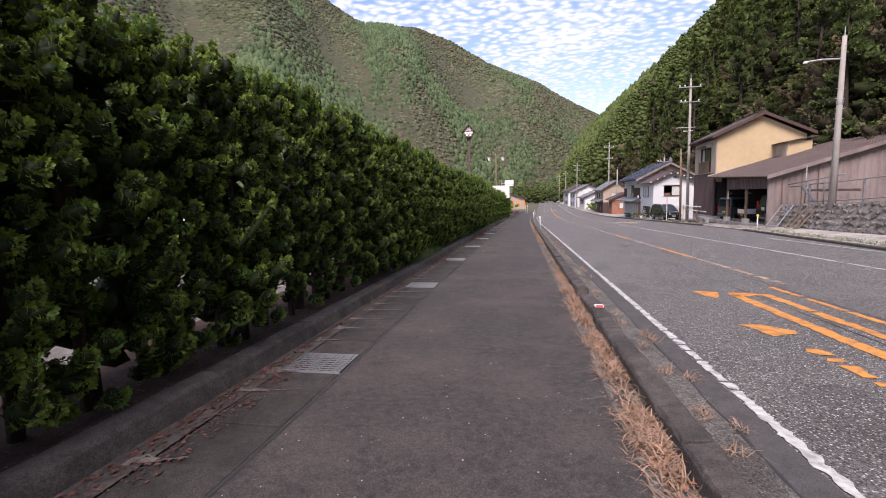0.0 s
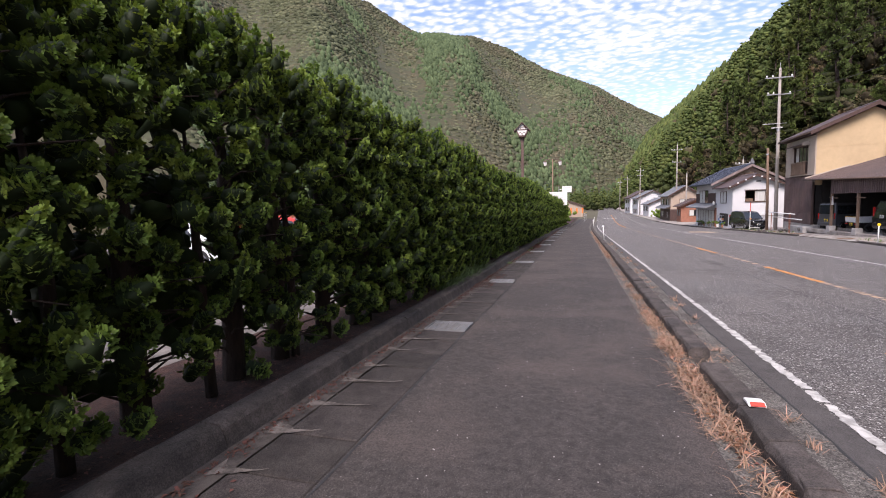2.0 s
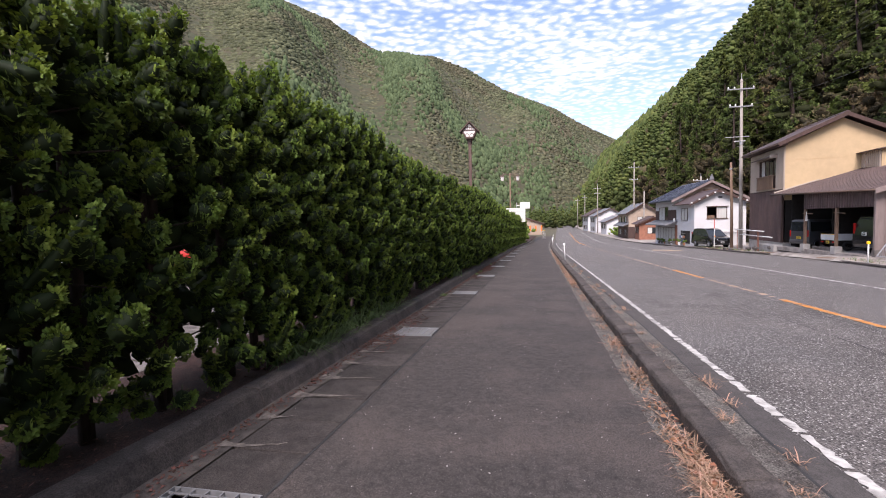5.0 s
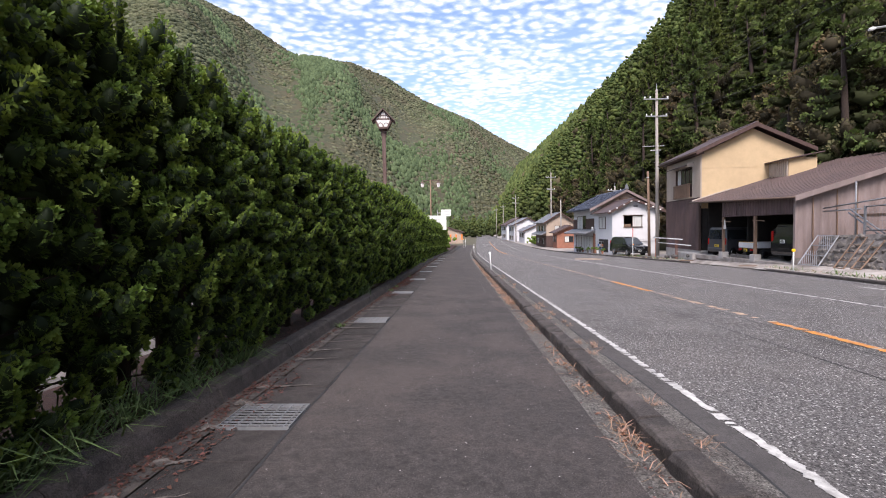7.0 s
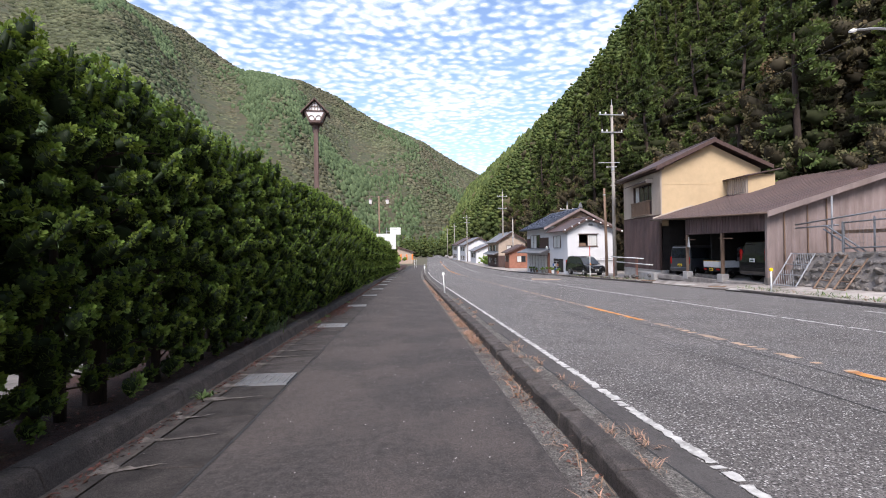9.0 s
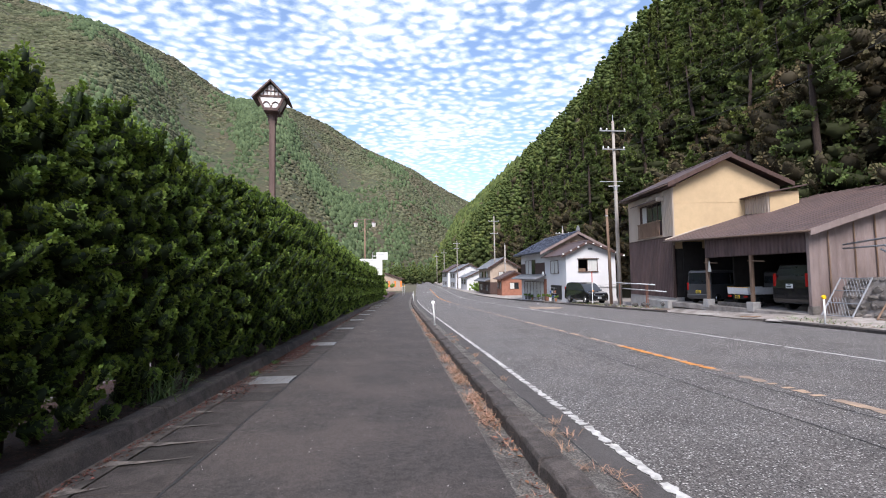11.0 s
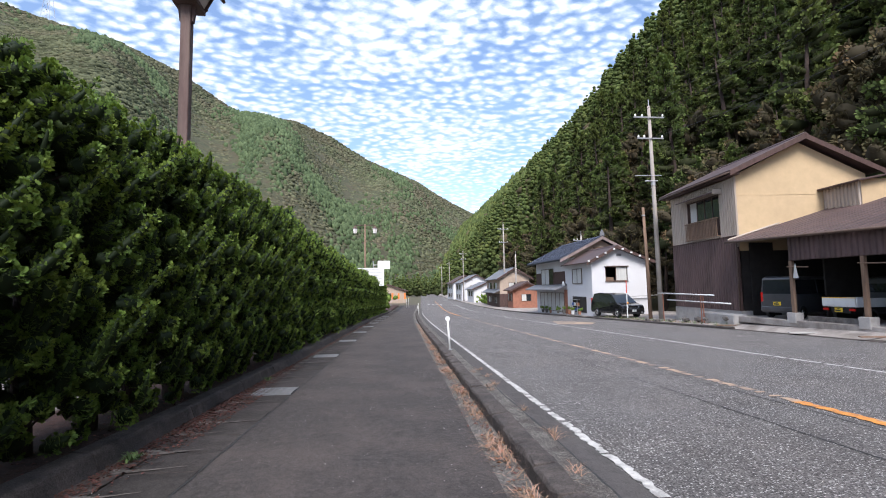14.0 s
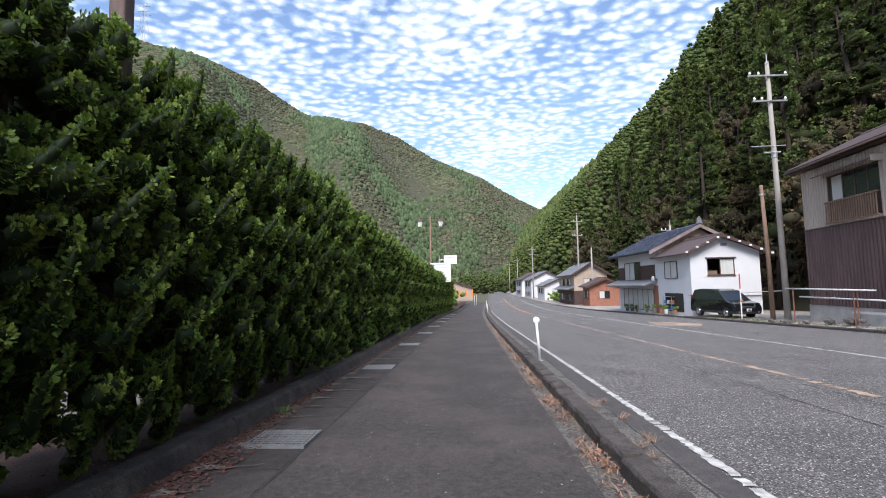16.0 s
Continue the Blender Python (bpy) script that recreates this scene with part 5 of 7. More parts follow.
    for x in (18.2, 19.4, 20.4):
        part("wall_prop", Geo().tube([(x, Y0 - 0.07, -1.0), (x - 0.05, Y0 - 0.07, roof_z(x, Y0) - 0.4)], 0.03, 5), "wood", h)
    # walls inside coloured for the shade of the open bays
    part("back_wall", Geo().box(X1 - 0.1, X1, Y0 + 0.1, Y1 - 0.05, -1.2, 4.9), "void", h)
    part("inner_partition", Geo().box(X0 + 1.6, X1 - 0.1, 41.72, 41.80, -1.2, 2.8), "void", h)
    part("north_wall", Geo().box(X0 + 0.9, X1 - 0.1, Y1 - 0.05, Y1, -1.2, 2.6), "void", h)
    part("floor_slab", Geo().box(X0 - 0.1, X1, Y0 + 0.12, Y1 - 0.1, -1.3, floor_z), "lot", h, bevel=0.02)
    return h


garage()


def white_house():
    h = thing("house", "white plastered house with blue tile roof and red-brown eaves", "house", (0, 0, 0))
    Y0, Y1, X0, X1, GZ = 61.5, 67.2, 17.15, 22.1, -2.1
    hx = (X0 + X1) / 2 - 0.35
    # front block
    wall = [(X0, GZ), (X1, GZ), (X1, 2.62), (hx, 3.72), (X0, 2.62)]
    wo = (18.35, 20.30, 0.92, 2.12)
    g = Geo()
    g.prism([(X0, GZ), (X1, GZ), (X1, wo[2]), (X0, wo[2])], "y", Y0, Y0 + 0.15)
    g.prism([(X0, wo[2]), (wo[0], wo[2]), (wo[0], wo[3]), (X0, wo[3])], "y", Y0, Y0 + 0.15)
    g.prism([(wo[1], wo[2]), (X1, wo[2]), (X1, wo[3]), (wo[1], wo[3])], "y", Y0, Y0 + 0.15)
    g.prism([(X0, wo[3]), (X1, wo[3]), (X1, 2.62), (hx, 3.72), (X0, 2.62)], "y", Y0, Y0 + 0.15)
    part("gable_wall", g, "plaster", h, "white plastered gable wall")
    part("west_wall", Geo().box(X0, X0 + 0.15, Y0 + 0.15, Y1, GZ, 2.62), "plaster", h)
    part("east_wall", Geo().box(X1 - 0.15, X1, Y0 + 0.15, Y1, GZ, 2.62), "plaster", h)
    part("floor_inside", Geo().box(X0 + 0.15, X1 - 0.15, Y0 + 0.3, Y1, 0.3, 0.4), "void", h)
    part("room_wall", Geo().box(X0 + 0.15, X1 - 0.15, Y0 + 2.4, Y0 + 2.5, 0.4, 2.6), "void", h)
    part("base_band", Geo().box(X0 - 0.03, X1 + 0.03, Y0 - 0.04, Y0 - 0.002, -0.62, -0.55), "alu", h)
    win = window(h, "y", Y0 + 0.05, wo[0] + 0.9, wo[1], wo[2], wo[3], 1, -1, 1, "frame_brown")
    part("open_sash", Geo().box(wo[0], wo[0] + 0.9, Y0 + 0.02, Y0 + 0.06, wo[2], wo[2] + 0.05).box(wo[0], wo[0] + 0.05, Y0 + 0.02, Y0 + 0.06, wo[2] + 0.05, wo[3]).box(wo[0], wo[0] + 0.9, Y0 + 0.02, Y0 + 0.06, wo[3] - 0.05, wo[3]), "frame_brown", h)
    part("window_shade", Geo().box(wo[0] - 0.1, wo[1] + 0.1, Y0 - 0.12, Y0 - 0.002, 2.14, 2.20), "frame_brown", h)
    part("window_ledge", Geo().box(wo[0] - 0.05, wo[1] + 0.05, Y0 - 0.08, Y0 - 0.002, 0.86, 0.92), "frame_brown", h)
    part("inside_boxes", Geo().box(wo[0] + 0.1, wo[0] + 0.85, Y0 + 0.3, Y0 + 0.8, 0.4, 1.25), "wood", h)
    part("vent", Geo().box(hx + 0.1, hx + 0.55, Y0 - 0.03, Y0 - 0.002, 3.02, 3.22), "grey_tile", h, bevel=0.006)
    gable_roof(h, X0 - 0.6, hx, X1 + 0.75, 2.42, 3.80, 2.42, Y0 - 0.45, Y1, 0.10, "roof_brown")
    tip = Geo().cbox((0, 0, 0), (0.16, 0.10, 0.14)).mesh("rafter_tip", "white_paint", 0.01)
    for i in range(9):
        x = X0 - 0.45 + (X1 - X0 + 1.05) * i / 8
        z = 2.42 + (1.38) * (1 - abs(x - hx) / (3.1 if x < hx else 3.6)) - 0.06
        part("rafter_tip", tip, "", h, "white rafter tip").location = (x, Y0 - 0.55, z)
    window(h, "x", X0 - 0.02, Y0 + 2.0, Y0 + 4.2, 0.75, 2.1, 2, -1, 3, "frame_brown")
    # flat dark sheet on the wall, standing for shade inside an opening
    part("shed_opening", Geo().box(X0 - 0.02, X0 - 0.002, Y0 + 1.3, Y0 + 4.4, -1.8, -0.4), "void", h)
    part("awning_pipe", Geo().tube([(X0 - 0.4, Y0 - 0.3, -0.5), (X1 + 1.2, Y0 - 0.3, -0.3)], 0.03, 6), "alu", h)
    # taller tiled block behind
    bx0, bx1, by0, by1 = 17.2, 24.0, 67.2, 77.0
    part("rear_wall", Geo().box(bx0, bx1, by0, by1, GZ - 0.3, 3.3), "plaster", h)
    part("dark_boards", Geo().box(bx0 - 0.03, bx0 - 0.002, by0 + 0.6, by1, 0.5, 2.0), "trim", h, "dark board cladding")
    window(h, "x", bx0 - 0.035, 71.0, 75.0, 0.7, 2.4, 3, -1, 6, "frame_brown")
    window(h, "x", bx0 - 0.005, 68.2, 75.6, -2.0, -0.1, 6, -1, 63, "frame_brown")
    part("brick_panel", Geo().box(bx0 - 0.04, bx0 - 0.004, 67.3, 68.1, -2.1, 0.2), "brick_red", h)
    part("porch_roof", Geo().prism([(bx0, 0.75), (bx0 - 1.3, 0.25), (bx0 - 1.3, 0.12), (bx0, 0.55)], "y", by0 + 0.2, by1 + 0.4), "grey_tile", h, "dark tiled porch roof", bevel=0.02)
    rx = (bx0 + bx1) / 2
    part("upper_gable", Geo().prism([(bx0, 3.25), (bx1, 3.25), (rx, 5.0)], "y", by0, by0 + 0.1), "tan_wall", h)
    part("gable_vent", Geo().box(rx - 0.7, rx + 0.3, by0 - 0.03, by0 - 0.002, 3.75, 4.3), "wood", h, "brown louvred gable vent")
    gable_roof(h, bx0 - 0.9, rx, bx1 + 0.8, 2.95, 5.15, 2.95, by0 - 0.6, by1 + 0.6, 0.16, "blue_tile", "pink_sheet")
    rib = Geo()
    rib.prism([(bx0 - 0.95, 3.12), (rx, 5.32), (rx, 5.37), (bx0 - 0.95, 3.17)], "y", -0.05, 0.05)
    rib = rib.mesh("tile_course", "blue_tile")
    for i in range(36):
        part("tile_course", rib, "", h).location = (0, by0 - 0.5 + i * 0.305, 0)
    part("ridge_ornament", Geo().prism([(rx - 0.25, 5.3), (rx + 0.25, 5.3), (rx + 0.12, 5.75), (rx, 5.95), (rx - 0.12, 5.75)], "y", by0 - 0.62, by0 - 0.45), "grey_tile", h, bevel=0.02)
    part("satellite_dish", Geo().ball((bx0 - 0.3, 67.6, 0.75), 0.28, 2, (0.35, 1, 1)), "white_paint", h, "small white satellite dish", smooth=True)
    return h


white_house()


def simple_house(at, turn, w, d, hgt, rise, wall_mat, roof_mat, label, lower=None, storeys=1):
    """A smaller house: front along +y at x=0, gable towards -y."""
    h = thing("house", label, "house", at, turn)
    part("wall", Geo().box(0, w, 0, d, -0.6, hgt), wall_mat, h)
    part("gable_wall", Geo().prism([(0, hgt), (w, hgt), (w / 2, hgt + rise)], "y", 0.0, 0.12), wall_mat, h)
    if lower:
        part("lower_cladding", Geo().box(-0.03, -0.002, 0, d, -0.4, hgt * 0.45).box(-0.03, w, -0.03, -0.002, -0.4, hgt * 0.45), lower, h)
    gable_roof(h, -0.6, w / 2, w + 0.6, hgt - 0.28, hgt + rise, hgt - 0.28, -0.5, d + 0.5, 0.14, roof_mat)
    for s in range(storeys):
        z = hgt - 1.9 - 2.6 * s
        if z > 0.2:
            window(h, "x", -0.01, d * 0.18, d * 0.42, z, z + 1.2, 2, -1, 1)
            window(h, "x", -0.01, d * 0.58, d * 0.85, z, z + 1.2, 2, -1, 2)
            window(h, "y", -0.01, w * 0.3, w * 0.65, z, z + 1.1, 2, -1, 1)
    if lower:
        part("porch_roof", Geo().prism([(0, hgt * 0.62), (-1.1, hgt * 0.5), (-1.1, hgt * 0.47), (0, hgt * 0.56)], "y", 0.2, d - 0.2), roof_mat, h)
    return h


simple_house((19.0, 104.0, -2.9), -3, 5.2, 15.0, 5.0, 1.7, "tan_wall", "grey_tile", "two-storey cream house with grey tile roof", "trim", 2)
simple_house((19.1, 95.5, -2.8), -3, 4.4, 4.5, 3.0, 1.0, "brick_red", "roof_brown", "low red-brown shed beside the road", None, 1)
simple_house((19.6, 134, -3.1), 2, 6, 8, 3.4, 1.3, "plaster", "grey_tile", "small white house down the road", None, 1)
simple_house((19.4, 152, -3.1), 2, 8, 10, 5.0, 2.0, "plaster", "grey_tile", "white two-storey house down the road", None, 2)
simple_house((19.6, 172, -3.1), 2, 8, 12, 5.2, 2.2, "plaster", "roof_brown", "pale gabled house far down the road", None, 2)
simple_house((-7.0, 150, -3.1), 0, 11.0, 9, 3.2, 1.8, "tan_wall", "grey_tile", "low shop with grey tile roof and orange banners", None, 1)

# ---- vehicles ----
def shell(g, outline, half, z_taper):
    """A body: a side outline (y, z) pushed across, leaning in above a height."""
    z1, z2, k = z_taper

    def hw(z):
        return half - max(0.0, z - z1) / (z2 - z1) * k
    n = len(outline)
    vs = [(s * hw(z), y, z) for s in (-1, 1) for y, z in outline]
    return g.add(vs, [tuple(range(n)), tuple(range(2 * n - 1, n - 1, -1))] + [(i, n + i, n + (i + 1) % n, (i + 1) % n) for i in range(n)]), hw


def wheel(parent, x, y, r, w):
    s = 1 if x > 0 else -1
    t = part("wheel", Geo().tube([(x - s * w, y, r), (x - s * 0.02, y, r), (x, y, r)], [r, r, r * 0.93], 20), "tyre", parent, smooth=False)
    part("rim", Geo().tube([(x - s * 0.03, y, r), (x + s * 0.012, y, r)], [r * 0.66, r * 0.60], 16), "chrome", t)
    part("hub", Geo().tube([(x, y, r), (x + s * 0.022, y, r)], [r * 0.16, r * 0.13], 8), "tyre", t)


def plate(parent, y, z, mat, out=-1):
    p = part("number_plate", Geo().cbox((0, y + out * 0.012, z), (0.33, 0.012, 0.165)), mat, parent, "small number plate", bevel=0.004)
    part("plate_bar", Geo().cbox((0.02, y + out * 0.020, z - 0.02), (0.22, 0.004, 0.06)).cbox((0, y + out * 0.020, z + 0.05), (0.12, 0.004, 0.03)), "mark_dark", p)


def side_glass(parent, hw, pts, name="side_window"):
    for s in (-1, 1):
        vs = [(s * (hw(z) + 0.004), y, z) for y, z in pts] + [(s * (hw(z) - 0.02), y, z) for y, z in pts]
        n = len(pts)
        part(name, Geo().add(vs, [tuple(range(n)), tuple(range(2 * n - 1, n - 1, -1))] + [(i, (i + 1) % n, n + (i + 1) % n, n + i) for i in range(n)]), "glass", parent)


def end_glass(parent, hw, y0, z0, y1, z1, out, name):
    a, b = hw(z0) - 0.09, hw(z1) - 0.09
    o = out * 0.006
    part(name, Geo().add([(-a, y0 + o, z0), (a, y0 + o, z0), (b, y1 + o, z1 + 0.004), (-b, y1 + o, z1 + 0.004), (-a, y0 - out * 0.03, z0 - 0.03), (a, y0 - out * 0.03, z0 - 0.03), (b, y1 - out * 0.03, z1 - 0.03), (-b, y1 - out * 0.03, z1 - 0.03)],
                         [(0, 1, 2, 3), (7, 6, 5, 4), (0, 4, 5, 1), (1, 5, 6, 2), (2, 6, 7, 3), (3, 7, 4, 0)]), "glass", parent)


def minivan(at, turn, paint, label, name="minivan", k=1.0):
    c = thing(name, label, "car", at, turn, "parked vehicles")
    out = [(-2.25, 0.28), (-2.32, 0.45), (-2.30, 0.72), (-2.18, 0.93), (-1.50, 1.08), (-0.62, 1.70), (-0.1, 1.80), (1.3, 1.82), (2.05, 1.74), (2.25, 1.15), (2.30, 0.85), (2.30, 0.40), (2.2, 0.28)]
    g, hw = shell(Geo(), out, 0.86, (0.95, 1.82, 0.20))
    part("body", g, paint, c, bevel=0.05, smooth=False)
    side_glass(c, hw, [(-1.15, 1.10), (-0.60, 1.56), (0.05, 1.64), (0.05, 1.10)])
    side_glass(c, hw, [(0.12, 1.10), (0.12, 1.64), (1.05, 1.65), (1.05, 1.10)])
    side_glass(c, hw, [(1.12, 1.10), (1.12, 1.65), (1.85, 1.60), (2.0, 1.12)])
    end_glass(c, hw, -1.44, 1.12, -0.68, 1.66, -1, "windscreen")
    end_glass(c, hw, 2.24, 1.15, 2.08, 1.66, 1, "rear_window")
    for s in (-1, 1):
        wheel(c, s * 0.87, -1.42, 0.33, 0.22)
        wheel(c, s * 0.87, 1.38, 0.33, 0.22)
        part("headlight", Geo().add([(s * 0.80, -2.20, 0.70), (s * 0.42, -2.315, 0.70), (s * 0.42, -2.23, 0.86), (s * 0.84, -1.95, 0.93), (s * 0.70, -2.0, 0.70), (s * 0.42, -2.2, 0.70), (s * 0.42, -2.15, 0.86), (s * 0.75, -1.9, 0.92)], [(0, 1, 2, 3), (7, 6, 5, 4), (0, 4, 5, 1), (1, 5, 6, 2), (2, 6, 7, 3), (3, 7, 4, 0)]), "lens", c, "clear headlight")
        part("fog_lamp", Geo().tube([(s * 0.62, -2.30, 0.42), (s * 0.62, -2.33, 0.42)], 0.07, 10), "chrome", c)
        part("mirror", Geo().cbox((s * 0.96, -0.95, 1.12), (0.16, 0.12, 0.14)), paint, c, bevel=0.03)
        part("tail_light", Geo().cbox((s * 0.74, 2.25, 1.15), (0.14, 0.08, 0.5)), "red_lens", c, bevel=0.02)
        for y in (-0.05, 0.2):
            part("door_handle", Geo().cbox((s * 0.868, y, 0.98), (0.02, 0.16, 0.03)), "chrome", c)
    part("grille", Geo().cbox((0, -2.312, 0.74), (0.82, 0.02, 0.05)).cbox((0, -2.318, 0.66), (0.78, 0.02, 0.04)), "chrome", c, "chrome grille bars")
    part("lower_grille", Geo().cbox((0, -2.312, 0.38), (0.9, 0.03, 0.12)), "tyre", c)
    plate(c, -2.325, 0.54, "plate_white")
    plate(c, 2.315, 0.93, "plate_white", 1)
    return c


def kei_van(at, turn, paint, label):
    c = thing("small_van", label, "car", at, turn, "parked vehicles")
    out = [(-1.66, 0.25), (-1.70, 0.55), (-1.66, 0.90), (-1.30, 1.05), (-0.95, 1.78), (-0.7, 1.86), (1.5, 1.88), (1.66, 1.78), (1.70, 0.95), (1.70, 0.30), (1.6, 0.25)]
    g, hw = shell(Geo(), out, 0.735, (0.95, 1.88, 0.10))
    part("body", g, paint, c, bevel=0.04)
    side_glass(c, hw, [(-1.1, 1.08), (-0.85, 1.68), (-0.1, 1.70), (-0.1, 1.08)])
    side_glass(c, hw, [(0.0, 1.08), (0.0, 1.70), (1.5, 1.70), (1.55, 1.08)])
    end_glass(c, hw, -1.28, 1.10, -0.99, 1.70, -1, "windscreen")
    end_glass(c, hw, 1.69, 1.10, 1.665, 1.72, 1, "rear_window")
    for s in (-1, 1):
        wheel(c, s * 0.745, -1.1, 0.28, 0.16)
        wheel(c, s * 0.745, 1.12, 0.28, 0.16)
        part("headlight", Geo().cbox((s * 0.56, -1.675, 0.80), (0.26, 0.05, 0.17)), "lens", c, bevel=0.02)
        part("tail_light", Geo().cbox((s * 0.66, 1.69, 0.95), (0.10, 0.05, 0.42)), "red_lens", c, bevel=0.01)
        part("mirror", Geo().cbox((s * 0.84, -1.0, 1.15), (0.14, 0.10, 0.18)), paint, c, bevel=0.02)
    part("bumper", Geo().cbox((0, 1.73, 0.42), (1.40, 0.08, 0.2)), paint, c, bevel=0.03)
    plate(c, 1.71, 0.66, "plate_yellow", 1)
    plate(c, -1.70, 0.50, "plate_yellow", -1)
    return c


def kei_truck(at, turn):
    c = thing("small_truck", "light truck with white dropside bed, its cab coloured dark as in shadow", "truck", at, turn, "parked vehicles")
    out = [(-1.65, 0.3), (-1.68, 0.9), (-1.45, 1.1), (-1.15, 1.72), (-0.55, 1.78), (-0.35, 1.7), (-0.35, 0.3)]
    g, hw = shell(Geo(), out, 0.72, (1.0, 1.8, 0.08))
    # cab coloured dark to stand for the garage's deep shadow
    part("cab", g, "car_dark", c, bevel=0.04)
    end_glass(c, hw, -0.345, 1.15, -0.36, 1.62, 1, "rear_window")
    side_glass(c, hw, [(-1.3, 1.05), (-1.05, 1.6), (-0.5, 1.62), (-0.5, 1.05)])
    part("bed_floor", Geo().box(-0.71, 0.71, -0.30, 1.68, 0.62, 0.68), "car_white", c)
    for s in (-1, 1):
        part("bed_side", Geo().box(s * 0.71 - 0.015, s * 0.71 + 0.015, -0.30, 1.68, 0.68, 0.96), "car_white", c, bevel=0.006)
        wheel(c, s * 0.70, -1.05, 0.27, 0.16)
        wheel(c, s * 0.70, 1.0, 0.27, 0.16)
        part("tail_light", Geo().cbox((s * 0.55, 1.70, 0.52), (0.22, 0.05, 0.09)), "red_lens", c)
    part("tailgate", Geo().box(-0.69, 0.69, 1.68, 1.71, 0.66, 0.96), "car_white", c, bevel=0.006)
    part("tailgate_cap", Geo().box(-0.71, 0.71, 1.675, 1.715, 0.962, 0.985), "yellow_paint", c, "yellow edge strip")
    part("chassis", Geo().box(-0.4, 0.4, -1.4, 1.62, 0.38, 0.62), "tyre", c)
    plate(c, 1.70, 0.50, "plate_yellow", 1)
    return c


minivan((17.65, 58.4, -1.84), 6, "car_black", "black minivan parked on the forecourt before the white house")
kei_van((19.25, 43.4, -1.02), 108, "car_dark", "dark grey boxy small van parked in the garage")
kei_truck((19.5, 40.1, -1.02), 90)
minivan((20.1, 37.1, -1.02), 94, "car_black", "black minivan parked tail out in the garage").scale = (1.06, 1.0, 1.18)
minivan((-13.5, 6.5, -0.25), 92, "car_white", "white car parked behind the hedge", "car")
minivan((-14.5, 10.6, -0.35), 88, "car_dark", "dark grey car parked behind the hedge", "car")
minivan((-13.3, 23.4, -0.72), 90, "car_red", "red car parked behind the hedge", "car")
minivan((-13.5, 2.6, -0.1), 90, "car_white", "white car parked behind the hedge", "car")
minivan((-13.4, 17.0, -0.55), 90, "car_white", "white car parked behind the hedge", "car")

# ---- wood on the near slope ----
def slope_tree(name, kind, seed, tall, wide, lumps_n, spikes, mat, label):
    rs = np.random.RandomState(seed)
    ob = thing(name, label, "tree", group="trees on the near slope")
    part("trunk", Geo().tube([(0, 0, -1.5), (0.1, 0, tall * 0.5), (0, 0, tall * 0.95)], [0.28, 0.18, 0.03], 7), "bark", ob, smooth=True)
    stems = []
    for i in range(lumps_n):
        t = (i + rs.rand()) / lumps_n
        a = rs.uniform(0, 6.283)
        if kind == "cone":                                     # whorls of drooping boughs round a leader
            z = tall * (0.10 + 0.88 * t)
            r = wide * (1 - t) ** 0.75 * rs.uniform(0.75, 1.1) + 0.25
            stems.append((np.array([0.15 * r * math.cos(a), 0.15 * r * math.sin(a), z]), np.array([math.cos(a), math.sin(a), -0.40 + 1.3 * t ** 3]), r * 0.85, 0.34 * r ** 0.6 * rs.uniform(0.8, 1.2)))
        else:
            z = tall * (0.25 + 0.70 * t)
            r = wide * math.sqrt(max(0.0, 1 - (2 * t - 0.8) ** 2 / 1.5)) * rs.uniform(0.3, 0.85)
            stems.append((np.array([r * math.cos(a), r * math.sin(a), z]), np.array([math.cos(a), math.sin(a), 0.35 if rs.rand() < 0.6 else -0.7]), rs.uniform(0.8, 1.5), rs.uniform(0.40, 0.75)))
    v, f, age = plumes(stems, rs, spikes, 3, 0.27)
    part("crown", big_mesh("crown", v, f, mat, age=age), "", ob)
    return ob


cedars = [slope_tree("cedar_tree", "cone", s, 16.0, 2.7, 64, 34, "cedar", "tall dark green cedar on the steep slope") for s in (5, 6, 7, 8)]
leafy = [slope_tree("broadleaf_tree", "round", s, 9.0, 3.4, 60, 36, "broad", "olive and brown broadleaf tree on the slope") for s in (15, 16, 17)]
rng = random.Random(77)
used = set()
spots = []
for _ in range(4000):
    y, u = rng.uniform(22, 150), 1.0 + 70 * rng.random() ** 1.3
    if all((y - a) ** 2 + (u - b) ** 2 > (10 if u < 25 else 16) for a, b in spots):
        spots.append((y, u))
    if len(spots) >= 270:
        break
for y, u in spots:
    low = u < 16 and rng.random() < 0.55
    pr = rng.choice(leafy if low or rng.random() < 0.12 else cedars)
    x, yy, z = right_hill(y, u)
    m = pose(x, yy, z - 0.5, rng.uniform(-4, 4), rng.uniform(-5, 3), rng.uniform(0, 360))
    if pr.name in used:
        tr = copy_thing(pr, m)
    else:
        tr = pr
        tr.matrix_basis = m
        used.add(pr.name)
    k = rng.uniform(0.85, 1.4)
    tr.scale = (k, k, k * rng.uniform(0.85, 1.15))


def small_cedar(seed):
    rs = np.random.RandomState(seed)
    lumps = []
    for i in range(11):
        t = (i + rs.rand()) / 11
        a = rs.uniform(0, 6.283)
        r = 0.16 * (1 - t) ** 0.8
        lumps.append((np.array([r * math.cos(a), r * math.sin(a), 0.08 + 0.9 * t]), 0.05 + 0.07 * (1 - t), np.array([math.cos(a), math.sin(a), 0.0])))
    return tuft_cloud(lumps, 6, rs, 0.85, 0.07, 0.03, 1.0)


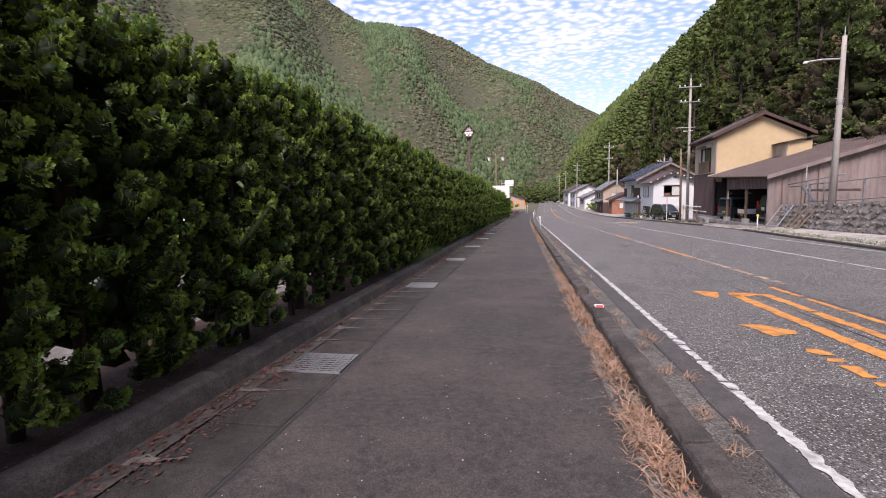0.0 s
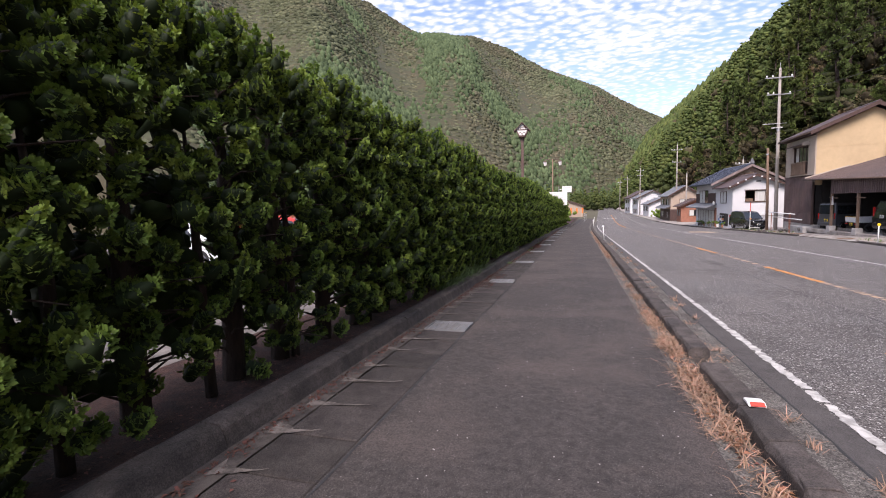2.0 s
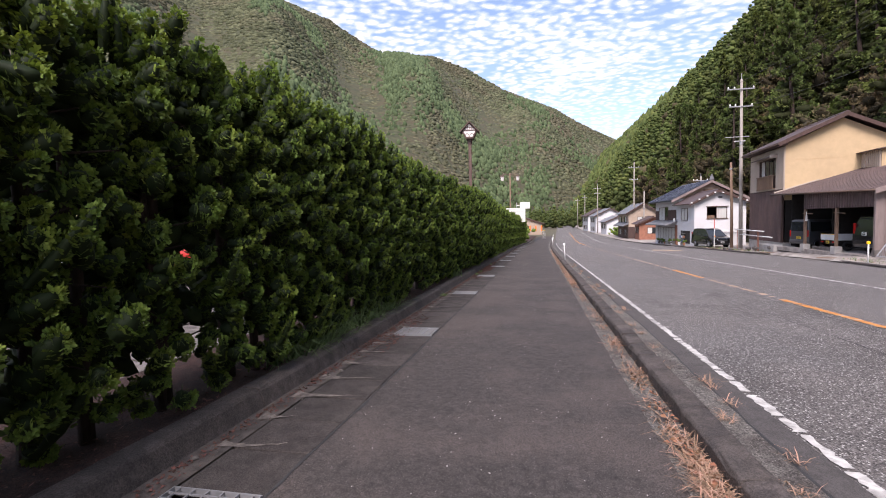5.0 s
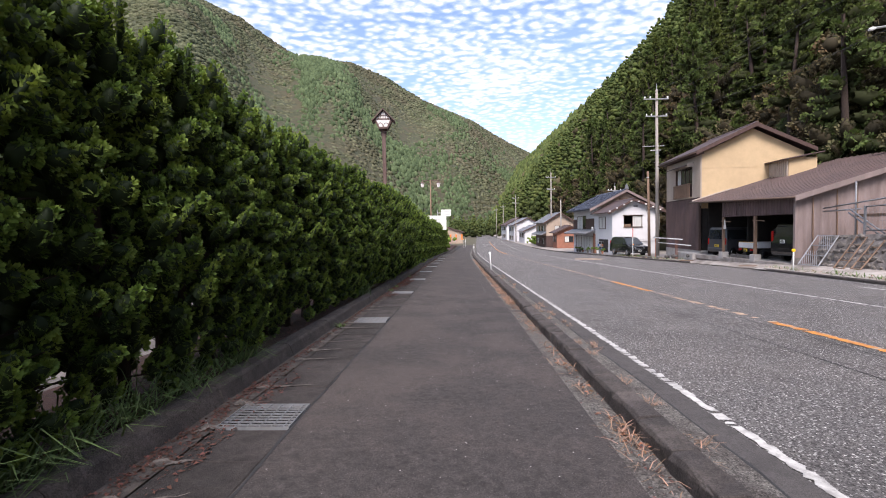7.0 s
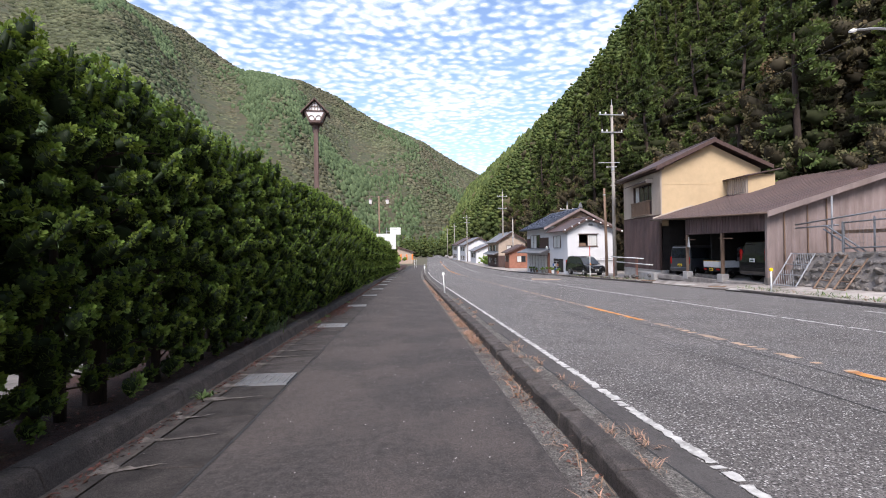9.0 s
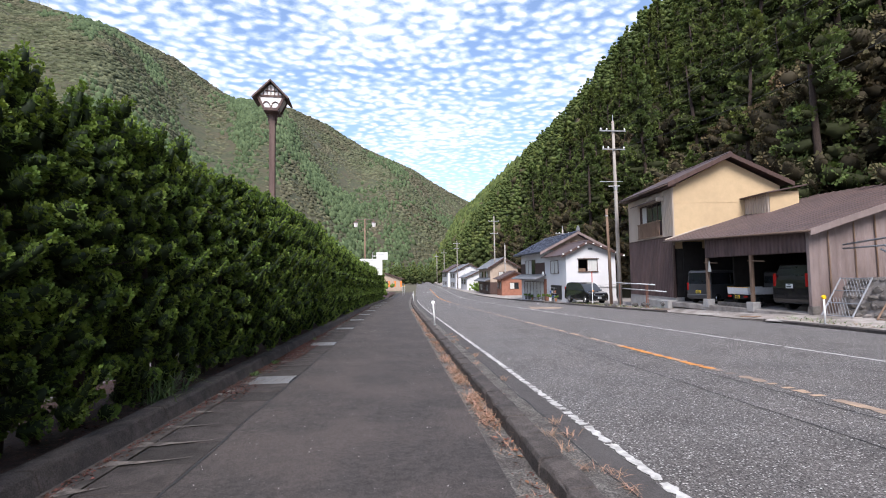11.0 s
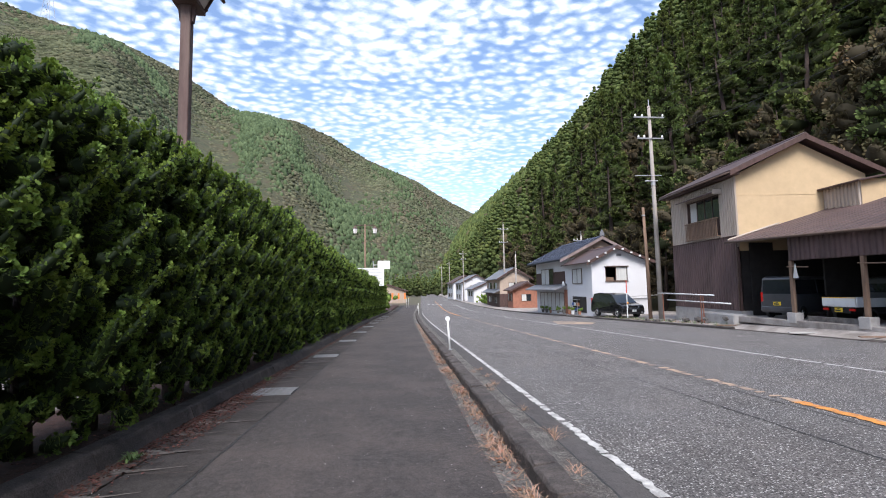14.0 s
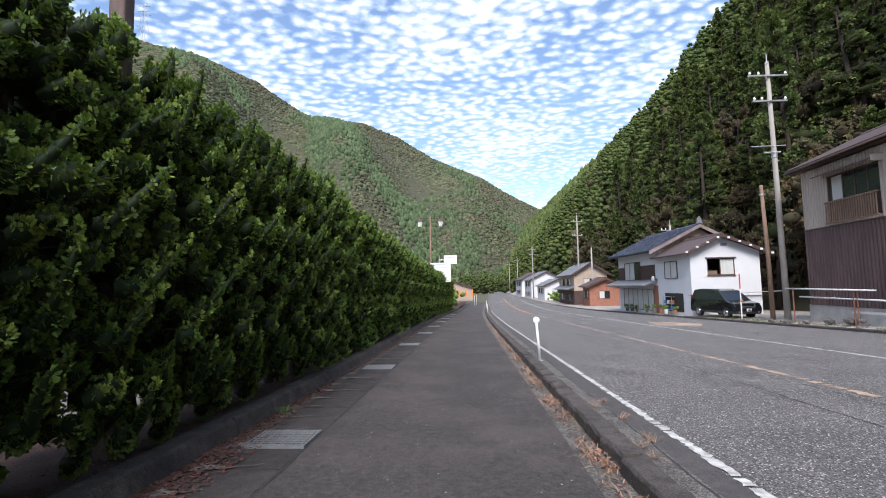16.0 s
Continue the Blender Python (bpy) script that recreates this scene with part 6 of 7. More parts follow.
tiny = [small_cedar(s) for s in (1, 2, 3, 4)]
con, bro = [], []
for _ in range(1250):
    y = 60 + 340 * rng.random() ** 1.1
    u = rng.uniform(2, 132)
    if y < 150 and u < 60:
        continue
    x, yy, z = right_hill(y, u)
    h = rng.uniform(10, 16)
    if rng.random() < 0.86:
        con.append((x, yy, z - 1, h * 1.05, h))
    else:
        bro.append((x, yy, z - 1, h * 0.6, h * 0.55))
far = []
for _ in range(6500):
    x, yy, z = right_hill(rng.uniform(330, 940), rng.uniform(0, 134))
    w = rng.uniform(4, 7)
    (far if rng.random() < 0.85 else bro).append((x, yy, z - 1, w * 1.1, w * rng.uniform(1.5, 2.3)))
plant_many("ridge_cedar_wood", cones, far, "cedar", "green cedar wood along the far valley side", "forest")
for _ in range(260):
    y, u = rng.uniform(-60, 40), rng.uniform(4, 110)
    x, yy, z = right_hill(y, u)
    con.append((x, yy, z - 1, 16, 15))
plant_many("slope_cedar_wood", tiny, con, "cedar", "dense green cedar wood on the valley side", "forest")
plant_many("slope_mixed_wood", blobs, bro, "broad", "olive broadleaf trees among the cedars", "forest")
con = []
for _ in range(700):
    y, x = rng.uniform(170, 420), rng.uniform(-70, 60)
    if abs(x - bend(y) - 6) > 22 - 0.02 * (y - 170) or y > 230:
        con.append((x, y, -3.5, rng.uniform(7, 11), rng.uniform(6, 12)))
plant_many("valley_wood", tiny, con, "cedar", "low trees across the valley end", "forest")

# ---- poles, lamps, signs ----
def utility_pole(at, top, lean=0.0, arms=((12.05, 2.2), (10.57, 1.9)), label="grey concrete utility pole with crossarms and insulators", lamp=False, r=0.17):
    """A tapered pole; arms: height of the arm in the world, its length."""
    x, y, z = at
    p = thing("utility_pole", label, "utility pole", at, 0, "poles along the road")
    h = top - z
    part("pole_shaft", Geo().tube([(0, 0, -0.3), (lean / 2, 0, h / 2), (lean, 0, h)], [r, r * 0.8, r * 0.58], 12), "pole", p, smooth=True)
    for az, ln in arms:
        lx = lean * (az - z) / h
        arm = part("crossarm", Geo().box(lx - ln * 0.55, lx + ln * 0.45, -0.19, -0.11, az - z - 0.045, az - z + 0.045), "alu", p, bevel=0.006)
        for k in (-0.5, -0.28, 0.4):
            part("insulator", Geo().tube([(lx + ln * k, -0.15, az - z + 0.05), (lx + ln * k, -0.15, az - z + 0.11), (lx + ln * k, -0.15, az - z + 0.22)], [0.04, 0.075, 0.04], 8), "porcelain", arm)
    for k in range(6):
        zz = h * 0.42 + k * 0.55
        part("step_bolt", Geo().tube([(lean * zz / h - 0.25, 0, zz), (lean * zz / h + 0.25, 0, zz)], 0.012, 5), "alu", p)
    part("band", Geo().tube([(lean * 0.62, 0, h * 0.62), (lean * 0.62, 0, h * 0.64)], r * 0.9, 12), "alu", p)
    part("cap", Geo().tube([(lean, 0, h), (lean, 0, h + 0.5)], [0.035, 0.02], 6), "alu", p)
    return p


pole1 = utility_pole((18.35, 53.4, -1.75), 12.9, -0.12)
part("guy_bracket", Geo().tube([(-1.4, -0.1, 9.72), (0.5, -0.1, 9.75)], 0.03, 6), "alu", pole1)
part("guy_bracket", Geo().tube([(-0.7, -0.1, 9.35), (0.2, -0.1, 9.38)], 0.05, 6), "alu", pole1)
wp = thing("wooden_pole", "old grey-brown wooden pole beside the utility pole", "pole", (17.75, 53.7, -1.75))
part("pole_shaft", Geo().tube([(0, 0, -0.2), (-0.05, 0, 4), (-0.15, 0, 7.6)], [0.13, 0.115, 0.09], 9), "wood", wp, smooth=True)
part("clamp", Geo().tube([(-0.15, 0, 7.0), (-0.15, 0, 7.1)], 0.12, 8), "alu", wp)
p0 = utility_pole((18.05, 30.0, 0.2), 9.75, 0.05, (), "tall grey concrete pole with a street lamp arm", r=0.19)
arm = part("lamp_arm", Geo().tube([(0.05, 0, 8.35), (-1.0, 0, 8.36), (-1.75, 0, 8.28)], 0.045, 8), "alu", p0)
part("lamp_head", Geo().tube([(-1.70, 0, 8.28), (-1.80, 0, 8.26), (-1.95, 0, 8.22)], [0.045, 0.075, 0.05], 8), "white_paint", arm, "small white lamp head")
utility_pole((20.6, 107, -2.95), 12.0, 0.0, ((11.0, 2.0), (8.6, 1.6)))
utility_pole((19.6, 150, -3.1), 10.4, 0.0, ((9.6, 2.0), (8.2, 1.6)))
utility_pole((20.6, 190, -3.1), 9.8, 0.0, ((8.9, 1.8),))
utility_pole((20.6, 216, -3.1), 9.4, 0.0, ((8.7, 1.8),))
utility_pole((21.0, 100.5, -2.8), 6.0, 0.0, (), "short grey pole beside the road")
utility_pole((23.2, 78, -2.4), 6.6, 0.0, ((6.0, 1.9),), "grey pole behind the white house")


def cable(a, b, sag, r=0.012):
    c = thing("overhead_cable", "thin black overhead cable between poles", "cable", a, 0, "overhead cables")
    d = Vector(b) - Vector(a)
    part("cable_span", Geo().tube([d * t + Vector((0, 0, -4 * sag * t * (1 - t))) for t in [i / 10 for i in range(11)]], r, 4, False), "wire", c)


for k in (-0.95, 0.6):
    cable((18.2 + k, 53.3, 12.2), (20.6 + k, 107, 11.1), 0.7)
    cable((20.6 + k, 107, 11.1), (19.6 + k, 150, 9.7), 0.6)
    cable((18.2 + k, 53.3, 12.2), (19.3 + k, 5.0, 13.2), 0.8)
cable((18.2, 53.3, 10.6), (18.1, 30.0, 9.0), 0.5)
cable((18.1, 30.0, 9.2), (18.6, -5.0, 9.8), 0.6)
cable((19.6, 150, 8.4), (-14, 170, 7.6), 0.4, 0.03)


def roof_lantern(at):
    """A house-shaped lantern on a timber post."""
    p = thing("roof_lantern_post", "dark timber post with a house-shaped white panelled lantern", "street lamp", at, 3)
    part("post", Geo().box(-0.095, 0.095, -0.095, 0.095, -0.2, 8.3), "lantern_wood", p, "dark red-brown timber post", bevel=0.012)
    for s in (-1, 1):
        part("bracket", Geo().prism([(s * 0.095, 7.9), (s * 0.13, 7.9), (s * 0.17, 8.25), (s * 0.095, 8.25)], "y", -0.05, 0.05), "lantern_wood", p)
    Z, D = 8.3, 0.31
    hexa = [(-0.20, 0.0), (0.20, 0.0), (0.43, 0.44), (0.0, 0.88), (-0.43, 0.44)]
    part("lantern_box", Geo().prism([(u * 0.93, Z + 0.03 + w * 0.95) for u, w in hexa], "y", -D, D), "milk", p, "milky white lantern panels")
    part("bottom_tray", Geo().box(-0.24, 0.24, -D - 0.03, D + 0.03, Z - 0.06, Z + 0.05), "lantern_wood", p, bevel=0.01)
    for s in (-1, 1):
        yf = s * (D + 0.012)
        lo, hi = sorted((yf - 0.012, yf + 0.014))

        def bar(name, a, b, w=0.018):
            a, b = Vector((a[0], 0, a[1])), Vector((b[0], 0, b[1]))
            d = (b - a).normalized()
            n = Vector((-d.z, 0, d.x)) * w
            q = [a - n, b - n, b + n, a + n]
            part(name, Geo().prism([(v.x, Z + v.z) for v in q], "y", lo, hi), "lantern_wood", p)
        bar("frame_bar", (-0.43, 0.44), (0.43, 0.44), 0.03)
        bar("frame_bar", (-0.20, 0.0), (-0.42, 0.44), 0.03)
        bar("frame_bar", (0.20, 0.0), (0.42, 0.44), 0.03)
        for u in (-0.24, -0.12, 0.0, 0.12, 0.24):
            bar("muntin", (u, 0.44), (u, 0.86 - abs(u)), 0.013)
        bar("muntin", (-0.20, 0.62), (0.20, 0.62), 0.013)
        for cx in (-0.145, 0.145):                # two small arches
            pts = [(cx + 0.13 * math.cos(t), 0.05 + 0.20 * math.sin(t)) for t in [math.pi * i / 8 for i in range(9)]]
            part("arch", Geo().tube([(u, (lo + hi) / 2, Z + w) for u, w in pts], 0.018, 6), "lantern_wood", p)
        part("roof_board", Geo().prism([(0, Z + 0.98), (s * 0.60, Z + 0.36), (s * 0.56, Z + 0.32), (0, Z + 0.90)], "y", -D - 0.16, D + 0.16), "lantern_wood", p, "dark roof board", bevel=0.006)
        part("roof_cheek", Geo().prism([(s * 0.47, Z + 0.42), (s * 0.44, Z + 0.45), (s * 0.23, Z + 0.02), (s * 0.26, Z + 0.0)], "y", -D - 0.02, -D + 0.04), "lantern_wood", p)
    return p


roof_lantern((-2.73, 30.8, -1.30)).scale = (0.78, 0.78, 0.78)


def twin_lamp(at):
    p = thing("twin_street_lamp", "brown twin-arm street lamp with white lanterns", "street lamp", at)
    part("post", Geo().tube([(0, 0, -0.3), (0, 0, 8.4)], [0.10, 0.07], 10), "wood", p, smooth=True)
    part("crossbar", Geo().tube([(-0.95, 0, 8.3), (0.95, 0, 8.3)], 0.035, 8), "lantern_wood", p)
    for s in (-1, 1):
        l = part("lantern", Geo().tube([(s * 0.9, 0, 7.55), (s * 0.9, 0, 8.0)], [0.16, 0.24], 6), "milk", p, "white glass lantern")
        part("lantern_cap", Geo().tube([(s * 0.9, 0, 8.0), (s * 0.9, 0, 8.22)], [0.28, 0.04], 6), "lantern_wood", l)
    return p


twin_lamp((-2.5, 76, -2.3)).scale = (1.2, 1.2, 1.2)


def board_sign(at, w, h, z, bars, post, name="road_sign", label="white information board with unreadable lines on posts"):
    p = thing(name, label, "sign", at)
    part("board", Geo().box(-w / 2, w / 2, -0.04, 0.0, z, z + h), "sign_white", p, bevel=0.01)
    for i in range(bars):
        part("text_bar", Geo().box(-w * 0.42, w * (0.42 - 0.12 * (i % 2)), -0.047, -0.042, z + h * (i + 0.4) / bars, z + h * (i + 0.52) / bars), "alu", p)
    if min(post) < -w / 2:
        part("arm", Geo().tube([(min(post), 0.05, z + h * 0.5), (0.0, 0.05, z + h * 0.5)], 0.04, 8), "alu", p)
    for u in post:
        part("post", Geo().tube([(u, 0.05, -0.3), (u, 0.05, z + h)], 0.05, 8), "alu", p)


board_sign((-1.75, 73.5, -2.2), 2.7, 1.9, 3.1, 6, (-1.0, 0.25))
board_sign((-0.45, 75.5, -2.25), 1.35, 0.9, 5.0, 2, (-1.15,), label="white road sign on a tall post")


def delineator(at, h=0.95, cap="white_paint", tilt=0.0, name="delineator_post"):
    p = thing(name, "white roadside delineator post with a round reflector", "delineator", at, 0, "delineator posts")
    part("post", Geo().tube([(tilt, 0, 0), (0, 0, h - 0.1)], 0.03, 10), "white_paint", p, smooth=True)
    part("reflector", Geo().tube([(0, -0.035, h - 0.05), (0, -0.03, h - 0.05), (0, 0.03, h - 0.05)], [0.06, 0.075, 0.075], 16), cap, p, "round reflector disc")
    part("base_plate", Geo().tube([(tilt, 0, -0.02), (tilt, 0, 0.02)], 0.07, 10), "alu", p)


for b, y in ((1.36, 37.9), (1.30, 80), (1.30, 89), (1.2, 110)):
    x = b + bend(y)
    delineator((x, y, road_z(x, y) + 0.0), 1.0 if y < 50 else 0.9, "white_paint", 0.06)
for x, y, h in ((15.75, 33.3, 1.0),):
    delineator((x, y, road_z(kerb_x(y), y) + 0.12), h, "yellow_paint")
for k, (x, y) in enumerate(((3.1, 112), (3.6, 116))):
    delineator((x, y, fall(y)), 1.9, "yellow_paint")


def snow_pole(at, h):
    p = thing("snow_pole", "red and white striped roadside snow pole", "marker pole", at)
    n = 6
    for i in range(n):
        part("stripe", Geo().tube([(0, 0, h * i / n), (0, 0, h * (i + 1) / n)], 0.035, 8), "red_paint" if i >= n - 2 else "white_paint", p)
    part("lamp", Geo().ball((0.03, -0.04, h * 0.40), 0.07, 2), "amber", p, "amber reflector")


snow_pole((16.75, 54.9, -1.72), 2.6)

# ---- walls and clutter on the far side ----
def stone_wall():
    w = thing("retaining_wall", "rough grey stone retaining wall with concrete cap", "wall", kind="structure")
    rng = random.Random(8)
    top = table([(12, 1.55), (20, 1.2), (29.5, 0.62), (34.6, 0.45)])
    g = Geo()
    ys = [12 + 0.5 * i for i in range(46)]
    for y in ys:
        g.v += [(17.35, y, apron_z(y) - 0.3), (18.05, y, top(y) - 0.02), (20.5, y, top(y)), (20.5, y, apron_z(y) - 0.3)]
    g.f = [(4 * i + k, 4 * i + (k + 1) % 4, 4 * i + 4 + (k + 1) % 4, 4 * i + 4 + k) for i in range(len(ys) - 1) for k in range(4)] + [(0, 1, 2, 3), tuple(4 * (len(ys) - 1) + k for k in (3, 2, 1, 0))]
    part("wall_core", g, "stone", w)
    protos = []
    for s in range(6):
        r = np.random.RandomState(s)
        q = ICO_V * r.uniform(0.75, 1.15, (12, 1))
        protos.append(Geo().add([tuple(v) for v in q * [0.5, 1, 0.8]], [tuple(f) for f in ICO_F]).mesh("stone", "stone"))
    n = 0
    for row in range(5):
        y = 22.0 + 0.2 * (row % 2)
        while y < 34.4 and n < 290:
            t = (row + 0.5) / 5
            zb, zt = apron_z(y) - 0.1, top(y) - 0.05
            s = rng.uniform(0.14, 0.30)
            ob = new("stone", rng.choice(protos))
            ob.parent = w
            ob.matrix_basis = pose(17.42 + 0.66 * t, y, zb + (zt - zb) * t + rng.uniform(-0.08, 0.08), rng.uniform(-40, 40), -25, rng.uniform(-40, 40)) @ Matrix.Diagonal((s * 0.8, s, s * rng.uniform(0.65, 0.95), 1))
            y += s * 1.75
            n += 1
    return top


wall_top = stone_wall()


def fence():
    f = thing("pipe_fence", "grey steel pipe fence with wire mesh on the wall", "fence")
    ys = [14.0 + 2.3 * i for i in range(9)]
    for y in ys:
        part("fence_post", Geo().box(18.16, 18.24, y - 0.04, y + 0.04, wall_top(y) - 0.1, wall_top(y) + 1.25), "steel", f, bevel=0.006)
    for d in (0.15, 1.2):
        part("rail", Geo().tube([(18.2, y, wall_top(y) + d) for y in ys], 0.03, 8), "steel", f, smooth=True)
    for a, b in zip(ys, ys[1:]):
        g = Geo()
        for i in range(15):
            u = a + (b - a) * (i + 0.5) / 15
            g.tube([(18.2, u, wall_top(u) + 0.15), (18.2, u, wall_top(u) + 1.2)], 0.004, 3, False)
        for d in (0.35, 0.55, 0.75, 0.95):
            g.tube([(18.2, a, wall_top(a) + d), (18.2, b, wall_top(b) + d)], 0.004, 3, False)
        part("wire_mesh", g, "steel", f)


fence()


def leaning_panel(at, w, h, tilt, turn, mat, label, diag=True, rungs=3, name="gate_panel"):
    """A framed panel leaning back: origin at its foot."""
    p = thing(name, label, "gate panel" if diag else "ladder", at, turn)
    tip = Matrix.Rotation(radians(tilt), 4, "Y")

    def bar(nm, a, b, r):
        part(nm, Geo().tube([tip @ Vector((0, a[0], a[1])), tip @ Vector((0, b[0], b[1]))], r, 6), mat, p)
    for u in (0, w):
        bar("stile", (u, 0), (u, h), 0.03)
    for i in range(rungs + 1):
        bar("rung", (0, 0.03 + (h - 0.06) * i / rungs), (w, 0.03 + (h - 0.06) * i / rungs), 0.022)
    if diag:
        for i in range(9):
            k = (i + 1) / 10
            bar("lattice_bar", (w * k, 0.05), (min(w, w * k + 0.5), 0.05 + (min(w, w * k + 0.5) - w * k) * h * 0.9), 0.009)
            bar("lattice_bar", (w * k, h - 0.05), (max(0, w * k - 0.5), h - 0.05 - (w * k - max(0, w * k - 0.5)) * h * 0.9), 0.009)


leaning_panel((16.95, 33.4, -0.98), 1.15, 1.75, 35, 4, "steel", "galvanised steel gate panel leaning on the wall")
leaning_panel((16.95, 32.0, -0.98), 0.55, 1.7, 35, -3, "wood", "rusty brown ladder leaning on the stone wall", False, 4, "ladder")
leaning_panel((17.0, 31.2, -0.95), 0.5, 1.6, 38, -3, "wood", "rusty brown ladder leaning on the stone wall", False, 4, "ladder")
sc = thing("scaffold", "grey scaffold pipe frame standing above the wall", "scaffold")
for a, b in (((18.3, 33.0, 0.4), (18.3, 33.0, 2.9)), ((18.3, 31.2, 0.5), (18.3, 31.2, 1.9)), ((18.25, 34.8, 1.75), (18.35, 29.5, 2.25)), ((18.35, 34.9, 1.6), (18.4, 32.8, 1.65)), ((18.2, 33.2, 1.65), (18.25, 31.5, 0.55)), ((18.3, 33.4, 1.5), (18.3, 31.8, 0.5))):
    part("pipe", Geo().tube([a, b], 0.035, 8), "steel", sc, smooth=True)
part("plank", Geo().box(18.5, 18.75, 28.5, 33.2, 1.28, 1.42), "wood", sc)

rail = thing("pipe_barrier", "white pipe barrier on thin posts before the brown wall", "barrier", (0, 0, 0))
for z, y0, y1 in ((-0.02, 46.2, 51.8), (-0.42, 45.0, 50.8)):
    part("rail", Geo().tube([(17.0, y0, z), (17.25, y1, z + 0.05)], 0.035, 8), "white_paint", rail, smooth=True)
for y in (47.2, 51.2, 47.4):
    part("post", Geo().tube([(17.05 + 0.03 * (y - 46), y, -1.75), (17.05 + 0.03 * (y - 46), y, -0.02)], 0.03, 6), "brick_red", rail)


def pot(at, s, mat, label="plant pot standing on the forecourt"):
    p = thing("plant_pot", label, "pot", at)
    part("pot_body", Geo().tube([(0, 0, 0), (0, 0, s * 0.9), (0, 0, s)], [s * 0.34, s * 0.46, s * 0.5], 12), mat, p)
    rs = np.random.RandomState(int(at[1] * 10))
    v, f = tuft_cloud([(np.array([rs.normal() * 0.1, rs.normal() * 0.1, s + 0.1 + 0.1 * rs.rand()]), 0.14, np.array([0, 0, 1.0])) for _ in range(5)], 20, rs)
    part("plant", big_mesh("plant", v, f, "needles"), "", p)


rng = random.Random(9)
for i in range(9):
    pot((16.7 + 0.05 * i + rng.uniform(-0.2, 0.3), 63.4 + i * 1.35, apron_z(63.4 + i * 1.35)), rng.uniform(0.22, 0.42), rng.choice(["clay", "white_paint", "concrete"]))
for i in range(7):
    x, y = 16.9 + rng.uniform(-0.3, 0.3), 45.5 + i * 1.1
    st = new("rubble_stone", Geo().ball((0, 0, 0), rng.uniform(0.12, 0.24), 1, (1, 1.2, 0.7)).mesh("rubble_stone", "concrete"))
    st.location = (x, y, apron_z(y) + 0.04)
    tagged(st, "loose grey stone lying before the house", "stone", "loose stones by the house")
sh = thing("shelf_rack", "grey metal shelf rack with tools by the white house", "shelf", (16.85, 64.2, -2.0))
for u in (0, 1.5):
    for w in (0, 0.35):
        part("upright", Geo().box(w, w + 0.04, u, u + 0.04, 0, 1.35), "alu", sh)
for z in (0.3, 0.75, 1.3):
    part("shelf_board", Geo().box(0, 0.39, 0, 1.54, z, z + 0.03), "alu", sh)
for i in range(6):
    bx = new("storage_box", Geo().cbox((0, 0, 0.14), (0.26, 0.3, 0.26)).mesh("storage_box", rng.choice(["clay", "white_paint", "void", "car_blue"]), 0.01))
    bx.location = (17.05, 64.5 + 0.5 * (i % 3), -2.0 + (0.33 if i < 3 else 0.78))
    tagged(bx, "small storage box standing on the shelf rack", "box", "boxes on the rack")
for i in range(5):
    b = thing("banner", "orange cloth banner on a thin pole by the shop", "banner", (-3.0 + 1.6 * i, 147.5, -3.1), 0, "banners by the shop")
    part("banner_pole", Geo().tube([(0, 0, 0), (0, 0, 2.6)], 0.03, 6), "alu", b)
    part("cloth", Geo().box(0.03, 0.50, -0.012, 0.012, 0.9, 2.5), "orange_cloth", b)
for i, (x, y, s) in enumerate(((20.9, 122, 1.2), (20.8, 125.0, 1.5), (21.0, 128.0, 1.1), (21.0, 131.0, 1.3), (20.7, 81.0, 0.8), (-1.2, 90.5, 1.9), (-1.6, 92.5, 2.1))):
    bsh = thing("garden_bush", "rounded green garden bush by the roadside", "bush", (x, y, fall(y)))
    rs = np.random.RandomState(60 + i)
    v, f = tuft_cloud([(np.array([rs.normal() * s * 0.4, rs.normal() * s * 0.4, abs(rs.normal()) * s * 0.45 + 0.35 + s * 0.3 * (x < 0)]), 0.34 * s ** 0.5, np.array([rs.normal(), rs.normal(), 0.8])) for _ in range(26)], 18, rs)
    part("crown", big_mesh("crown", v, f, "needles"), "", bsh)
    part("trunk", Geo().tube([(0, 0, -0.2), (0, 0, s * 0.7)], 0.06, 6), "bark", bsh)
rs = np.random.RandomState(12)
spots = []
for _ in range(2600):
    y = rs.uniform(16, 60)
    if 36 < y < 44.5:
        continue
    spots.append((kerb_x(y) + 0.25 + abs(rs.normal()) * 0.4 - bend(y), y, 0.10))
blades("verge_weed", spots[:1300], "weed", "green weeds along the far verge", "grass", 13, (0.1, 0.35), 0.012, 0.2)
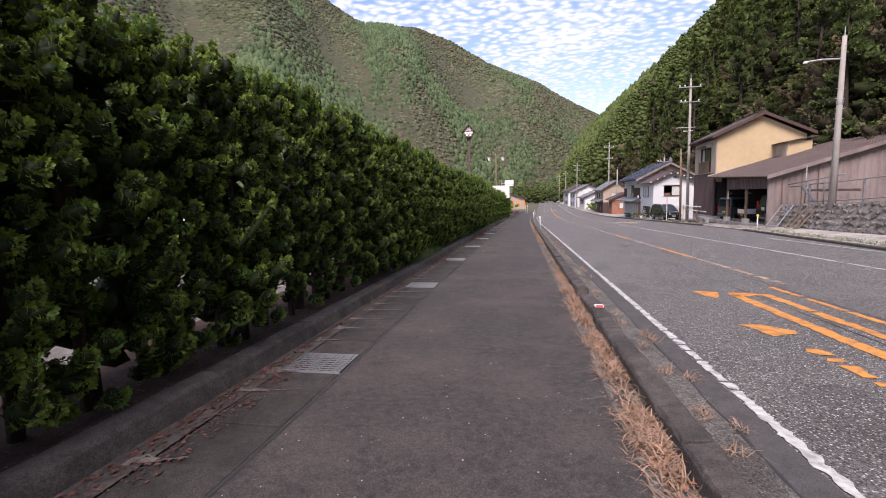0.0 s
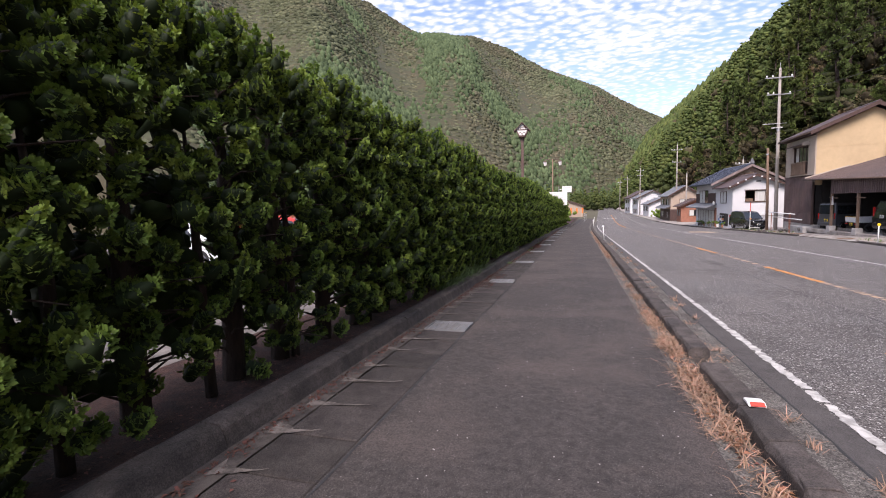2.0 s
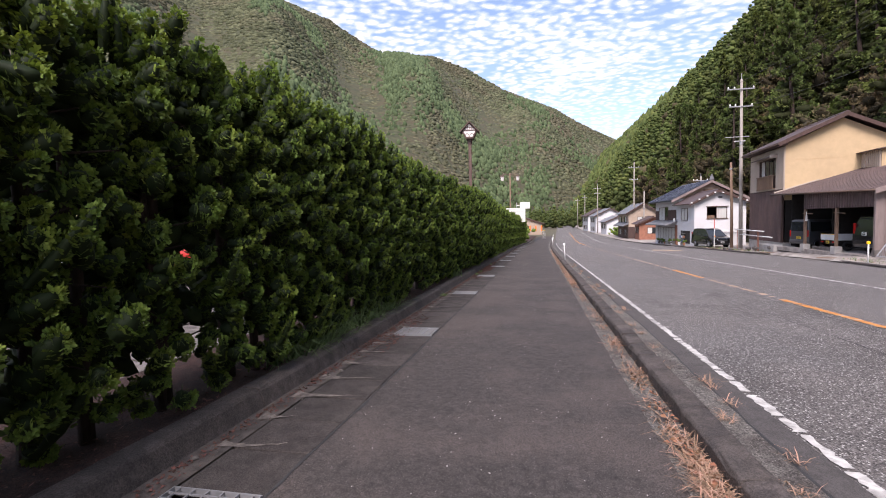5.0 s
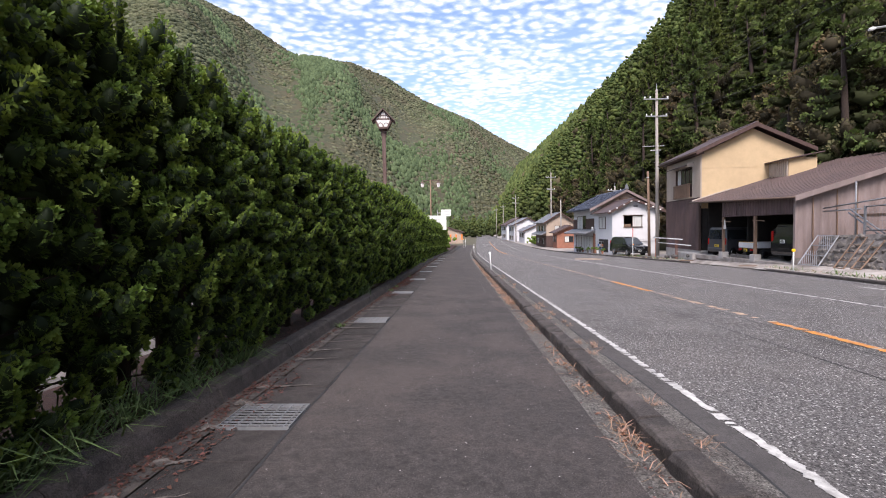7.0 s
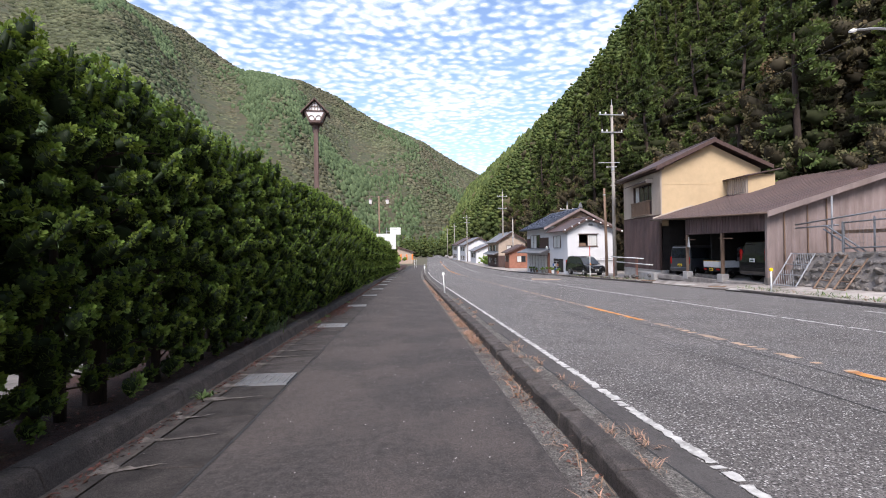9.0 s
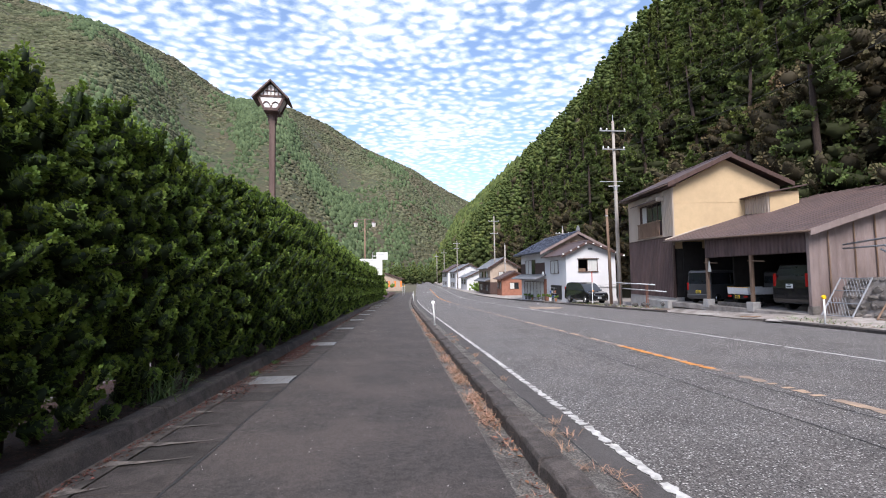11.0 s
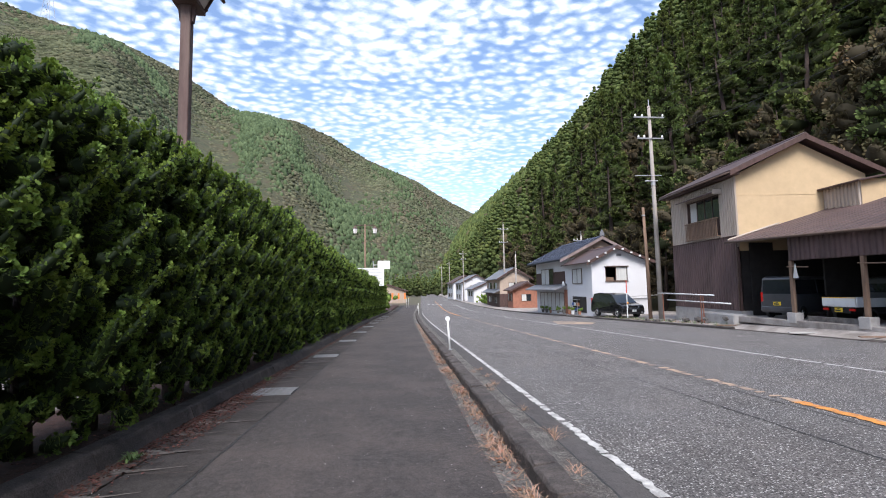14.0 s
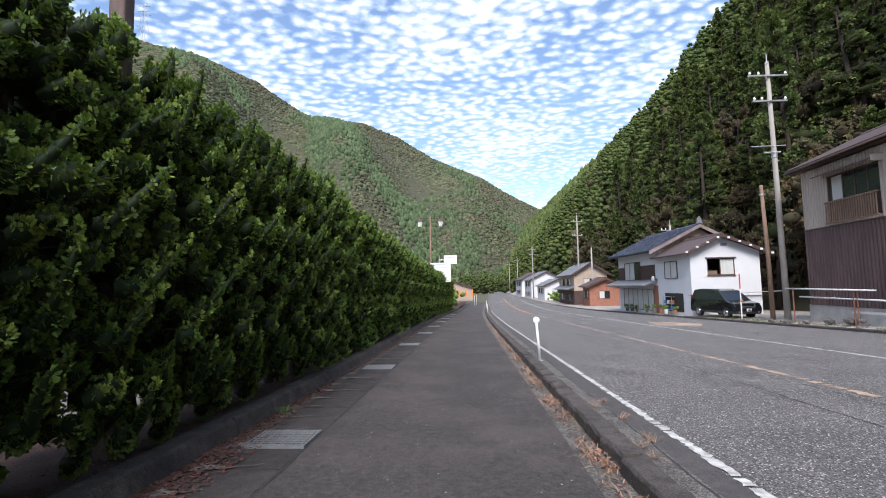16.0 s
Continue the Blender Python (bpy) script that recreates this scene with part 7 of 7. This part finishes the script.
blades("verge_dry_grass", spots[1300:], "dry", "dry brown grass along the far verge", "dry grass", 14, (0.1, 0.3), 0.012, 0.4)

# ---- odds and ends on the apron ----
for x, y, ln, wd, rot, mat in ((15.9, 35.3, 1.1, 0.45, 30, "pale_concrete"), (16.5, 37.4, 1.3, 0.16, 75, "wood"), (16.4, 40.3, 1.0, 0.30, 65, "pale_concrete"), (16.9, 44.9, 1.4, 0.14, 80, "wood")):
    b = new("loose_board", Geo().box(-wd / 2, wd / 2, -ln / 2, ln / 2, 0.0, 0.035).mesh("loose_board", mat, 0.004))
    kx = kerb_x(y)
    s = min(max((x - kx - 0.1) / 1.9, 0.0), 1.0)
    b.matrix_world = pose(x, y, (road_z(kx, y) + 0.06) * (1 - s) + apron_z(y) * s + 0.02, 0, -2, rot)
    tagged(b, "flat board lying on the concrete apron", "board", "boards on the apron")
tarp = thing("hanging_cloth", "white work cloth hanging from the garage post", "cloth", (17.3, 41.45, 0.75))
part("cloth", Geo().prism([(-0.16, 0.0), (0.10, 0.0), (0.04, 0.35), (-0.03, 0.62), (-0.08, 0.35)], "x", -0.02, 0.02), "curtain", tarp, bevel=0.008)


# ---- pylon on the ridge ----
def pylon(at, h):
    p = thing("pylon", "grey steel lattice pylon on the mountain ridge", "pylon", at)
    corner = [(-1, -1), (1, -1), (1, 1), (-1, 1)]

    def at_h(k, t):
        w = h * (0.10 * (1 - t) + 0.018 * t)
        return (corner[k][0] * w, corner[k][1] * w, h * t)
    for k in range(4):
        part("leg", Geo().tube([at_h(k, 0), at_h(k, 1)], 0.22, 4), "alu", p)
        for i in range(7):
            a, b = i / 7, (i + 1) / 7
            part("brace", Geo().tube([at_h(k, a), at_h((k + 1) % 4, b)], 0.10, 3), "alu", p)
    for t, w in ((0.70, 0.20), (0.82, 0.17), (0.94, 0.14)):
        part("arm", Geo().tube([(-h * w, 0, h * t), (h * w, 0, h * t)], 0.22, 4), "alu", p)


x, y, z = left_hill(-33.7, 1.0)
pylon((x, y, z - 2), 44.0)
